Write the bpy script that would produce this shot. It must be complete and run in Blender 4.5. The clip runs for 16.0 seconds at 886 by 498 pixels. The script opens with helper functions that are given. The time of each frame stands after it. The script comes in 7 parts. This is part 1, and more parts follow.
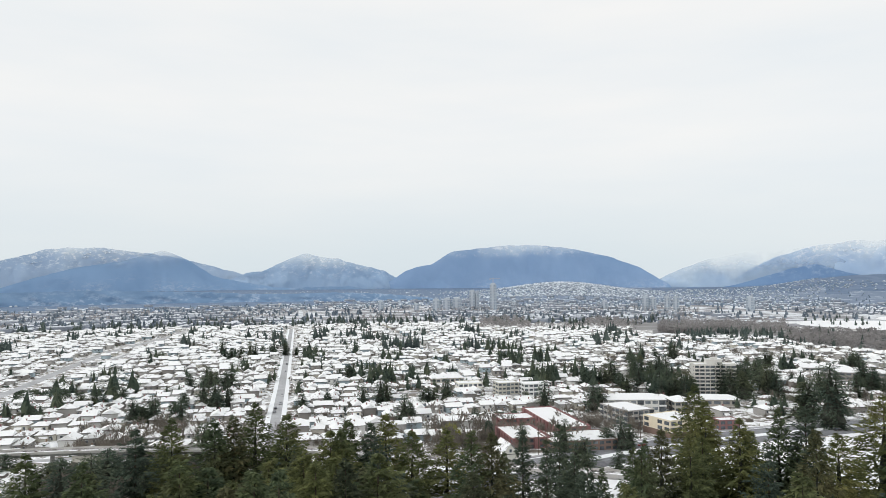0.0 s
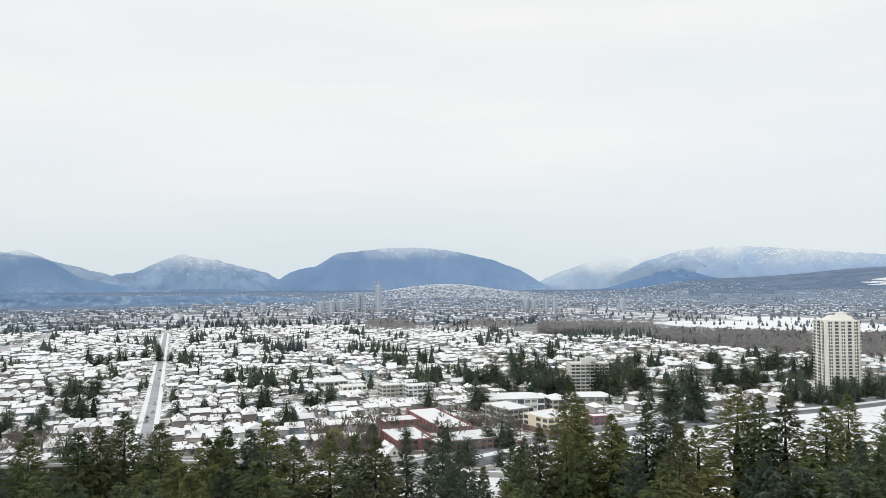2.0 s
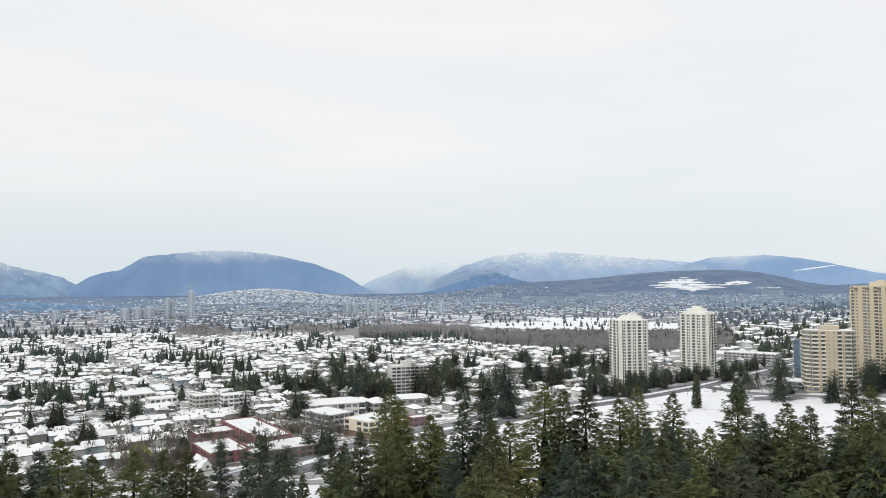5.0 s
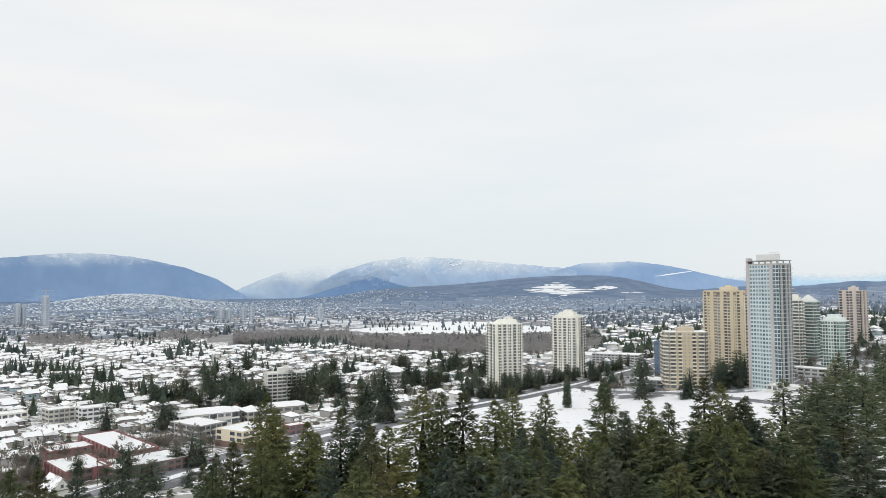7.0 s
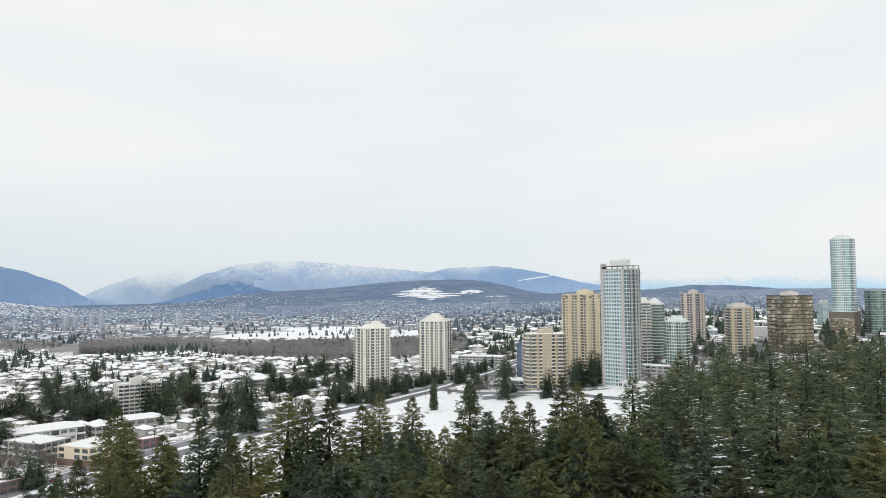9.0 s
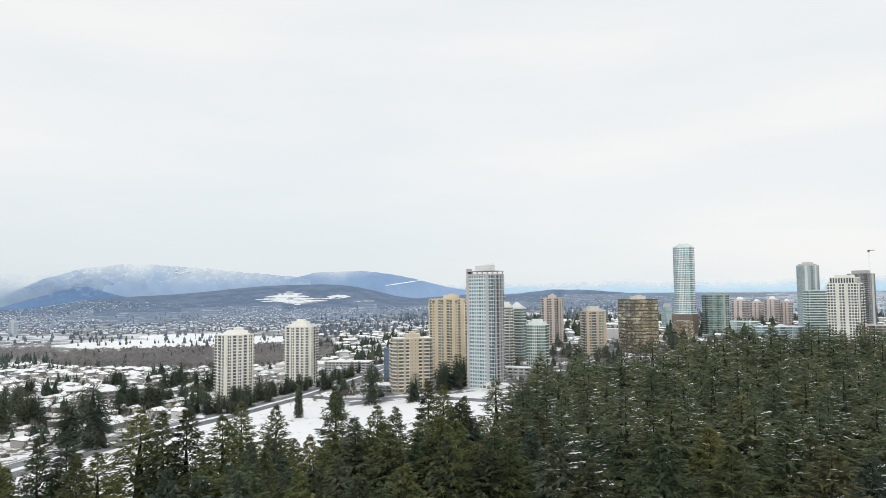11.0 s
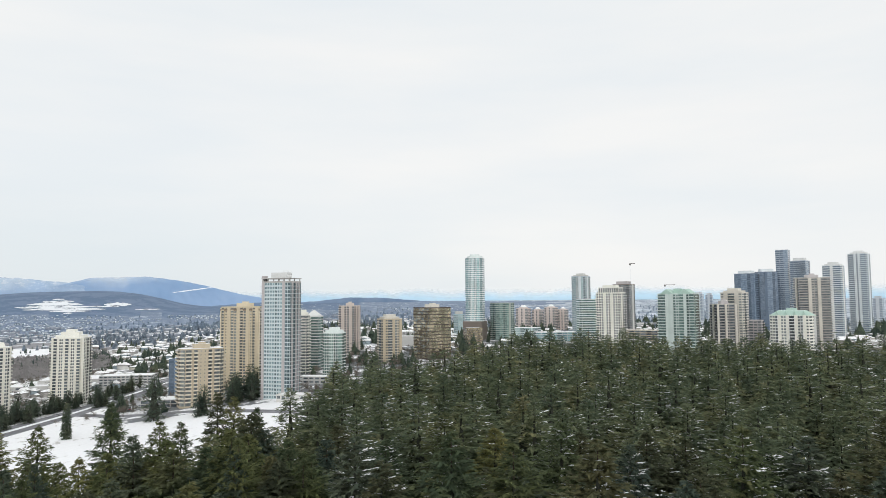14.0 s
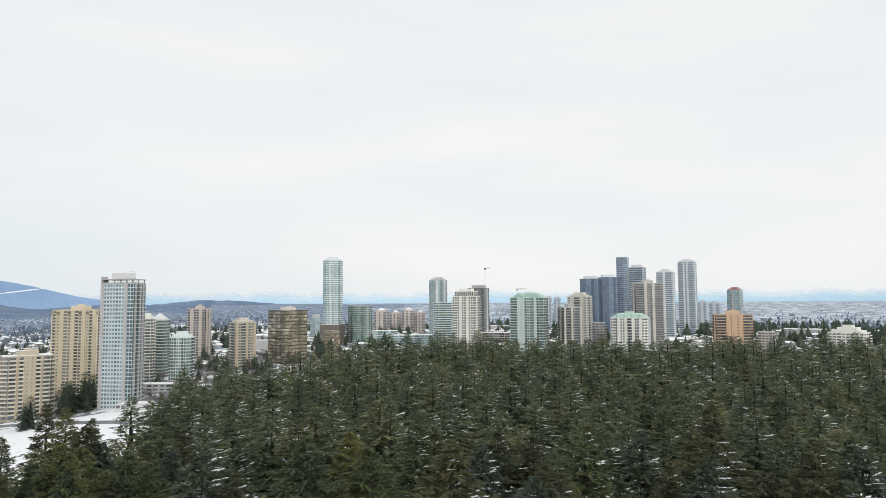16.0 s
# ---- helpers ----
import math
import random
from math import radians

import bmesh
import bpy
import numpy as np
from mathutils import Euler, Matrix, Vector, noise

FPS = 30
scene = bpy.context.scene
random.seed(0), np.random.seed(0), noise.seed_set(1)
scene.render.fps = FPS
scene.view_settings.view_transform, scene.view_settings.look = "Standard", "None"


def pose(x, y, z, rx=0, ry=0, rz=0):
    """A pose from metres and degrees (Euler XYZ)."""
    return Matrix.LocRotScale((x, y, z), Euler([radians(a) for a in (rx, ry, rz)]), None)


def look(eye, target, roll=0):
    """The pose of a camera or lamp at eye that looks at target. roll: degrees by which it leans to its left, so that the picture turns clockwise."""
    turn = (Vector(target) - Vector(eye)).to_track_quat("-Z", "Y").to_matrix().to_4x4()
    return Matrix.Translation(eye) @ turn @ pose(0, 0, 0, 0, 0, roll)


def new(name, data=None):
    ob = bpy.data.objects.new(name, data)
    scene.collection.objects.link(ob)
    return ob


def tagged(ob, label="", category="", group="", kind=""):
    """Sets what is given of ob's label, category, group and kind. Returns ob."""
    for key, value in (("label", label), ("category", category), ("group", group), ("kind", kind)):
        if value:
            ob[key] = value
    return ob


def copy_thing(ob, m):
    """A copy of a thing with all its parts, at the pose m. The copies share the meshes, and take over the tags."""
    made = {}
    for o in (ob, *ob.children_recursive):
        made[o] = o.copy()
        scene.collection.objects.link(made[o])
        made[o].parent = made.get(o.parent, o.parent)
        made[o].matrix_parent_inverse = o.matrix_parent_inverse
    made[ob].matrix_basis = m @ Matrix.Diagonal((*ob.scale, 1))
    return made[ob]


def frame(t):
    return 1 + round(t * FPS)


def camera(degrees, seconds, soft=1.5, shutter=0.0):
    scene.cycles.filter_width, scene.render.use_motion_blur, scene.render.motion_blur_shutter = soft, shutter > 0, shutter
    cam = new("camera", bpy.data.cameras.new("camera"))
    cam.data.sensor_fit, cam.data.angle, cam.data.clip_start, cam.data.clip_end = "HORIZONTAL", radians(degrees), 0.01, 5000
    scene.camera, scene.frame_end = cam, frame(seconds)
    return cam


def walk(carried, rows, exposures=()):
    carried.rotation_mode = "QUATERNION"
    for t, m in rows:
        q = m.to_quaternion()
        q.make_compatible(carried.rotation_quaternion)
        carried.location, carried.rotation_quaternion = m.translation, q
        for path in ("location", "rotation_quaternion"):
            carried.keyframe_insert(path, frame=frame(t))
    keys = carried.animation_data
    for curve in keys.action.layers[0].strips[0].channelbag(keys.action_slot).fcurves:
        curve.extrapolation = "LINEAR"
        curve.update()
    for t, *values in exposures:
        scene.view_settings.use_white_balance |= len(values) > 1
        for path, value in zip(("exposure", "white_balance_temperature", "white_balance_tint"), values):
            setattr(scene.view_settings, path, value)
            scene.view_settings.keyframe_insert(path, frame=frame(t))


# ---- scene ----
# The camera hovers 80 metres up and turns on the spot: seconds, yaw, pitch, roll.
cam = camera(64.43, 16.0, soft=0.85)
EYE = 80.0
ROWS = [
    (0.0, 0.00, 2.28, -0.34),
    (0.5, -2.27, 2.34, -0.31),
    (1.0, -4.60, 2.37, -0.27),
    (1.5, -6.94, 2.39, -0.24),
    (2.0, -9.30, 2.43, -0.18),
    (2.5, -11.68, 2.47, -0.17),
    (3.0, -14.05, 2.51, -0.16),
    (3.5, -16.44, 2.55, -0.19),
    (4.0, -18.88, 2.59, -0.27),
    (6.5, -30.96, 2.97, -0.25),
    (7.0, -33.47, 3.05, -0.28),
    (7.5, -36.15, 3.12, -0.33),
    (8.0, -38.81, 3.19, -0.35),
    (8.5, -41.49, 3.26, -0.39),
    (9.0, -44.17, 3.33, -0.44),
    (11.5, -57.61, 3.73, -0.59),
    (12.0, -60.33, 3.83, -0.63),
    (12.5, -63.05, 3.92, -0.57),
    (13.0, -65.76, 4.01, -0.55),
    (13.5, -68.50, 4.07, -0.46),
    (14.0, -71.23, 4.14, -0.43),
    (14.5, -74.02, 4.19, -0.41),
    (15.0, -76.90, 4.23, -0.34),
    (15.5, -79.80, 4.26, -0.32),
    (16.0, -82.71, 4.32, -0.30),
]
walk(cam, [(t, pose(0, 0, EYE, 0, 0, yaw) @ pose(0, 0, 0, 90 + pitch, 0, 0) @ pose(0, 0, 0, 0, 0, roll)) for t, yaw, pitch, roll in ROWS])

# ---- light ----
SUN_AZ, SUN_EL = 238.0, 32.0
world = bpy.data.worlds.new("overcast_sky")
scene.world = world
world.use_nodes = True
wn, wl = world.node_tree.nodes, world.node_tree.links
wn.clear()
w_out = wn.new("ShaderNodeOutputWorld")
w_bg = wn.new("ShaderNodeBackground")
w_sky = wn.new("ShaderNodeTexSky")
w_sky.sky_type = "NISHITA"
w_sky.sun_disc = False
w_sky.sun_elevation, w_sky.sun_rotation = radians(SUN_EL), radians(SUN_AZ)
w_co = wn.new("ShaderNodeTexCoord")
w_map = wn.new("ShaderNodeMapping")
w_map.inputs["Scale"].default_value = (1.3, 1.3, 7.0)
w_noise = wn.new("ShaderNodeTexNoise")
w_noise.inputs["Scale"].default_value = 1.6
w_noise.inputs["Detail"].default_value = 5.0
w_noise.inputs["Roughness"].default_value = 0.5
w_cloud = wn.new("ShaderNodeValToRGB")
w_cloud.color_ramp.elements[0].position, w_cloud.color_ramp.elements[0].color = 0.30, (0.86, 0.90, 0.925, 1)
w_cloud.color_ramp.elements[1].position, w_cloud.color_ramp.elements[1].color = 0.66, (0.955, 0.955, 0.945, 1)
# thicker, greyer cloud low over the northern ranges
w_sep = wn.new("ShaderNodeSeparateXYZ")
w_low = wn.new("ShaderNodeMapRange")
w_low.interpolation_type = "SMOOTHSTEP"
for key, value in zip(("From Min", "From Max", "To Min", "To Max"), (0.0, 0.20, 1.0, 0.0)):
    w_low.inputs[key].default_value = value
w_north = wn.new("ShaderNodeMapRange")
for key, value in zip(("From Min", "From Max", "To Min", "To Max"), (0.1, 1.0, 0.0, 0.75)):
    w_north.inputs[key].default_value = value
w_mul = wn.new("ShaderNodeMath")
w_mul.operation = "MULTIPLY"
w_grey = wn.new("ShaderNodeMixRGB")
w_grey.inputs["Color2"].default_value = (0.66, 0.76, 0.82, 1)
w_mix = wn.new("ShaderNodeMixRGB")
w_mix.inputs["Fac"].default_value = 0.96
w_gain = wn.new("ShaderNodeMixRGB")
w_gain.blend_type = "MULTIPLY"
w_gain.inputs["Fac"].default_value = 1.0
w_gain.inputs["Color2"].default_value = (0.1, 0.1, 0.1, 1)
wl.new(w_co.outputs["Generated"], w_map.inputs["Vector"])
wl.new(w_map.outputs["Vector"], w_noise.inputs["Vector"])
wl.new(w_noise.outputs["Fac"], w_cloud.inputs["Fac"])
wl.new(w_co.outputs["Generated"], w_sep.inputs["Vector"])
wl.new(w_sep.outputs["Z"], w_low.inputs["Value"])
wl.new(w_sep.outputs["Y"], w_north.inputs["Value"])
wl.new(w_low.outputs["Result"], w_mul.inputs[0])
wl.new(w_north.outputs["Result"], w_mul.inputs[1])
wl.new(w_mul.outputs["Value"], w_grey.inputs["Fac"])
wl.new(w_cloud.outputs["Color"], w_grey.inputs["Color1"])
wl.new(w_sky.outputs["Color"], w_gain.inputs["Color1"])
wl.new(w_gain.outputs["Color"], w_mix.inputs["Color1"])
wl.new(w_grey.outputs["Color"], w_mix.inputs["Color2"])
wl.new(w_mix.outputs["Color"], w_bg.inputs["Color"])
w_bg.inputs["Strength"].default_value = 0.98
wl.new(w_bg.outputs["Background"], w_out.inputs["Surface"])

sun_data = bpy.data.lights.new("sun", "SUN")
sun_data.energy, sun_data.angle, sun_data.color = 0.95, radians(25), (1.0, 0.97, 0.93)
sun = new("sun", sun_data)
_s = Vector((math.sin(radians(SUN_AZ)) * math.cos(radians(SUN_EL)), math.cos(radians(SUN_AZ)) * math.cos(radians(SUN_EL)), math.sin(radians(SUN_EL))))
sun.matrix_world = look(_s * 300, (0, 0, 0))


# ---- materials ----
def material(name, rough=0.8, metal=0.0, spec=0.3):
    m = bpy.data.materials.new(name)
    m.use_nodes = True
    b = m.node_tree.nodes["Principled BSDF"]
    b.inputs["Roughness"].default_value = rough
    b.inputs["Metallic"].default_value = metal
    b.inputs["Specular IOR Level"].default_value = spec
    return m, m.node_tree.nodes, m.node_tree.links, b


def place_noise(nodes, links, scale, detail=4.0, rough=0.55, stretch=None):
    """Noise fixed to the place, so that shared meshes differ from copy to copy."""
    geo = nodes.new("ShaderNodeNewGeometry")
    n = nodes.new("ShaderNodeTexNoise")
    n.inputs["Scale"].default_value = scale
    n.inputs["Detail"].default_value = detail
    n.inputs["Roughness"].default_value = rough
    source = geo.outputs["Position"]
    if stretch:
        mp = nodes.new("ShaderNodeMapping")
        mp.inputs["Scale"].default_value = stretch
        links.new(source, mp.inputs["Vector"])
        source = mp.outputs["Vector"]
    links.new(source, n.inputs["Vector"])
    return n


def ramp(nodes, links, source, stops):
    r = nodes.new("ShaderNodeValToRGB")
    el = r.color_ramp.elements
    while len(el) < len(stops):
        el.new(0.5)
    for e, (p, c) in zip(el, stops):
        e.position, e.color = p, (*c, 1)
    links.new(source, r.inputs["Fac"])
    return r


def mixed(nodes, links, a, b, fac, mode="MIX"):
    x = nodes.new("ShaderNodeMixRGB")
    x.blend_type = mode
    for key, v in (("Color1", a), ("Color2", b), ("Fac", fac)):
        if isinstance(v, (int, float)):
            x.inputs[key].default_value = v
        elif isinstance(v, tuple):
            x.inputs[key].default_value = (*v, 1)
        else:
            links.new(v, x.inputs[key])
    return x.outputs["Color"]


def bumped(nodes, links, b, source, strength, distance):
    n = nodes.new("ShaderNodeBump")
    n.inputs["Strength"].default_value = strength
    n.inputs["Distance"].default_value = distance
    links.new(source, n.inputs["Height"])
    links.new(n.outputs["Normal"], b.inputs["Normal"])


def thin(m, nodes, links, b, col, share):
    """Light also passes through: thin needles and twigs."""
    back = nodes.new("ShaderNodeBsdfTranslucent")
    links.new(col, back.inputs["Color"])
    mix = nodes.new("ShaderNodeMixShader")
    mix.inputs["Fac"].default_value = share
    links.new(b.outputs["BSDF"], mix.inputs[1])
    links.new(back.outputs["BSDF"], mix.inputs[2])
    links.new(mix.outputs["Shader"], nodes["Material Output"].inputs["Surface"])


def mottled(name, dark, light, scale=0.3, fine=3.0, rough=0.8, spec=0.3, bump=0.0, metal=0.0, jitter=0.0, through_share=0.0):
    """A surface whose colour wanders between two tones at two scales; jitter: how far copies differ."""
    m, nodes, links, b = material(name, rough, metal, spec)
    a = place_noise(nodes, links, scale, 3)
    c = place_noise(nodes, links, fine, 5, 0.65)
    mix = mixed(nodes, links, a.outputs["Fac"], c.outputs["Fac"], 0.5)
    col = ramp(nodes, links, mix, [(0.36, dark), (0.64, light)]).outputs["Color"]
    if jitter:
        info = nodes.new("ShaderNodeObjectInfo")
        tone = ramp(nodes, links, info.outputs["Random"], [(0, (1 - jitter,) * 3), (1, (1 + jitter * 0.4,) * 3)]).outputs["Color"]
        col = mixed(nodes, links, col, tone, 1.0, "MULTIPLY")
    links.new(col, b.inputs["Base Color"])
    if bump:
        bumped(nodes, links, b, c.outputs["Fac"], bump, 0.2)
    if through_share:
        thin(m, nodes, links, b, col, through_share)
    return m


def snow_material(name, bare, cover=0.5, scale=0.25, white=(0.93, 0.94, 0.955)):
    """Snow with worn patches through which the ground or roofing shows; cover: the share of snow."""
    m, nodes, links, b = material(name, 0.75, 0, 0.25)
    a = place_noise(nodes, links, scale, 6, 0.7)
    c = place_noise(nodes, links, scale * 7, 4, 0.6)
    tone = ramp(nodes, links, c.outputs["Fac"], [(0.3, tuple(v * 0.94 for v in white)), (0.7, white)]).outputs["Color"]
    edge = 0.72 - cover * 0.45
    fac = ramp(nodes, links, a.outputs["Fac"], [(edge - 0.035, (0, 0, 0)), (edge + 0.035, (1, 1, 1))]).outputs["Color"]
    links.new(mixed(nodes, links, bare, tone, fac), b.inputs["Base Color"])
    bumped(nodes, links, b, a.outputs["Fac"], 0.4, 0.3)
    return m


M = {}
M["snow_field"] = snow_material("snow_field", (0.24, 0.21, 0.17), 0.80, 0.06)
M["snow_roof"] = snow_material("snow_roof", (0.24, 0.22, 0.21), 0.86, 0.34, (0.94, 0.95, 0.955))
M["snow_roof_worn"] = snow_material("snow_roof_worn", (0.16, 0.13, 0.12), 0.66, 0.30)
M["snow_clump"] = mottled("snow_clump", (0.84, 0.87, 0.90), (0.94, 0.95, 0.96), 0.5, 4)
M["flat_roof"] = snow_material("flat_roof", (0.30, 0.27, 0.26), 0.84, 0.12, (0.90, 0.91, 0.92))
M["asphalt"] = mottled("asphalt", (0.10, 0.10, 0.11), (0.30, 0.31, 0.33), 0.06, 0.9, 0.7)
M["road_slush"] = mottled("road_slush", (0.28, 0.28, 0.29), (0.52, 0.53, 0.55), 0.05, 0.7, 0.6)
M["concrete"] = mottled("concrete", (0.36, 0.35, 0.33), (0.52, 0.51, 0.49), 0.1, 2, 0.8)
M["bark"] = mottled("bark", (0.06, 0.045, 0.035), (0.13, 0.10, 0.08), 0.8, 9, 0.95)
M["twigs"] = mottled("twigs", (0.15, 0.135, 0.115), (0.27, 0.245, 0.21), 0.03, 0.6, 0.95, through_share=0.42)
# far copy of the twigs, paler and greyer with distance haze painted in
M["twigs_far_haze"] = mottled("twigs_far_haze", (0.30, 0.29, 0.29), (0.42, 0.405, 0.40), 0.012, 0.05, 0.95, through_share=0.48)
M["dark_trim"] = mottled("dark_trim", (0.07, 0.06, 0.055), (0.15, 0.13, 0.12), 0.5, 5)
M["timber"] = mottled("timber", (0.20, 0.13, 0.09), (0.32, 0.22, 0.15), 0.5, 5)


def needles(name, dark, mid, warm):
    m, nodes, links, b = material(name, 0.85, 0, 0.15)
    big = place_noise(nodes, links, 0.055, 2)
    fine = place_noise(nodes, links, 0.5, 3, 0.6)
    base = ramp(nodes, links, big.outputs["Fac"], [(0.34, dark), (0.52, mid), (0.70, warm)]).outputs["Color"]
    tone = ramp(nodes, links, fine.outputs["Fac"], [(0.3, (0.84, 0.84, 0.84)), (0.7, (1.16, 1.16, 1.15))]).outputs["Color"]
    info = nodes.new("ShaderNodeObjectInfo")
    own = ramp(nodes, links, info.outputs["Random"], [(0, (0.82, 0.86, 0.86)), (0.5, (1, 1, 1)), (1, (1.16, 1.10, 0.98))]).outputs["Color"]
    col = mixed(nodes, links, mixed(nodes, links, base, tone, 1.0, "MULTIPLY"), own, 1.0, "MULTIPLY")
    geo = nodes.new("ShaderNodeNewGeometry")
    frond = ramp(nodes, links, geo.outputs["Random Per Island"], [(0, (0.70, 0.72, 0.74)), (0.6, (1.05, 1.05, 1.05)), (1, (1.50, 1.46, 1.34))]).outputs["Color"]
    col = mixed(nodes, links, col, frond, 1.0, "MULTIPLY")
    links.new(col, b.inputs["Base Color"])
    thin(m, nodes, links, b, col, 0.42)
    return m


M["needles"] = needles("needles", (0.084, 0.117, 0.074), (0.121, 0.156, 0.089), (0.177, 0.180, 0.095))
M["needles_dark"] = needles("needles_dark", (0.088, 0.121, 0.100), (0.116, 0.147, 0.111), (0.144, 0.164, 0.113))
M["needles_brown"] = needles("needles_brown", (0.097, 0.113, 0.074), (0.126, 0.136, 0.083), (0.165, 0.160, 0.091))
M["needles_olive"] = needles("needles_olive", (0.123, 0.149, 0.077), (0.167, 0.188, 0.087), (0.210, 0.210, 0.097))
# copies for greater distances: haze painted in as paler, bluer needles
M["needles_faint_haze"] = needles("needles_faint_haze", (0.108, 0.148, 0.113), (0.150, 0.190, 0.130), (0.212, 0.222, 0.140))
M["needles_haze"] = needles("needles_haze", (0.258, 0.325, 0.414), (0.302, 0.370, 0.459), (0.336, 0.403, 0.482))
# bare inner twigs with the shade inside a crown painted in
M["inner_twig_shade"] = mottled("inner_twig_shade", (0.046, 0.054, 0.043), (0.076, 0.080, 0.062), 0.4, 2.5, 0.9)
M["needles_mid_haze"] = needles("needles_mid_haze", (0.108, 0.141, 0.138), (0.132, 0.168, 0.159), (0.173, 0.192, 0.168))
M["needles_far_haze"] = needles("needles_far_haze", (0.218, 0.265, 0.328), (0.253, 0.299, 0.362), (0.287, 0.328, 0.380))


def glass(name, dark, light, rough=0.12, scale=0.25):
    """Window glass of a far building, that takes the sky and its neighbours in its gloss."""
    m, nodes, links, b = material(name, rough, 0.0, 0.7)
    n = place_noise(nodes, links, scale, 3, 0.6)
    info = nodes.new("ShaderNodeNewGeometry")
    col = ramp(nodes, links, n.outputs["Fac"], [(0.35, dark), (0.65, light)]).outputs["Color"]
    tone = ramp(nodes, links, info.outputs["Random Per Island"], [(0, (0.55, 0.55, 0.55)), (0.7, (1.2, 1.2, 1.2)), (0.88, (1.4, 1.4, 1.4)), (1, (2.0, 1.95, 1.85))]).outputs["Color"]
    links.new(mixed(nodes, links, col, tone, 1.0, "MULTIPLY"), b.inputs["Base Color"])
    return m


M["glass_dark"] = glass("glass_dark", (0.05, 0.06, 0.07), (0.13, 0.15, 0.17))
M["glass_grey"] = glass("glass_grey", (0.09, 0.105, 0.115), (0.20, 0.22, 0.23))
M["glass_teal"] = glass("glass_teal", (0.13, 0.22, 0.24), (0.25, 0.37, 0.39))
M["glass_green"] = glass("glass_green", (0.07, 0.12, 0.115), (0.17, 0.245, 0.23))
M["glass_blue"] = glass("glass_blue", (0.10, 0.14, 0.195), (0.18, 0.23, 0.295))
M["glass_sea"] = glass("glass_sea", (0.10, 0.15, 0.17), (0.18, 0.25, 0.275))


def mirror_glass(name, tint, rough=0.06, wave=0.3):
    """Coated curtain-wall glass: a tinted mirror with slightly uneven panes."""
    m, nodes, links, b = material(name, rough, 0.92, 0.5)
    info = nodes.new("ShaderNodeNewGeometry")
    tone = ramp(nodes, links, info.outputs["Random Per Island"], [(0, tuple(v * 0.75 for v in tint)), (1, tuple(min(1, v * 1.15) for v in tint))]).outputs["Color"]
    links.new(tone, b.inputs["Base Color"])
    bumped(nodes, links, b, place_noise(nodes, links, 0.07, 3, 0.5).outputs["Fac"], wave, 4.0)
    return m


M["glass_bronze"] = mirror_glass("glass_bronze", (0.56, 0.49, 0.36), 0.08, 0.6)
# glass of the farthest towers, its tint paled by painted haze
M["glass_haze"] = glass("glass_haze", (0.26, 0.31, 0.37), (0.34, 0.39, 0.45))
M["glass_pale"] = glass("glass_pale", (0.20, 0.28, 0.29), (0.36, 0.44, 0.45))

# the two wall tones for far towers have distance haze painted in
for _n, _c in dict(cream=(0.82, 0.81, 0.735), frost=(0.66, 0.71, 0.72), yellow=(0.65, 0.565, 0.415), cream_yellow=(0.76, 0.68, 0.53), beige=(0.64, 0.61, 0.545), teal_white=(0.56, 0.64, 0.66), sage=(0.42, 0.46, 0.42), umber=(0.26, 0.20, 0.15), ivory=(0.82, 0.81, 0.735), steel=(0.47, 0.53, 0.59), stone=(0.47, 0.45, 0.42), mist=(0.60, 0.68, 0.65), rose=(0.69, 0.61, 0.57), slab_grey=(0.69, 0.68, 0.64), warm_white=(0.74, 0.685, 0.565), tan=(0.54, 0.47, 0.355), pink=(0.62, 0.55, 0.50),
                   brown=(0.215, 0.185, 0.16), bright_white=(0.83, 0.86, 0.86), white=(0.74, 0.75, 0.74), pale_grey=(0.60, 0.60, 0.57), grey=(0.52, 0.52, 0.51), green_white=(0.74, 0.81, 0.79),
                   copper=(0.45, 0.61, 0.54), orange=(0.64, 0.45, 0.30), brick=(0.285, 0.15, 0.148), brick_brown=(0.22, 0.155, 0.13), blue_wall=(0.40, 0.55, 0.60), rust=(0.42, 0.20, 0.18), navy=(0.15, 0.20, 0.27),
                   blue_white=(0.74, 0.79, 0.81), mauve=(0.50, 0.47, 0.47), haze_wall=(0.46, 0.51, 0.57), far_tower_haze=(0.60, 0.64, 0.68), bronze=(0.10, 0.085, 0.075)).items():
    M[_n] = mottled("wall_" + _n, tuple(v * 0.88 for v in _c), tuple(min(1, v * 1.06) for v in _c), 0.08, 1.2, 0.8)
for _n, _c in dict(house_grey=(0.46, 0.45, 0.43), house_brown=(0.30, 0.285, 0.265), house_cream=(0.61, 0.59, 0.52), house_white=(0.70, 0.70, 0.68), house_blue=(0.36, 0.44, 0.48), house_tan=(0.47, 0.445, 0.395)).items():
    M[_n] = mottled(_n, tuple(v * 0.8 for v in _c), _c, 0.2, 2.5, 0.85, jitter=0.15)
HOUSE_WALLS = ["house_grey", "house_brown", "house_cream", "house_white", "house_tan", "house_blue"]


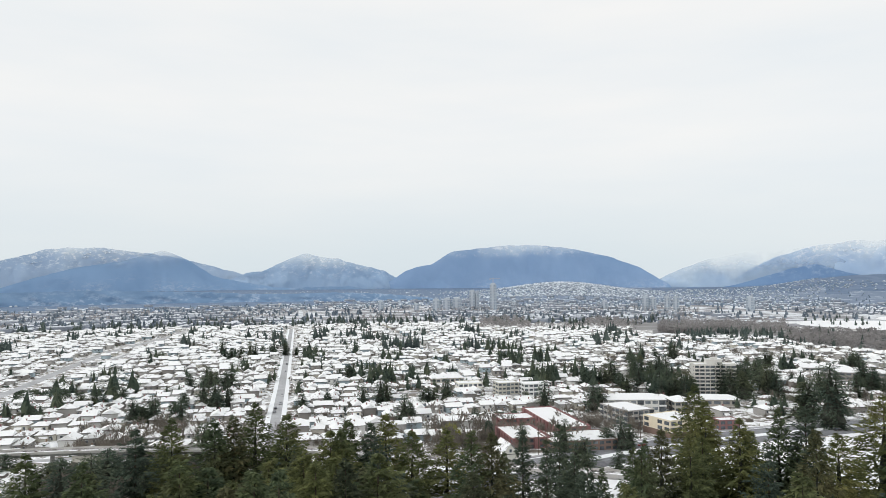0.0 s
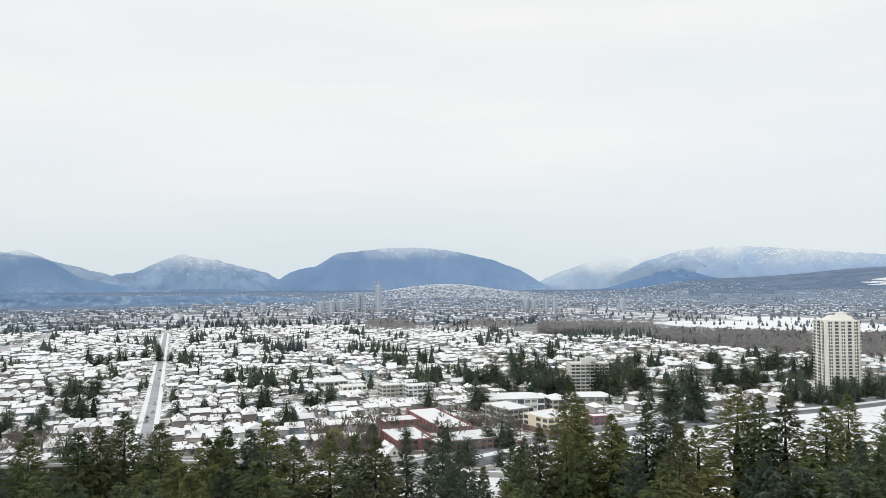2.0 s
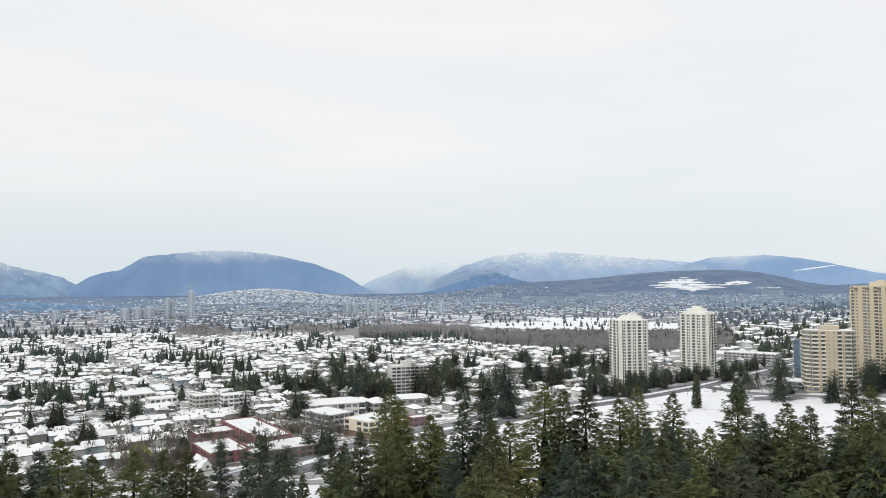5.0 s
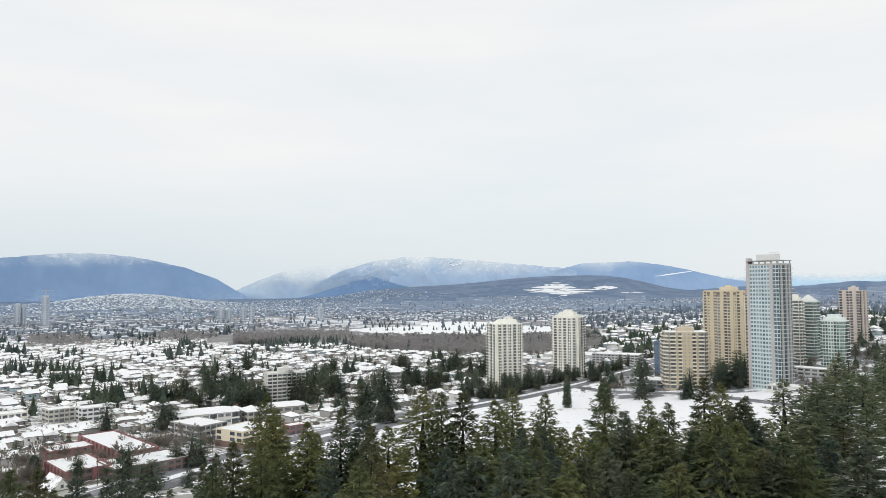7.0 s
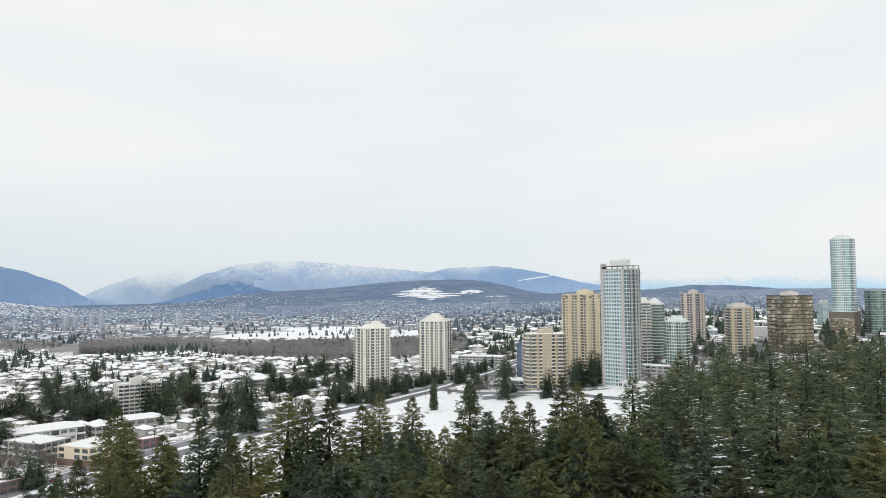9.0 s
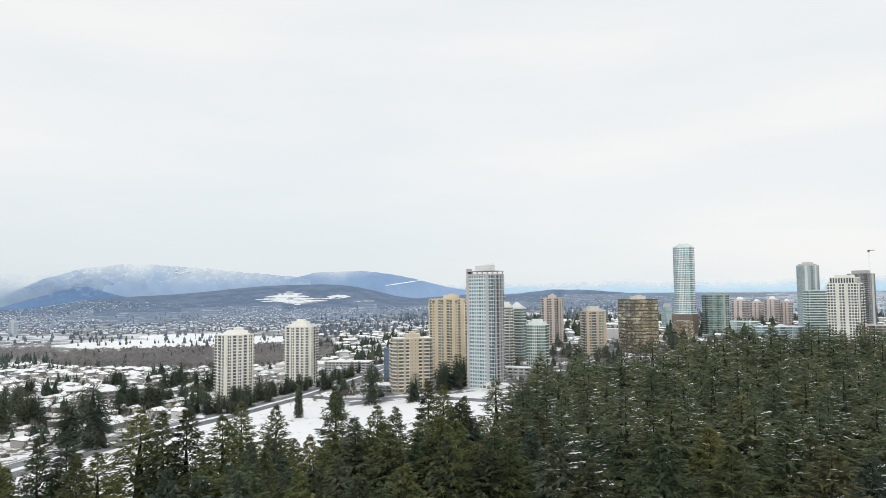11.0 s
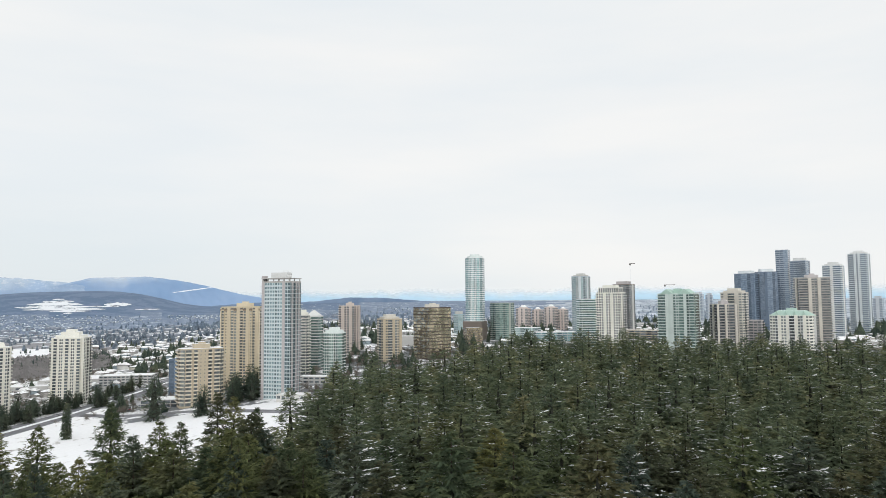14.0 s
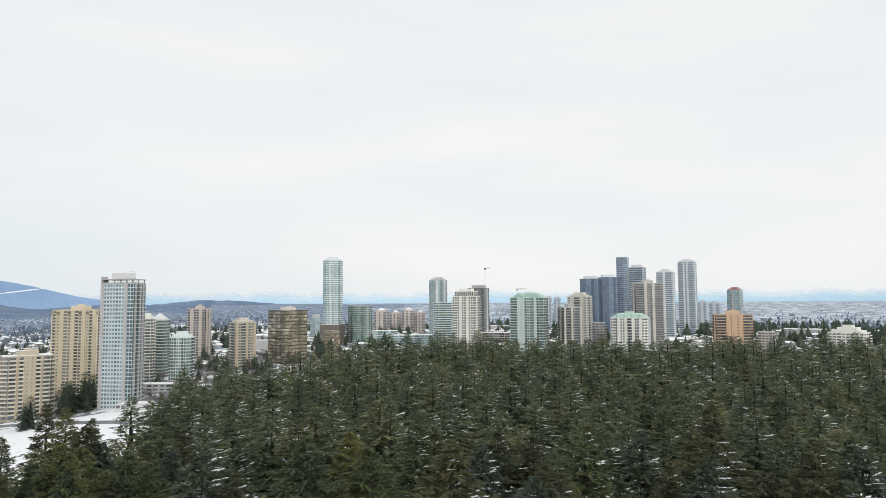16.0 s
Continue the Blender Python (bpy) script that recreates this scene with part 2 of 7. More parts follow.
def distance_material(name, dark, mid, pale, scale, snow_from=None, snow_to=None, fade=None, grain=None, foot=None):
    """Wooded slopes far off, distance haze painted into their blues, paler and snowy above; alpha fades their heads
    into cloud where fade names the heights.
    """
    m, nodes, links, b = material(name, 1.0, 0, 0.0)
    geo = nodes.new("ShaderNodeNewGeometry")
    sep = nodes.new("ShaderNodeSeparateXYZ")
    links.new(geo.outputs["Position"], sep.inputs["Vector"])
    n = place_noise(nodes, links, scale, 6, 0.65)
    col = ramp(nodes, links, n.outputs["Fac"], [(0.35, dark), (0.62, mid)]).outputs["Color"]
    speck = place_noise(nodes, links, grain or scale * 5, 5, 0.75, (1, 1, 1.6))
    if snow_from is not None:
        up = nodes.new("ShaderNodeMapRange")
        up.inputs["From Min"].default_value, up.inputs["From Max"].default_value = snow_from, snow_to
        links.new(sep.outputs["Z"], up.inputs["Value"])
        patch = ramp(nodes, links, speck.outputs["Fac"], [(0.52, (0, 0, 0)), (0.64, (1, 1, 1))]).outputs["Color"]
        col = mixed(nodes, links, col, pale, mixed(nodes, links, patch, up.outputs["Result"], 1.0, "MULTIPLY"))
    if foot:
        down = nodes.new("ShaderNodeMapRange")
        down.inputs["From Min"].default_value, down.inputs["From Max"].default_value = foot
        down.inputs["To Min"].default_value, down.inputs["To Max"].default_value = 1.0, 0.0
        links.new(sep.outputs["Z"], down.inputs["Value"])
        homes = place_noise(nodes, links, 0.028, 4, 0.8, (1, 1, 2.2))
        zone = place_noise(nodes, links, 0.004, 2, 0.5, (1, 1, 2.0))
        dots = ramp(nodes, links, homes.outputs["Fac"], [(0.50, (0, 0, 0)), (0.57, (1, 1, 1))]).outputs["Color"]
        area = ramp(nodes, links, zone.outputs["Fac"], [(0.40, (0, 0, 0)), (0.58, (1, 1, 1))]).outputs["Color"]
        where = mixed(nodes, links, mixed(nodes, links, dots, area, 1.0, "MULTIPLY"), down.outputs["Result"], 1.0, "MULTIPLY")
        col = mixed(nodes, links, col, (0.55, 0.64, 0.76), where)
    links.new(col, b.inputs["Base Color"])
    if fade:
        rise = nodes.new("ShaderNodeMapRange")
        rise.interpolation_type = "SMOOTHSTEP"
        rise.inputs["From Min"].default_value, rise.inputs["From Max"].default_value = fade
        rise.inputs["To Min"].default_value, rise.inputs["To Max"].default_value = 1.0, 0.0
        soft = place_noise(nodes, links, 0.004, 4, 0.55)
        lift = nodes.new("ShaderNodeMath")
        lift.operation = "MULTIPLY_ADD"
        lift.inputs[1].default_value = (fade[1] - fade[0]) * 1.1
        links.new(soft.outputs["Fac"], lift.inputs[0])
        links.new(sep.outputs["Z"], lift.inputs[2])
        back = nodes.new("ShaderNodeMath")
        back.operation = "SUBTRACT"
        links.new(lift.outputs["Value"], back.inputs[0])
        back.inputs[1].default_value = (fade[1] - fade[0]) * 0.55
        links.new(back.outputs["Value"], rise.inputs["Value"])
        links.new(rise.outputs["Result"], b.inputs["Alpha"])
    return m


# ---- builders ----
class Shape:
    """Collects points, faces and the material of each face."""

    def __init__(self):
        self.v, self.f, self.m = [], [], []

    def face(self, points, mat=0):
        n = len(self.v)
        self.v.extend(points)
        self.f.append(tuple(range(n, n + len(points))))
        self.m.append(mat)

    def prism(self, outline, z0, z1, mat=0, top=None, bottom=True):
        n, k = len(self.v), len(outline)
        self.v.extend([(x, y, z0) for x, y in outline] + [(x, y, z1) for x, y in outline])
        for i in range(k):
            j = (i + 1) % k
            self.f.append((n + i, n + j, n + k + j, n + k + i))
            self.m.append(mat)
        self.f.append(tuple(range(n + k, n + 2 * k)))
        self.m.append(mat if top is None else top)
        if bottom:
            self.f.append(tuple(range(n + k - 1, n - 1, -1)))
            self.m.append(mat)

    def box(self, x0, x1, y0, y1, z0, z1, mat=0, top=None):
        self.prism([(x0, y0), (x1, y0), (x1, y1), (x0, y1)], z0, z1, mat, top)

    def mesh(self, name, mats):
        me = bpy.data.meshes.new(name)
        me.from_pydata(self.v, [], self.f)
        for m in mats:
            me.materials.append(M[m])
        if len(mats) > 1:
            me.polygons.foreach_set("material_index", self.m)
        me.update()
        return me


def part(name, shape, mats=None, parent=None, label="", m=None):
    """One mesh object, under its thing; shape: a Shape or a mesh to share."""
    me = shape.mesh(name, mats) if isinstance(shape, Shape) else shape
    ob = new(name, me)
    if parent is not None:
        ob.parent = parent
    if m is not None:
        ob.matrix_basis = m
    if label:
        tagged(ob, label=label)
    return ob


def big_mesh(name, points, tris, mats, index=None):
    """A mesh from arrays of points and triangles."""
    me = bpy.data.meshes.new(name)
    me.vertices.add(len(points))
    me.vertices.foreach_set("co", np.ascontiguousarray(points, dtype=np.float32).ravel())
    me.loops.add(3 * len(tris))
    me.loops.foreach_set("vertex_index", np.ascontiguousarray(tris, dtype=np.int32).ravel())
    me.polygons.add(len(tris))
    me.polygons.foreach_set("loop_start", np.arange(0, 3 * len(tris), 3, dtype=np.int32))
    for m in mats:
        me.materials.append(M[m])
    if index is not None:
        me.polygons.foreach_set("material_index", np.ascontiguousarray(index, dtype=np.int32))
    me.update(calc_edges=True)
    return me


def repeated(points, tris, index, spots):
    """Copies of a small mesh at rows of x, y, z, turn, wide, high, as arrays."""
    s = np.asarray(spots, float)
    c, q = np.cos(s[:, 3])[:, None], np.sin(s[:, 3])[:, None]
    x, y = points[None, :, 0] * s[:, 4:5], points[None, :, 1] * s[:, 4:5]
    out = np.stack([x * c - y * q + s[:, 0:1], x * q + y * c + s[:, 1:2], points[None, :, 2] * s[:, 5:6] + s[:, 2:3]], -1)
    t = tris[None] + (np.arange(len(s)) * len(points))[:, None, None]
    return out.reshape(-1, 3), t.reshape(-1, 3), np.tile(index, len(s))


def joined(parts):
    """Several (points, triangles, material index) as one."""
    base, p, t, i = 0, [], [], []
    for a, b, c in parts:
        p.append(a), t.append(b + base), i.append(c)
        base += len(a)
    return np.concatenate(p), np.concatenate(t), np.concatenate(i)


def smooth(a, b, x):
    k = np.clip((x - a) / (b - a), 0, 1)
    return k * k * (3 - 2 * k)


def at(az, d):
    """Plan place at a bearing in degrees, clockwise from +y, and a distance."""
    return d * math.sin(radians(az)), d * math.cos(radians(az))


N_D, N_Z = (0, 300, 600, 1500, 2200, 3000, 3600, 4400, 4900), (0, -4, -13, -21, -26, -20, -12, -4, 4)
E_D, E_Z = (0, 350, 600, 1000, 1300, 2000, 3000, 4400, 4900), (0, 2, 8, 24, 24, 4, 20, 62, 74)


def ground_z(x, y):
    """The lie of the land: falling to the north, rising to the east, hills far off."""
    az, d = np.degrees(np.arctan2(x, y)), np.hypot(x, y)
    north = 1 - smooth(38, 66, np.abs(az))
    z = north * np.interp(d, N_D, N_Z) + (1 - north) * np.interp(d, E_D, E_Z)
    z = z + 60 * np.exp(-((az - 9.5) / 5.5) ** 2 - ((d - 3650) / 520) ** 2)
    z = z + 140 * np.exp(-np.where(az > 42, np.abs((az - 42) / 8.6) ** 4, ((az - 42) / 10.0) ** 2) - ((d - 4450) / 640) ** 2) + 52 * np.exp(-((az - 29.5) / 5.0) ** 2 - ((d - 4200) / 600) ** 2)
    return z


def gz(x, y):
    return float(ground_z(np.float64(x), np.float64(y)))


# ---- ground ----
# valley, far slopes and hill: distance haze painted into ground and snow tones
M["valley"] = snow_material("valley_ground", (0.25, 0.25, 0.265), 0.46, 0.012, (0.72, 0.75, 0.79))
M["far_slopes_haze"] = snow_material("far_slopes_haze", (0.17, 0.225, 0.315), 0.32, 0.016, (0.42, 0.49, 0.59))
M["wooded_hill_haze"] = snow_material("wooded_hill_haze", (0.105, 0.166, 0.262), 0.46, 0.010, (0.155, 0.215, 0.32))
M["suburb_ground"] = snow_material("suburb_ground", (0.20, 0.18, 0.155), 0.50, 0.14)
M["town_ground"] = snow_material("town_ground", (0.18, 0.19, 0.20), 0.42, 0.03)
# mountain foot and eastern slopes, likewise tinted with painted haze
M["mountain_foot_haze"] = snow_material("mountain_foot_haze", (0.135, 0.20, 0.305), 0.34, 0.03, (0.24, 0.31, 0.41))
M["east_slopes_haze"] = snow_material("east_slopes_haze", (0.235, 0.285, 0.35), 0.48, 0.02, (0.60, 0.66, 0.73))
M["woods_floor"] = snow_material("woods_floor", (0.26, 0.255, 0.255), 0.06, 0.02, (0.55, 0.55, 0.57))
M["forest_floor"] = mottled("forest_floor", (0.05, 0.045, 0.035), (0.20, 0.19, 0.17), 0.05, 0.6)

A_N = 240
RINGS = np.concatenate([[0.0], np.geomspace(40, 4850, 110)])


def forest_edge(az):
    """How far the park's close forest reaches at a bearing."""
    return float(np.interp(az, (24, 36, 44, 52, 57, 60.5, 62.5, 65.5, 69, 73, 77, 84, 94, 110, 122, 140, 150), (0, 115, 156, 190, 240, 330, 395, 425, 425, 505, 590, 610, 600, 640, 650, 620, 0)))


def foot_from(az):
    """Where the wooded feet of the northern mountains begin at a bearing."""
    return float(np.interp(az, (-40, -20, -8, 0, 6, 8), (2500, 2600, 2850, 3050, 3250, 9000))) if az > -60 else 9000.0


shape = Shape()
shape.v.append((0, 0, gz(0, 1)))
for d in RINGS[1:]:
    for i in range(A_N):
        x, y = at(360 * i / A_N, d)
        shape.v.append((x, y, gz(x, y)))
for r in range(len(RINGS) - 1):
    for i in range(A_N):
        j = (i + 1) % A_N
        az, d = (360 * (i + 0.5) / A_N + 180) % 360 - 180, (RINGS[r] + RINGS[r + 1]) / 2
        if r == 0:
            shape.f.append((0, 1 + j, 1 + i))
        else:
            a, b = 1 + (r - 1) * A_N, 1 + r * A_N
            shape.f.append((a + i, a + j, b + j, b + i))
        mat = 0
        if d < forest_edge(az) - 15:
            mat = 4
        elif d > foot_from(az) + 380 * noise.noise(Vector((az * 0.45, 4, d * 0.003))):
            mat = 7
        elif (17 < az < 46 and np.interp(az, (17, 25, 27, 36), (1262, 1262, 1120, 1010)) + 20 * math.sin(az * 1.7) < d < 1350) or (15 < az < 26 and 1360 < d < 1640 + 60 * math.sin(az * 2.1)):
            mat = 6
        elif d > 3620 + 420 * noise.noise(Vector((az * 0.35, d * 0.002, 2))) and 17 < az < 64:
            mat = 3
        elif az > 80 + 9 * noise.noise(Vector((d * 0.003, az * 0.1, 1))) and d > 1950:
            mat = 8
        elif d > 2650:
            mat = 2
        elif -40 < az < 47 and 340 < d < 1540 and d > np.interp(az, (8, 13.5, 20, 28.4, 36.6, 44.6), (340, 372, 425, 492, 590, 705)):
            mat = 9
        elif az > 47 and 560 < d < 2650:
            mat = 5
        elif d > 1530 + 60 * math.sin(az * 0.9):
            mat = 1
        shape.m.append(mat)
ground = part("ground", shape, ["snow_field", "valley", "far_slopes_haze", "wooded_hill_haze", "forest_floor", "town_ground", "woods_floor", "mountain_foot_haze", "east_slopes_haze", "suburb_ground"])
for p in ground.data.polygons:
    p.use_smooth = True
tagged(ground, "snow-covered ground falling away to a wide valley", "ground", kind="structure")


def ribbon(name, spots, wide, mats, label, lift=0.15, step=12, kerb=0.0, category="road"):
    """A road laid over the ground through bearings and distances."""
    pts = [Vector((*at(a, d), 0)) for a, d in spots]
    line = []
    for a, b in zip(pts, pts[1:]):
        n = max(1, int((b - a).length / step))
        line += [a.lerp(b, i / n) for i in range(n)]
    line.append(pts[-1])
    for _ in range(6):
        line = [line[0]] + [(line[i - 1] + line[i] * 2 + line[i + 1]) / 4 for i in range(1, len(line) - 1)] + [line[-1]]
    s = Shape()
    for i, p in enumerate(line):
        t = (line[min(i + 1, len(line) - 1)] - line[max(i - 1, 0)]).normalized()
        side = Vector((t.y, -t.x, 0)) * wide / 2
        for q in (p - side, p + side):
            z = gz(q.x, q.y) + lift
            s.v += [(q.x, q.y, z), (q.x, q.y, z - 1.0)]
    for i in range(len(line) - 1):
        k = 4 * i
        for quad in ((k, k + 2, k + 6, k + 4), (k + 1, k, k + 4, k + 5), (k + 2, k + 3, k + 7, k + 6)):
            s.f.append(quad)
            s.m.append(0)
    ob = part(name, s, mats)
    return tagged(ob, label, category, kind="structure"), line


GRID = radians(11.6)


def town(u, v):
    """Plan place in the suburb's street grid: u across, v up the long street."""
    return u * math.cos(GRID) - v * math.sin(GRID), u * math.sin(GRID) + v * math.cos(GRID)


def polar(x, y):
    return math.degrees(math.atan2(x, y)), math.hypot(x, y)


STREET_U = -14.0
for off in (-4.7, 4.7):
    ribbon("verge", [polar(*town(STREET_U + off, v)) for v in (372, 700, 1100, 1420)], 3.2, ["snow_clump"], "white snowy verge along the long street", lift=0.3, category="verge")
ribbon("road", [polar(*town(STREET_U, v)) for v in (300, 600, 1000, 1420)], 6.2, ["road_slush"], "long straight residential street of wet grey asphalt")
for u in (-420, -215, 165, 350, 560, 760):
    ribbon("road", [polar(*town(u, v)) for v in (360, 800, 1460)], 4.8, ["road_slush"], "narrow slushy residential street between snowy gardens", lift=0.12)
for k, v in enumerate(range(372, 1480, 92)):
    ribbon("road", [polar(*town(u, v)) for u in ((-900, 0, 900) if k else (-900, -400, 92))], 6, ["road_slush"], "slushy cross street between rows of houses", lift=0.09, step=30)
KINGSWAY = [(-44, 212), (-20, 236), (-6, 268), (3, 300), (10, 328), (13.5, 350), (20, 398), (28.4, 466), (32, 507), (36.65, 560), (40.3, 615), (44.6, 675), (48, 745), (52, 830)]


def beside(spots, off):
    """Bearings and distances of a line that runs off metres beside another."""
    out = []
    for i, (a, d) in enumerate(spots):
        p, q = Vector(at(*spots[max(0, i - 1)])), Vector(at(*spots[min(len(spots) - 1, i + 1)]))
        t = (q - p).normalized()
        c = Vector(at(a, d)) + Vector((-t.y, t.x)) * off
        out.append(polar(c.x, c.y))
    return out


kingsway, kings_line = ribbon("median", KINGSWAY, 5, ["snow_clump"], "snowy strip between the two sides of the arterial road", lift=0.32, category="verge")
for off in (-8.6, 8.6):
    ribbon("road", beside(KINGSWAY, off), 11.5, ["asphalt"], "wide wet asphalt arterial road past the snowy park", lift=0.2)
ribbon("pavement", beside(KINGSWAY, 17.5), 2.4, ["road_slush"], "slushy pavement along the arterial road", lift=0.3, category="pavement")
ribbon("road", [(43.6, 655), (47.1, 597), (50.7, 584), (54, 552), (59, 505), (63, 480)], 9, ["asphalt"], "park side road of dark asphalt", lift=0.25)
ribbon("car_park", [(46.0, 690), (48.2, 672), (50.4, 650)], 46, ["road_slush"], "slushy car park beside the towers", lift=0.16, category="car park")
_, avenue_line = ribbon("road", [(-36, 570), (-31.9, 676), (-30.1, 746), (-28, 858), (-25.7, 1010), (-22.7, 1185), (-20, 1373)], 9.5, ["road_slush"], "slushy diagonal avenue through the suburb", lift=0.22)
for a, b in (((-16.6, 1620), (-14.6, 2850)), ((-13.3, 1950), (-13.05, 2900)), ((-11.05, 1860), (-11.2, 2700)), ((-8.4, 2300), (-9.2, 2900))):
    ribbon("road", [a, b], 12, ["road_slush"], "far street climbing straight through the city", lift=0.8, step=60)


# ---- the distance ----
def range_mesh(name, mat, crest, d, foot_el, label, rough=1.0, seed=0, depth=45, step=0.12):
    """A mountain ridge along bearings and crest elevations in degrees, with spurs and gullies."""
    az0, az1 = crest[0][0], crest[-1][0]
    cols = max(20, int((az1 - az0) / step))
    rows = 22
    azs = np.linspace(az0, az1, cols)
    els = np.interp(azs, [c[0] for c in crest], [c[1] for c in crest])
    k = np.ones(5) / 5
    els = np.convolve(np.pad(els, 2, mode="edge"), k, "valid")
    s = Shape()
    for i, (az, el) in enumerate(zip(azs, els)):
        small = noise.fractal(Vector((az * 1.3, seed * 7.1, 0)), 0.9, 2.1, 5) * 0.07 * rough
        el = el + small
        for r in range(rows):
            h = r / (rows - 1)
            e = foot_el + (el - foot_el) * h ** 0.9
            spur = noise.ridged_multi_fractal(Vector((az * 0.45 + h * 0.5, h * 0.8, seed * 3.7)), 0.9, 2.1, 5, 1.0, 2.0) - 1.0
            dist = d - depth * (1 - h) + spur * depth * 0.35 * math.sin(math.pi * min(1, h + 0.05)) * rough
            x, y = at(az, dist)
            s.v.append((x, y, EYE + dist * math.tan(radians(e))))
    for i in range(cols - 1):
        for r in range(rows - 1):
            a = i * rows + r
            s.f.append((a, a + rows, a + rows + 1, a + 1))
            s.m.append(0)
    ob = part(name, s, [mat])
    for p in ob.data.polygons:
        p.use_smooth = True
    return tagged(ob, label, "mountain", kind="structure")


def el_z(el, d):
    return EYE + d * math.tan(radians(el))


# the blues of the ranges are forest with aerial haze painted in
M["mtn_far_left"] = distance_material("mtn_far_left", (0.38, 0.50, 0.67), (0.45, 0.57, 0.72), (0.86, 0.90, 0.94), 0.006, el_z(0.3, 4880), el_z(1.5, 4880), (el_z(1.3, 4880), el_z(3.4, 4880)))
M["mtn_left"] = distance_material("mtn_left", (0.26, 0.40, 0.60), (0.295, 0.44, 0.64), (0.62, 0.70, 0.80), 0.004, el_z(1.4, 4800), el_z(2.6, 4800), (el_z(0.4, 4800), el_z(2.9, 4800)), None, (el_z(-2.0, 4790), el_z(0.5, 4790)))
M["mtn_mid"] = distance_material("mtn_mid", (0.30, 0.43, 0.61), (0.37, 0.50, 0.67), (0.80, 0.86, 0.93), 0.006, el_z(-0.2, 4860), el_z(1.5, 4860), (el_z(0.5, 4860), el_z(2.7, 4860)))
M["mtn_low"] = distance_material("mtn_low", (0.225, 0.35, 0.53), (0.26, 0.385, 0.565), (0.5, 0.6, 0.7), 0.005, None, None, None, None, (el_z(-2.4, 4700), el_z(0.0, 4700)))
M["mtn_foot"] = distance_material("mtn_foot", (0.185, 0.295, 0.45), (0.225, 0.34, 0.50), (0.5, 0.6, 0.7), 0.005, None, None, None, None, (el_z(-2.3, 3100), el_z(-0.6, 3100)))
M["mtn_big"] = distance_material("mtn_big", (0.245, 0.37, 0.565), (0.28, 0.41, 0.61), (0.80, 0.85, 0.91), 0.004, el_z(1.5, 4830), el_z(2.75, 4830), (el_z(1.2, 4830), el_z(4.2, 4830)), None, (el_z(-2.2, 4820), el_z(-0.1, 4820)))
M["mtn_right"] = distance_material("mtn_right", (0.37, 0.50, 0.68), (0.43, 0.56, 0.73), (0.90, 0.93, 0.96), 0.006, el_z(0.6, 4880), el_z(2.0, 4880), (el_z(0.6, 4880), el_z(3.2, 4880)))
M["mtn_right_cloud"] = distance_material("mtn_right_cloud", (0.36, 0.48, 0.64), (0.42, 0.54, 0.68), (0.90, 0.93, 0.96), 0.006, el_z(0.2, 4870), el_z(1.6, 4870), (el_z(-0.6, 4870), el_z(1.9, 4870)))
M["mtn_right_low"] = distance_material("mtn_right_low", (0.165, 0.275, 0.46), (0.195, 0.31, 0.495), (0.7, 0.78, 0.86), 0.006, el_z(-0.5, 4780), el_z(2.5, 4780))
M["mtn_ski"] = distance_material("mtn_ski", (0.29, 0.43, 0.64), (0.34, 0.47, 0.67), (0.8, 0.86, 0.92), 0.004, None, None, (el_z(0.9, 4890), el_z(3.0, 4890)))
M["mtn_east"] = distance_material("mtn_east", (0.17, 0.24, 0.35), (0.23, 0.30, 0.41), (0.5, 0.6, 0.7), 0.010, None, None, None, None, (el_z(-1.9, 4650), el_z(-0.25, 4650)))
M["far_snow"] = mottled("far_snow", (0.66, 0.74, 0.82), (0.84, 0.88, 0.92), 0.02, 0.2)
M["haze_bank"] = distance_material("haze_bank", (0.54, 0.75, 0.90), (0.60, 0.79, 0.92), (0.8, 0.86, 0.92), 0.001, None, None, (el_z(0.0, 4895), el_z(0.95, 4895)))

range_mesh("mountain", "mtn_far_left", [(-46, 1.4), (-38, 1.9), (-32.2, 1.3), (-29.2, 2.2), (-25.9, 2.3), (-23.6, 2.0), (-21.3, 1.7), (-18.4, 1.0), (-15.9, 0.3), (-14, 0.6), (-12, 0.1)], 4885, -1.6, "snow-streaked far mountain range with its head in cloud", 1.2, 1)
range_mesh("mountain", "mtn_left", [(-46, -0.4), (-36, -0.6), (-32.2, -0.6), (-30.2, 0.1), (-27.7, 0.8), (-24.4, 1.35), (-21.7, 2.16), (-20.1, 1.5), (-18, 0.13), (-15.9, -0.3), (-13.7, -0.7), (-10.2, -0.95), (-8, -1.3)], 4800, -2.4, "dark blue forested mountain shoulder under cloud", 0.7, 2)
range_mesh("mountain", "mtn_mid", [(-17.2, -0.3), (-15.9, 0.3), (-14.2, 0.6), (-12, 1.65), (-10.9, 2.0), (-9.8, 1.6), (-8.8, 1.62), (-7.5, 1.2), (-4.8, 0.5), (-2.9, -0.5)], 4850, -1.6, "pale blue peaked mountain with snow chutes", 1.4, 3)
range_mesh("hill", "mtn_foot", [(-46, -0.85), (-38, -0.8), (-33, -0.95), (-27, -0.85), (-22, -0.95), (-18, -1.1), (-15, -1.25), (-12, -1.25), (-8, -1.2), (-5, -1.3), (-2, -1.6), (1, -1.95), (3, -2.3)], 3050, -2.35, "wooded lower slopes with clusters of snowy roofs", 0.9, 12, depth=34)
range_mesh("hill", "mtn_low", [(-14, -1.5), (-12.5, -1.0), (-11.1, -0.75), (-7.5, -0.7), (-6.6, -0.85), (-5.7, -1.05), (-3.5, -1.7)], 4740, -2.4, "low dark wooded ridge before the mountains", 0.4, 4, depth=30)
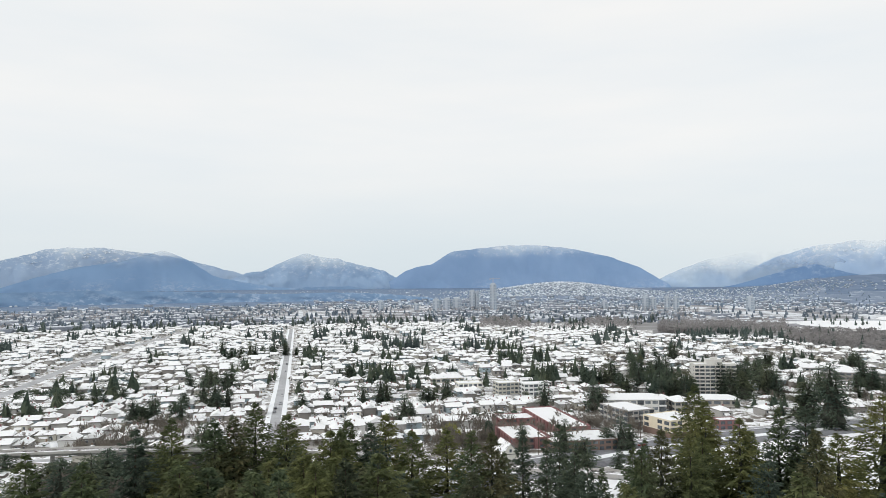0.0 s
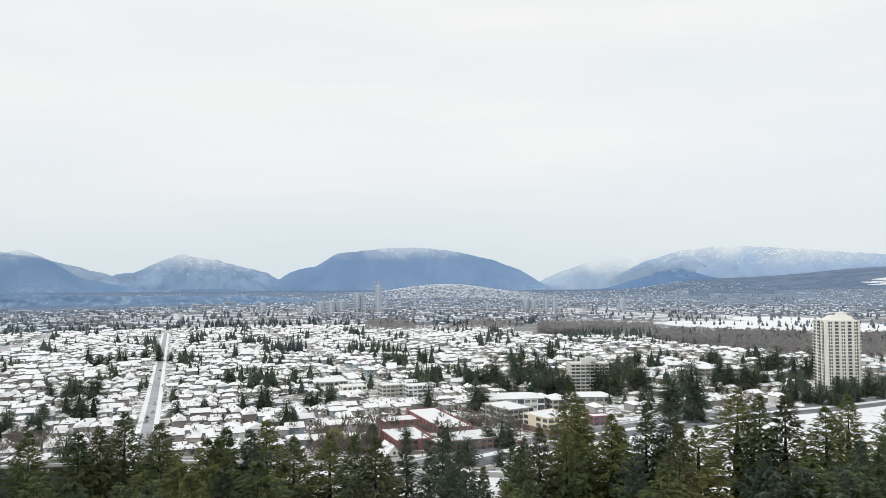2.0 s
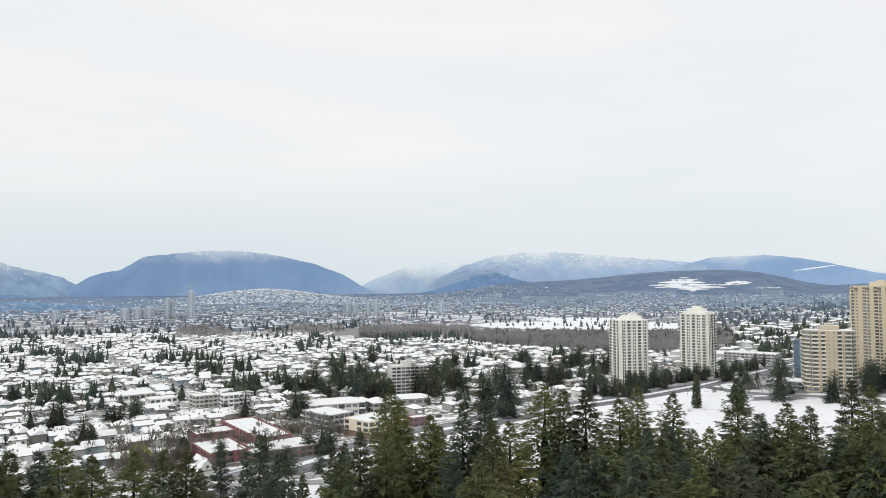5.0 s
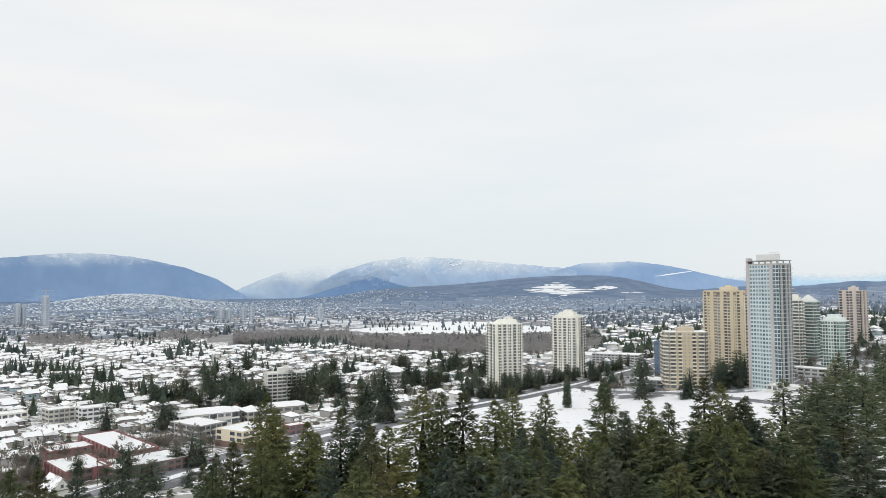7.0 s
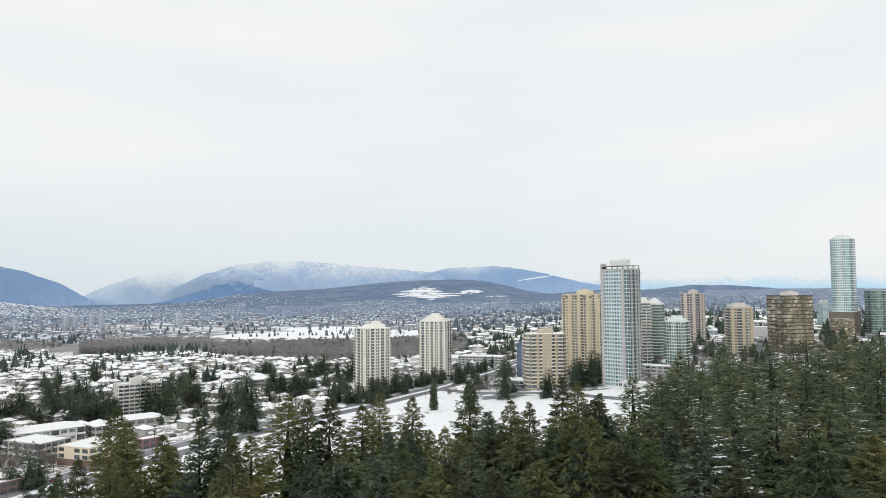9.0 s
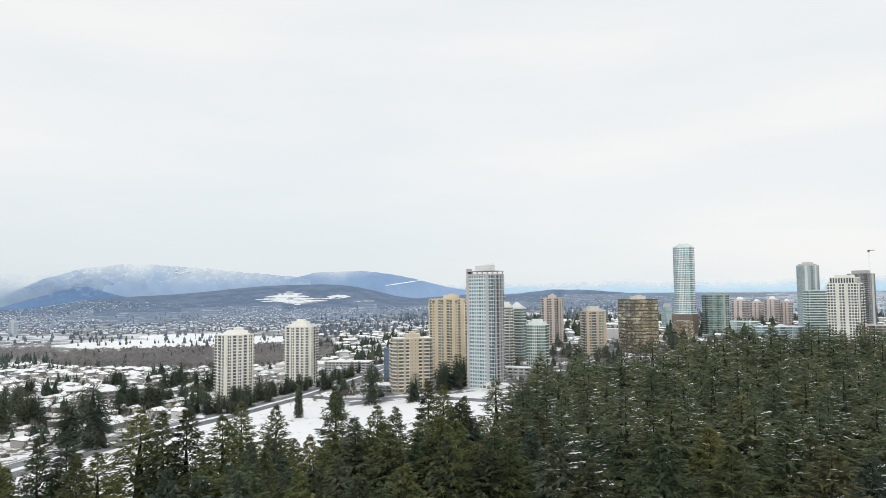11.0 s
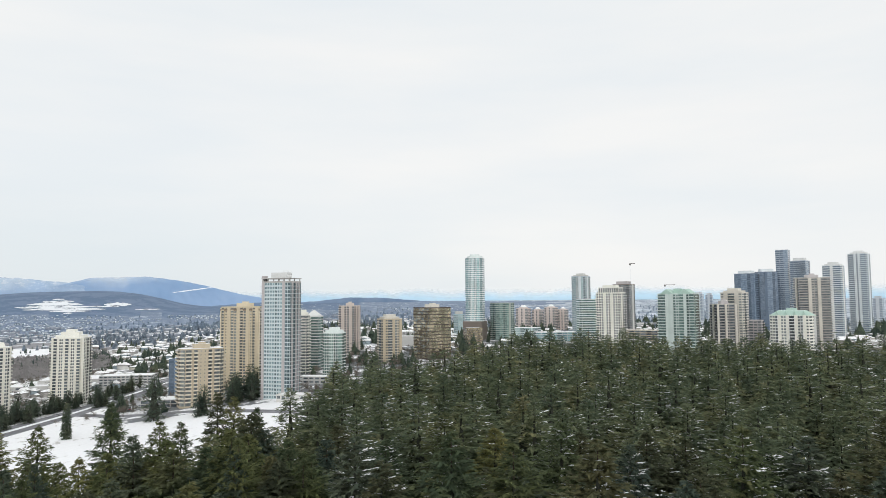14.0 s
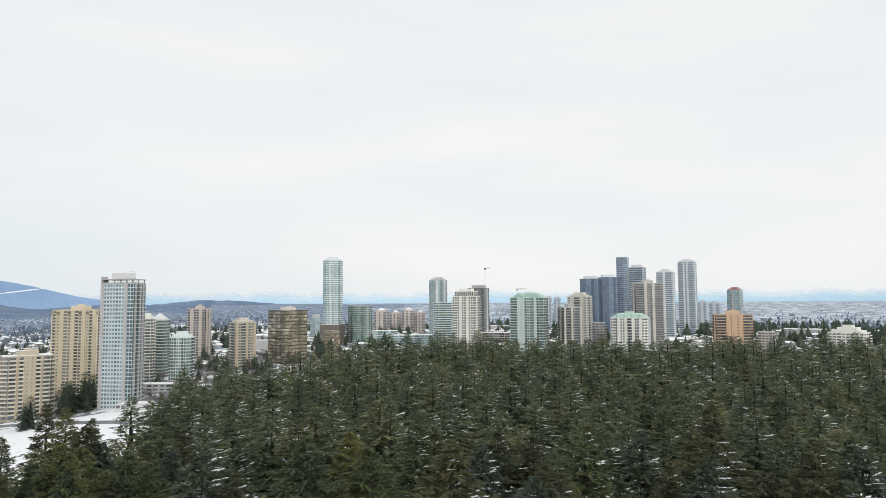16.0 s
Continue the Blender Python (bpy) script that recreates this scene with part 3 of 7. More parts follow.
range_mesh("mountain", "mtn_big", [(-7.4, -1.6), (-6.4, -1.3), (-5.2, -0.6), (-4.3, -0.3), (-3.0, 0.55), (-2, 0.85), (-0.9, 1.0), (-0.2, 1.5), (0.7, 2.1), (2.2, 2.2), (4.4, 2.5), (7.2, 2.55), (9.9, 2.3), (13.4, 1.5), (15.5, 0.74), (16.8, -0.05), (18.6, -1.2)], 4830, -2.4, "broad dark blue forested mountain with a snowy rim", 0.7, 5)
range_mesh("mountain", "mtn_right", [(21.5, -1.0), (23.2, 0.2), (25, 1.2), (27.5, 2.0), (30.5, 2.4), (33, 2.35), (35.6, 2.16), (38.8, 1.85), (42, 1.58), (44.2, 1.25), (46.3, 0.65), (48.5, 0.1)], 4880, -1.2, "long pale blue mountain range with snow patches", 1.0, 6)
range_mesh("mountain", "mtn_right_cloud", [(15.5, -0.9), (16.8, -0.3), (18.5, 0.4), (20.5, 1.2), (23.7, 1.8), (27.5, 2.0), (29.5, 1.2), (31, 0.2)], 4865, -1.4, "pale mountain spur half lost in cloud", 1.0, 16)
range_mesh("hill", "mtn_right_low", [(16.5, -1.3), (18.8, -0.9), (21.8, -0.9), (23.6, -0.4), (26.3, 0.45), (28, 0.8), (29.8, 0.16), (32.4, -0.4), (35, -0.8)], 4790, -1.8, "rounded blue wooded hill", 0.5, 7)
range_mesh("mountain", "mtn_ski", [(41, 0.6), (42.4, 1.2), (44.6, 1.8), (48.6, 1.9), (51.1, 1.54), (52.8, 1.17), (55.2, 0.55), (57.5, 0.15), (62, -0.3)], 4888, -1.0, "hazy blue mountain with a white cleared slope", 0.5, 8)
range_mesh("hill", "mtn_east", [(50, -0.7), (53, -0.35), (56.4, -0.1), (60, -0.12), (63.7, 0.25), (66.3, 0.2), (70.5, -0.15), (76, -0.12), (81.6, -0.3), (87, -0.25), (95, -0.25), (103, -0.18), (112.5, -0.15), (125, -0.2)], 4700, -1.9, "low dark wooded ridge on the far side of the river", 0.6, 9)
# a fading coloured sheet stands in for the haze along the horizon
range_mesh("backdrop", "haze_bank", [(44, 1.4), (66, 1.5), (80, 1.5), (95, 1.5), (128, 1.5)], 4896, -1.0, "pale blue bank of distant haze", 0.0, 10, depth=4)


def patch_on(name, az0, az1, el_of, d_of, thick, mat, label, seed):
    """A snowy clearing: a thin uneven sheet on a far slope, between two bearings."""
    s = Shape()
    n = 60
    for i in range(n + 1):
        k = i / n
        az = az0 + (az1 - az0) * k
        w = thick * (math.sin(math.pi * k) ** 0.6) * (0.75 + 0.5 * noise.fractal(Vector((k * 9, seed, 0)), 1, 2, 3))
        mid = el_of(k)
        for sgn in (-1, 1):
            d = d_of(k) + sgn * 2
            x, y = at(az, d)
            s.v.append((x, y, el_z(mid + sgn * w / 2, d)))
    for i in range(n):
        a = 2 * i
        s.f.append((a, a + 2, a + 3, a + 1))
        s.m.append(0)
    return tagged(part(name, s, [mat]), label, "snow", kind="structure")


patch_on("snow_clearing", 50.2, 53.2, lambda k: 0.70 + 0.42 * k, lambda k: 4560, 0.10, "snow_clump", "white ski run cleared through the far woods", 1)
for k, (a0, a1, e0, e1, th, dd) in enumerate(((-27.35, -26.55, 1.62, 1.86, 0.26, 4878), (-25.9, -24.9, 2.02, 2.16, 0.2, 4878), (-30.6, -29.4, 1.15, 1.3, 0.1, 4876), (-29.2, -28.5, 0.95, 1.1, 0.1, 4874), (33.7, 35.7, 1.85, 2.0, 0.24, 4872), (-11.6, -11.1, 1.2, 1.1, 0.12, 4845), (-9.6, -8.9, 0.7, 0.35, 0.1, 4842), (29.6, 30.6, 1.7, 1.8, 0.1, 4872))):
    sr = random.Random(20 + k)
    for j in range(9):
        c, w = sr.random(), (a1 - a0) * sr.uniform(0.10, 0.30)
        a = a0 + (a1 - a0 - w) * c
        e = e0 + (e1 - e0) * c + th * sr.uniform(-0.8, 0.6)
        tilt = sr.uniform(-0.5, 0.5) * w
        patch_on("snow_clearing", a, a + w, lambda q, e=e, tilt=tilt: e + tilt * (q - 0.5), lambda q, dd=dd: dd, th * sr.uniform(0.2, 0.5), "far_snow", "white snow slope high on the far mountain", 20 + 9 * k + j)
patch_on("snow_clearing", 46.2, 53.5, lambda k: 0.30 - 0.35 * k, lambda k: 4870, 0.05, "snow_clump", "thin snowy line along the foot of the far mountain", 2)


# ---- trees ----
def fir_arrays(seed, h=44.0, levels=36, arms=8, fronds=5, reach=4.8, ragged=0.3, start=0.3, snow=0.0, blunt=0.66, core=6, rings=6, size=1.0, shoulder=0.55, body=0.19):
    """Crown of a fir: whorls of boughs, each a flat spray of slender needle fronds on both sides of its spine; and snow lying along some boughs."""
    rnd = random.Random(seed)
    p, t = [], []
    sp, st = [], []

    def tri(a, b, c, keep, idx):
        n = len(keep)
        keep.extend([tuple(a), tuple(b), tuple(c)])
        idx.append((n, n + 1, n + 2))

    lean = [rnd.uniform(0.80, 1.14) for _ in range(8)]
    bulge = rnd.uniform(0, 6.28)

    def outline(s, ang):
        """How far the boughs reach at a height and a bearing round the trunk."""
        q = s * 6.99
        uneven = lean[int(q)] * (1 - q % 1) + lean[min(7, int(q) + 1)] * (q % 1)
        return reach * min(1.0, (1 - s) / shoulder) ** blunt * (0.78 + 0.22 * min(1.0, s * 5 + 0.3)) * (1 + 0.18 * math.cos(ang - bulge - 4 * s)) * (0.75 * uneven + 0.3) + 0.10

    ring = []
    for i in range(rings):
        s = i / (rings - 1)
        z = h * (start + 0.03 + (0.955 - start) * s)
        row = []
        for k in range(core):
            a = 6.283 * (k + 0.5 * (i % 2)) / core
            r = body * outline(s, a) * rnd.uniform(0.62, 1.2) * min(1.0, (1 - s) * 1.25)
            row.append((r * math.cos(a), r * math.sin(a), z + rnd.uniform(-0.6, 0.6) * h / rings / 1.6 - 0.25 * r))
        ring.append(row)
    for a, b in zip(ring, ring[1:]):
        for k in range(core):
            q = (k + 1) % core
            tri(a[k], a[q], b[q], p, t)
            tri(a[k], b[q], b[k], p, t)
    inner = len(t)
    for lv in range(levels):
        s = ((lv + rnd.random() * 0.7) / levels) ** 0.88
        z0 = h * (start + (0.985 - start) * s)
        turn = rnd.uniform(0, 6.28)
        number = max(4, round(arms * (1 - 0.3 * s)))
        for a in range(number):
            ang = turn + 6.283 * a / number + rnd.uniform(-0.35, 0.35)
            length = outline(s, ang) * rnd.uniform(1 - ragged * 1.2, 1 + ragged * 0.5)
            rise = 0.62 * s - 0.06 + rnd.uniform(-0.16, 0.16)
            droop = (0.52 - 0.30 * s) * rnd.uniform(0.6, 1.3)
            d = Vector((math.cos(ang), math.sin(ang), 0))
            side = Vector((-d.y, d.x, 0))
            root = Vector((0, 0, z0 + rnd.uniform(-0.5, 0.5) * min(1.0, h / 44.0)))
            spine = [root + d * length * q + Vector((0, 0, length * (rise * q - droop * q * q + 0.14 * q ** 3))) for q in (0.04, 0.36, 0.7, 1.0)]
            roll = rnd.uniform(-0.35, 0.35)
            for g in range(fronds):
                q = min(0.999, ((g + rnd.random()) / fronds) ** 0.72)
                f = q * 3
                i = min(2, int(f))
                base = spine[i].lerp(spine[i + 1], f - i)
                sgn = 1 if g % 2 else -1
                fan = rnd.uniform(0.45, 1.05) * (1.15 - 0.7 * q)
                reach_out = (0.42 * length * (1.06 - q) + 0.3) * rnd.random()
                long = size * rnd.uniform(0.75, 1.35) * (1.0 - 0.55 * max(0.0, s - 0.55) / 0.45)
                hang = -0.10 + sgn * roll - (rnd.uniform(0.2, 0.7) if rnd.random() < 0.22 else rnd.uniform(-0.12, 0.18))
                ray = d * math.cos(fan) + side * sgn * math.sin(fan) + Vector((0, 0, hang))
                turned = fan * rnd.uniform(0.3, 1.5)
                way = (d * math.cos(turned) + side * sgn * math.sin(turned) + Vector((0, 0, hang))) * long
                across = (d * -math.sin(turned) + side * sgn * math.cos(turned) + Vector((0, 0, rnd.uniform(-0.6, 0.6)))) * (0.31 * long)
                base = base + ray * reach_out + Vector((0, 0, rnd.uniform(-0.22, 0.12) * size))
                tri(base - across, base + across, base + way, p, t)
            tri(spine[0], spine[2] + side * 0.14 * size, spine[3] + d * 0.06 * length, p, t)
            tri(spine[0], spine[2] - side * 0.10 * size - Vector((0, 0, 0.2 * size)), spine[3], p, t)
            if snow and s < 0.93 and rnd.random() < snow:
                for g in range(rnd.randint(3, 8)):
                    q = rnd.uniform(0.45, 0.99) * 3
                    i = min(2, int(q))
                    c = spine[i].lerp(spine[i + 1], q - i) + Vector((0, 0, 0.16)) + side * rnd.uniform(-0.35, 0.35)
                    e = (spine[i + 1] - spine[i]).normalized() * rnd.uniform(0.15, 0.55) + side * rnd.uniform(-0.2, 0.2)
                    w = side * rnd.uniform(0.06, 0.11) + d * rnd.uniform(-0.05, 0.05) + Vector((0, 0, 0.03))
                    tri(c - e - w, c + e * 0.9, c - e * 0.4 + w, sp, st)
                    tri(c - e - w, c + e * 0.3 - w * 1.2 - Vector((0, 0, 0.06)), c + e * 0.9, sp, st)
    top = Vector((0, 0, h))
    for k in range(4):
        a = 6.283 * k / 4
        tri((0.12 * math.cos(a), 0.12 * math.sin(a), h * 0.955), (0.12 * math.cos(a + 1.6), 0.12 * math.sin(a + 1.6), h * 0.955), top, p, t)
    return (np.array(p, float), np.array(t, int), inner), (np.array(sp, float).reshape(-1, 3), np.array(st, int).reshape(-1, 3))


def trunk_shape(h, r=0.42):
    s = Shape()
    k = 7
    for i, (q, f) in enumerate(((0, 1.35), (0.05, 1.0), (0.4, 0.75), (0.75, 0.38), (0.97, 0.08))):
        for j in range(k):
            a = 6.283 * j / k
            s.v.append((r * f * math.cos(a), r * f * math.sin(a), h * q))
        if i:
            for j in range(k):
                n, o = (i - 1) * k, i * k
                s.f.append((n + j, n + (j + 1) % k, o + (j + 1) % k, o + j))
                s.m.append(0)
    return s


def fir_model(seed, needle, label, **kw):
    h = kw.get("h", 44.0)
    (p, t, inner), (sp, st) = fir_arrays(seed, **kw)
    tree = part("fir_tree", trunk_shape(h), ["bark"])
    # the core takes the painted inner shade, the fronds the needles
    part("crown", big_mesh("crown", p, t, [needle, "inner_twig_shade"], np.arange(len(t)) < inner), None, tree, "ragged evergreen crown of drooping boughs")
    if len(st):
        tagged(part("snow", big_mesh("snow", sp, st, ["snow_clump"]), None, tree, "flakes of snow left on the boughs"), kind="stuff")
    return tagged(tree, label, "tree", "firs of the park")


FULL = dict(levels=34, arms=9, fronds=24, core=8, rings=13, start=0.22, blunt=0.9)
FIRS = [
    fir_model(1, "needles", "tall dark green fir with ragged drooping boughs", reach=8.2, ragged=0.36, size=0.92, shoulder=0.74, **FULL),
    fir_model(2, "needles_olive", "tall olive green fir with a broad full crown", reach=9.0, ragged=0.30, size=0.92, shoulder=0.72, **FULL),
    fir_model(3, "needles_dark", "narrow dark fir with gaps between its boughs", reach=8.6, ragged=0.48, size=0.86, shoulder=0.74, body=0.10, **FULL),
    fir_model(4, "needles", "tall fir with snow flecks on its boughs", reach=8.6, ragged=0.36, size=0.92, snow=0.52, shoulder=0.74, **FULL),
    fir_model(5, "needles_brown", "brown-green fir dusted with bits of snow", reach=8.6, ragged=0.34, size=0.92, snow=0.42, shoulder=0.72, **FULL),
    fir_model(6, "needles_dark", "dark fir with a broken open crown", reach=8.2, ragged=0.6, size=0.92, shoulder=0.70, body=0.10, **FULL),
    fir_model(7, "needles_brown", "brownish green fir with a dense crown", reach=8.6, ragged=0.32, size=0.92, shoulder=0.74, **FULL),
    fir_model(8, "needles_dark", "dark bluish green fir heavy with snow flecks", reach=8.6, ragged=0.4, size=0.92, snow=0.75, shoulder=0.74, **FULL),
]
FIR_SPOTS = []
rng = random.Random(11)
used_models = set()


def plant(az, d, top_z, which, wide=1.0):
    """A fir whose tip reaches the height top_z."""
    x, y = at(az, d)
    z = gz(x, y)
    sc = (top_z - z) / 44.0
    m = Matrix.Translation((x, y, z)) @ Matrix.Rotation(rng.uniform(0, 6.28), 4, "Z") @ Matrix.Diagonal((sc * wide, sc * wide, sc, 1))
    FIR_SPOTS.append((x, y))
    if which not in used_models:
        used_models.add(which)
        FIRS[which].matrix_basis = m
        return FIRS[which]
    tree = copy_thing(FIRS[which], Matrix())
    tree.matrix_basis = m
    return tree


# the row of park trees before the suburb and the field
EDGE_A = [(-30.5, 178, 43), (-27, 168, 42), (-23.5, 185, 45), (-21, 189, 46), (-17.9, 182, 46), (-16.5, 186, 46), (-14.9, 193, 48), (-12.5, 185, 46), (-9.1, 163, 46), (-7.7, 174, 46), (-5.9, 171, 46),
          (-4.7, 181, 46), (2.2, 160, 46), (3.8, 161, 46), (-2.6, 170, 44), (0.2, 176, 43), (6.3, 168, 45), (8.2, 155, 46), (9.2, 171, 46), (11.4, 144, 46), (15.5, 149, 46), (17, 170, 46)]
EDGE_B = [(19.5, 204, 51), (20.2, 198, 48), (22.6, 187, 46), (25.2, 205, 46), (27, 208, 46), (31.8, 226, 48), (33.3, 219, 48), (35, 223, 48), (39, 230, 48), (37.6, 211, 47), (41.6, 219, 48), (46.2, 249, 49),
          (47.7, 204, 46), (49.5, 225, 46), (51, 220, 46), (53.6, 257, 50), (54.8, 249, 49), (44.2, 180, 46), (46, 183, 46), (41, 137, 46), (51.3, 143, 46), (29, 193, 43), (56.5, 234, 47)]
for i, (az, d, top) in enumerate(EDGE_A + EDGE_B):
    plant(az, d, top, 2 if 5 < az < 13 else (1, 0, 5, 1, 0, 6, 1, 1)[i % 8], rng.uniform(0.7, 0.9) if 5 < az < 13 else rng.uniform(0.85, 1.05) if 13 < az < 26 else rng.uniform(1.0, 1.3))
for i in range(52):
    az = rng.uniform(14, 58) if i < 36 else rng.uniform(-34, 14)
    top_el = np.interp(az, (-34, -20, -5, 0, 14, 18, 30, 40, 50, 58), (13.6, 12.2, 12.2, 14.2, 13.6, 11.4, 10.6, 10.4, 9.4, 8.2)) + rng.uniform(-0.5, 2.2)
    d = rng.uniform(150, 205)
    if not (14 < az < 25 and i % 4) and not (25 < az < 36 and i % 5 < 2):
        plant(az, d, EYE - d * math.tan(radians(top_el)), rng.choice((0, 0, 1, 2, 5, 6)), rng.uniform(0.8, 1.1))
# shorter ones that stand nearer and fill the foot of the row
for i in range(62):
    az = rng.uniform(-37, 20) if i < 36 else rng.uniform(16, 46)
    d = rng.uniform(106, 156)
    reach_el = np.interp(az, (-37, -28, -20, -8, 0, 4, 14, 20, 34, 46), (16.6, 16.4, 14.6, 13.6, 16.2, 14.4, 15.2, 13.4, 12.6, 13.4))
    if 2.5 < az < 14 or (0 < az < 3 and i % 2) or (14 < az < 34 and i % 4):
        continue
    plant(az, d, EYE - d * math.tan(radians(reach_el + rng.uniform(-0.6, 3.0))), rng.choice((0, 1, 1, 5, 6)) if az > -4 else rng.choice((0, 1, 1, 6)), rng.uniform(1.0, 1.35))

for i in range(44):
    az = -35 + 54 * (i + rng.random()) / 44
    d = rng.uniform(112, 150)
    el = np.interp(az, (-35, -28, -20, -6, 0, 6, 20), (16.4, 15.4, 13.4, 13.0, 15.6, 13.8, 13.6)) + rng.uniform(-0.3, 2.6)
    if 2.5 < az or (0 < az and i % 2):
        continue
    plant(az, d, EYE - d * math.tan(radians(el)), rng.choice((0, 0, 1, 5, 6)) if az > -4 else rng.choice((0, 1, 1, 6)), rng.uniform(1.1, 1.45))

# lower firs that close the near side of the lawn
for i in range(20):
    az = 33 + 17 * (i + rng.random()) / 20
    d = rng.uniform(108, 150)
    plant(az, d, EYE - d * math.tan(radians(rng.uniform(12.0, 14.8))), rng.choice((0, 0, 1, 5, 6)), rng.uniform(1.0, 1.3))

# scattered firs on the lawn side of the forest
for i in range(17):
    az = 45 + 15.5 * (i + rng.random()) / 17
    d = rng.uniform(148, 212)
    plant(az, d, EYE - d * math.tan(radians(rng.uniform(9.6, 12.2))), rng.choice((0, 1, 1, 5, 6)), rng.uniform(1.1, 1.45))

# the close forest: single trees in front, the rest as one body behind
cells = []
for gx in range(-16, 70):
    for gy in range(-56, 34):
        x, y = gx * 15.6 + rng.uniform(-6.4, 6.4), gy * 15.6 + rng.uniform(-6.4, 6.4)
        az, d = polar(x, y)
        if 84 < d < forest_edge(az) and 30 < az < 146:
            if all((x - a) ** 2 + (y - b) ** 2 > 36 for a, b in FIR_SPOTS[:48]):
                cells.append((d, az, x, y))
cells.sort()
NEAR_TREES = [c for c in cells if c[1] < 120 and c[0] > 92][:86]
near_set = {c for c in NEAR_TREES}
for d, az, x, y in NEAR_TREES:
    snowy = az > 62 and rng.random() < (0.85 if az > 82 else 0.6)
    plant(az, d, gz(x, y) + rng.gauss(44.0, 4.6), rng.choice((3, 4, 7)) if snowy else rng.choice((0, 0, 1, 5, 6)), rng.uniform(1.25, 1.6))
lod = []
for s_ in range(12):
    detail = (dict(levels=28, arms=9, fronds=17, core=7, rings=9, size=0.92), dict(levels=22, arms=9, fronds=12, core=6, rings=7, size=1.1), dict(levels=16, arms=8, fronds=8, core=6, rings=5, size=1.5))[s_ // 4]
    (p, t, inner), (sp, st) = fir_arrays(40 + s_, reach=7.8 + 0.3 * (s_ % 4), ragged=0.36, start=0.34, snow=(0.10, 0.24, 0.62, 0.16)[s_ % 4], blunt=0.80, shoulder=0.80, **detail)
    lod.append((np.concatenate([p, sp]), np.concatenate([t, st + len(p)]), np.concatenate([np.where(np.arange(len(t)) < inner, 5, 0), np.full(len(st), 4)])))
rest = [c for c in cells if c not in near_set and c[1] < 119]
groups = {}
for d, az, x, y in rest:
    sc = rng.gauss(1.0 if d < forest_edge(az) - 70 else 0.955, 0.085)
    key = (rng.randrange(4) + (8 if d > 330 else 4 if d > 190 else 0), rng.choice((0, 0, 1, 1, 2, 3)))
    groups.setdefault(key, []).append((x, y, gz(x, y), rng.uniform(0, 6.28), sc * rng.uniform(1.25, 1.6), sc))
# firs beyond 190 metres take the needle colour with painted haze
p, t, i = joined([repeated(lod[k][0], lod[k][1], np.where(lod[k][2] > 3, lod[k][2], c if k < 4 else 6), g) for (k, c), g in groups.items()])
forest = part("forest", big_mesh("forest", p, t, ["needles", "needles_dark", "needles_brown", "needles_olive", "snow_clump", "inner_twig_shade", "needles_faint_haze"], i))
tagged(forest, "close dark green fir forest flecked with snow", "forest", kind="stuff")


# ---- the suburb ----
def house_shapes(w, l, walls, rise, gable, porch):
    """Walls, roof and trim of a house w across, l deep, standing at the origin with its front to -y."""
    x, y = w / 2, l / 2
    wall = Shape()
    wall.box(-x, x, -y, y, -2.5, walls)
    if porch:
        wall.box(-x * 0.55, x * 0.25, -y - 1.8, -y, -2.5, walls * 0.55)
    o = 0.6
    roof = Shape()
    a, b = x + o, y + o
    e, top = walls - 0.1, walls + rise
    ridge = 0 if gable else min(a, b) * 0.75
    if w >= l:
        r0, r1 = Vector((-a + ridge, 0, top)), Vector((a - ridge, 0, top))
    else:
        r0, r1 = Vector((0, -b + ridge, top)), Vector((0, b - ridge, top))
    c = [Vector((-a, -b, e)), Vector((a, -b, e)), Vector((a, b, e)), Vector((-a, b, e))]
    if w >= l:
        tops = [(c[0], c[1], r1, r0), (c[2], c[3], r0, r1), (c[1], c[2], r1), (c[3], c[0], r0)]
    else:
        tops = [(c[1], c[2], r1, r0), (c[3], c[0], r0, r1), (c[0], c[1], r0), (c[2], c[3], r1)]
    up = Vector((0, 0, 0.28))
    for f in tops:
        roof.face([tuple(v + up) for v in f], 0)
    for i in range(4):
        p, q = c[i], c[(i + 1) % 4]
        roof.face([tuple(p), tuple(q), tuple(q + up), tuple(p + up)], 1)
    roof.face([tuple(v) for v in reversed(c)], 1)
    if porch:
        roof.face([(-x * 0.55 - 0.4, -y - 2.3, walls * 0.55), (x * 0.25 + 0.4, -y - 2.3, walls * 0.55), (x * 0.25 + 0.4, -y, walls * 0.55 + 0.9), (-x * 0.55 - 0.4, -y, walls * 0.55 + 0.9)], 0)
    return wall, roof


def window_shape(w, h):
    s = Shape()
    s.box(-w / 2 - 0.1, w / 2 + 0.1, -0.06, 0.02, -0.1, h + 0.1, 1)
    s.box(-w / 2, w / 2, -0.09, -0.05, 0, h, 0)
    return s


window_wide = window_shape(1.9, 1.25).mesh("window", ["glass_dark", "white"])
window_tall = window_shape(1.1, 1.3).mesh("window", ["glass_dark", "white"])
door_mesh = Shape()
door_mesh.box(-0.5, 0.5, -0.08, 0.02, 0, 2.05)
door_mesh = door_mesh.mesh("door", ["timber"])
chimney_mesh = Shape()
chimney_mesh.box(-0.45, 0.45, -0.35, 0.35, -1.6, 1.0)
chimney_mesh.box(-0.55, 0.55, -0.45, 0.45, 1.0, 1.18)
chimney_mesh = chimney_mesh.mesh("chimney", ["brick"])

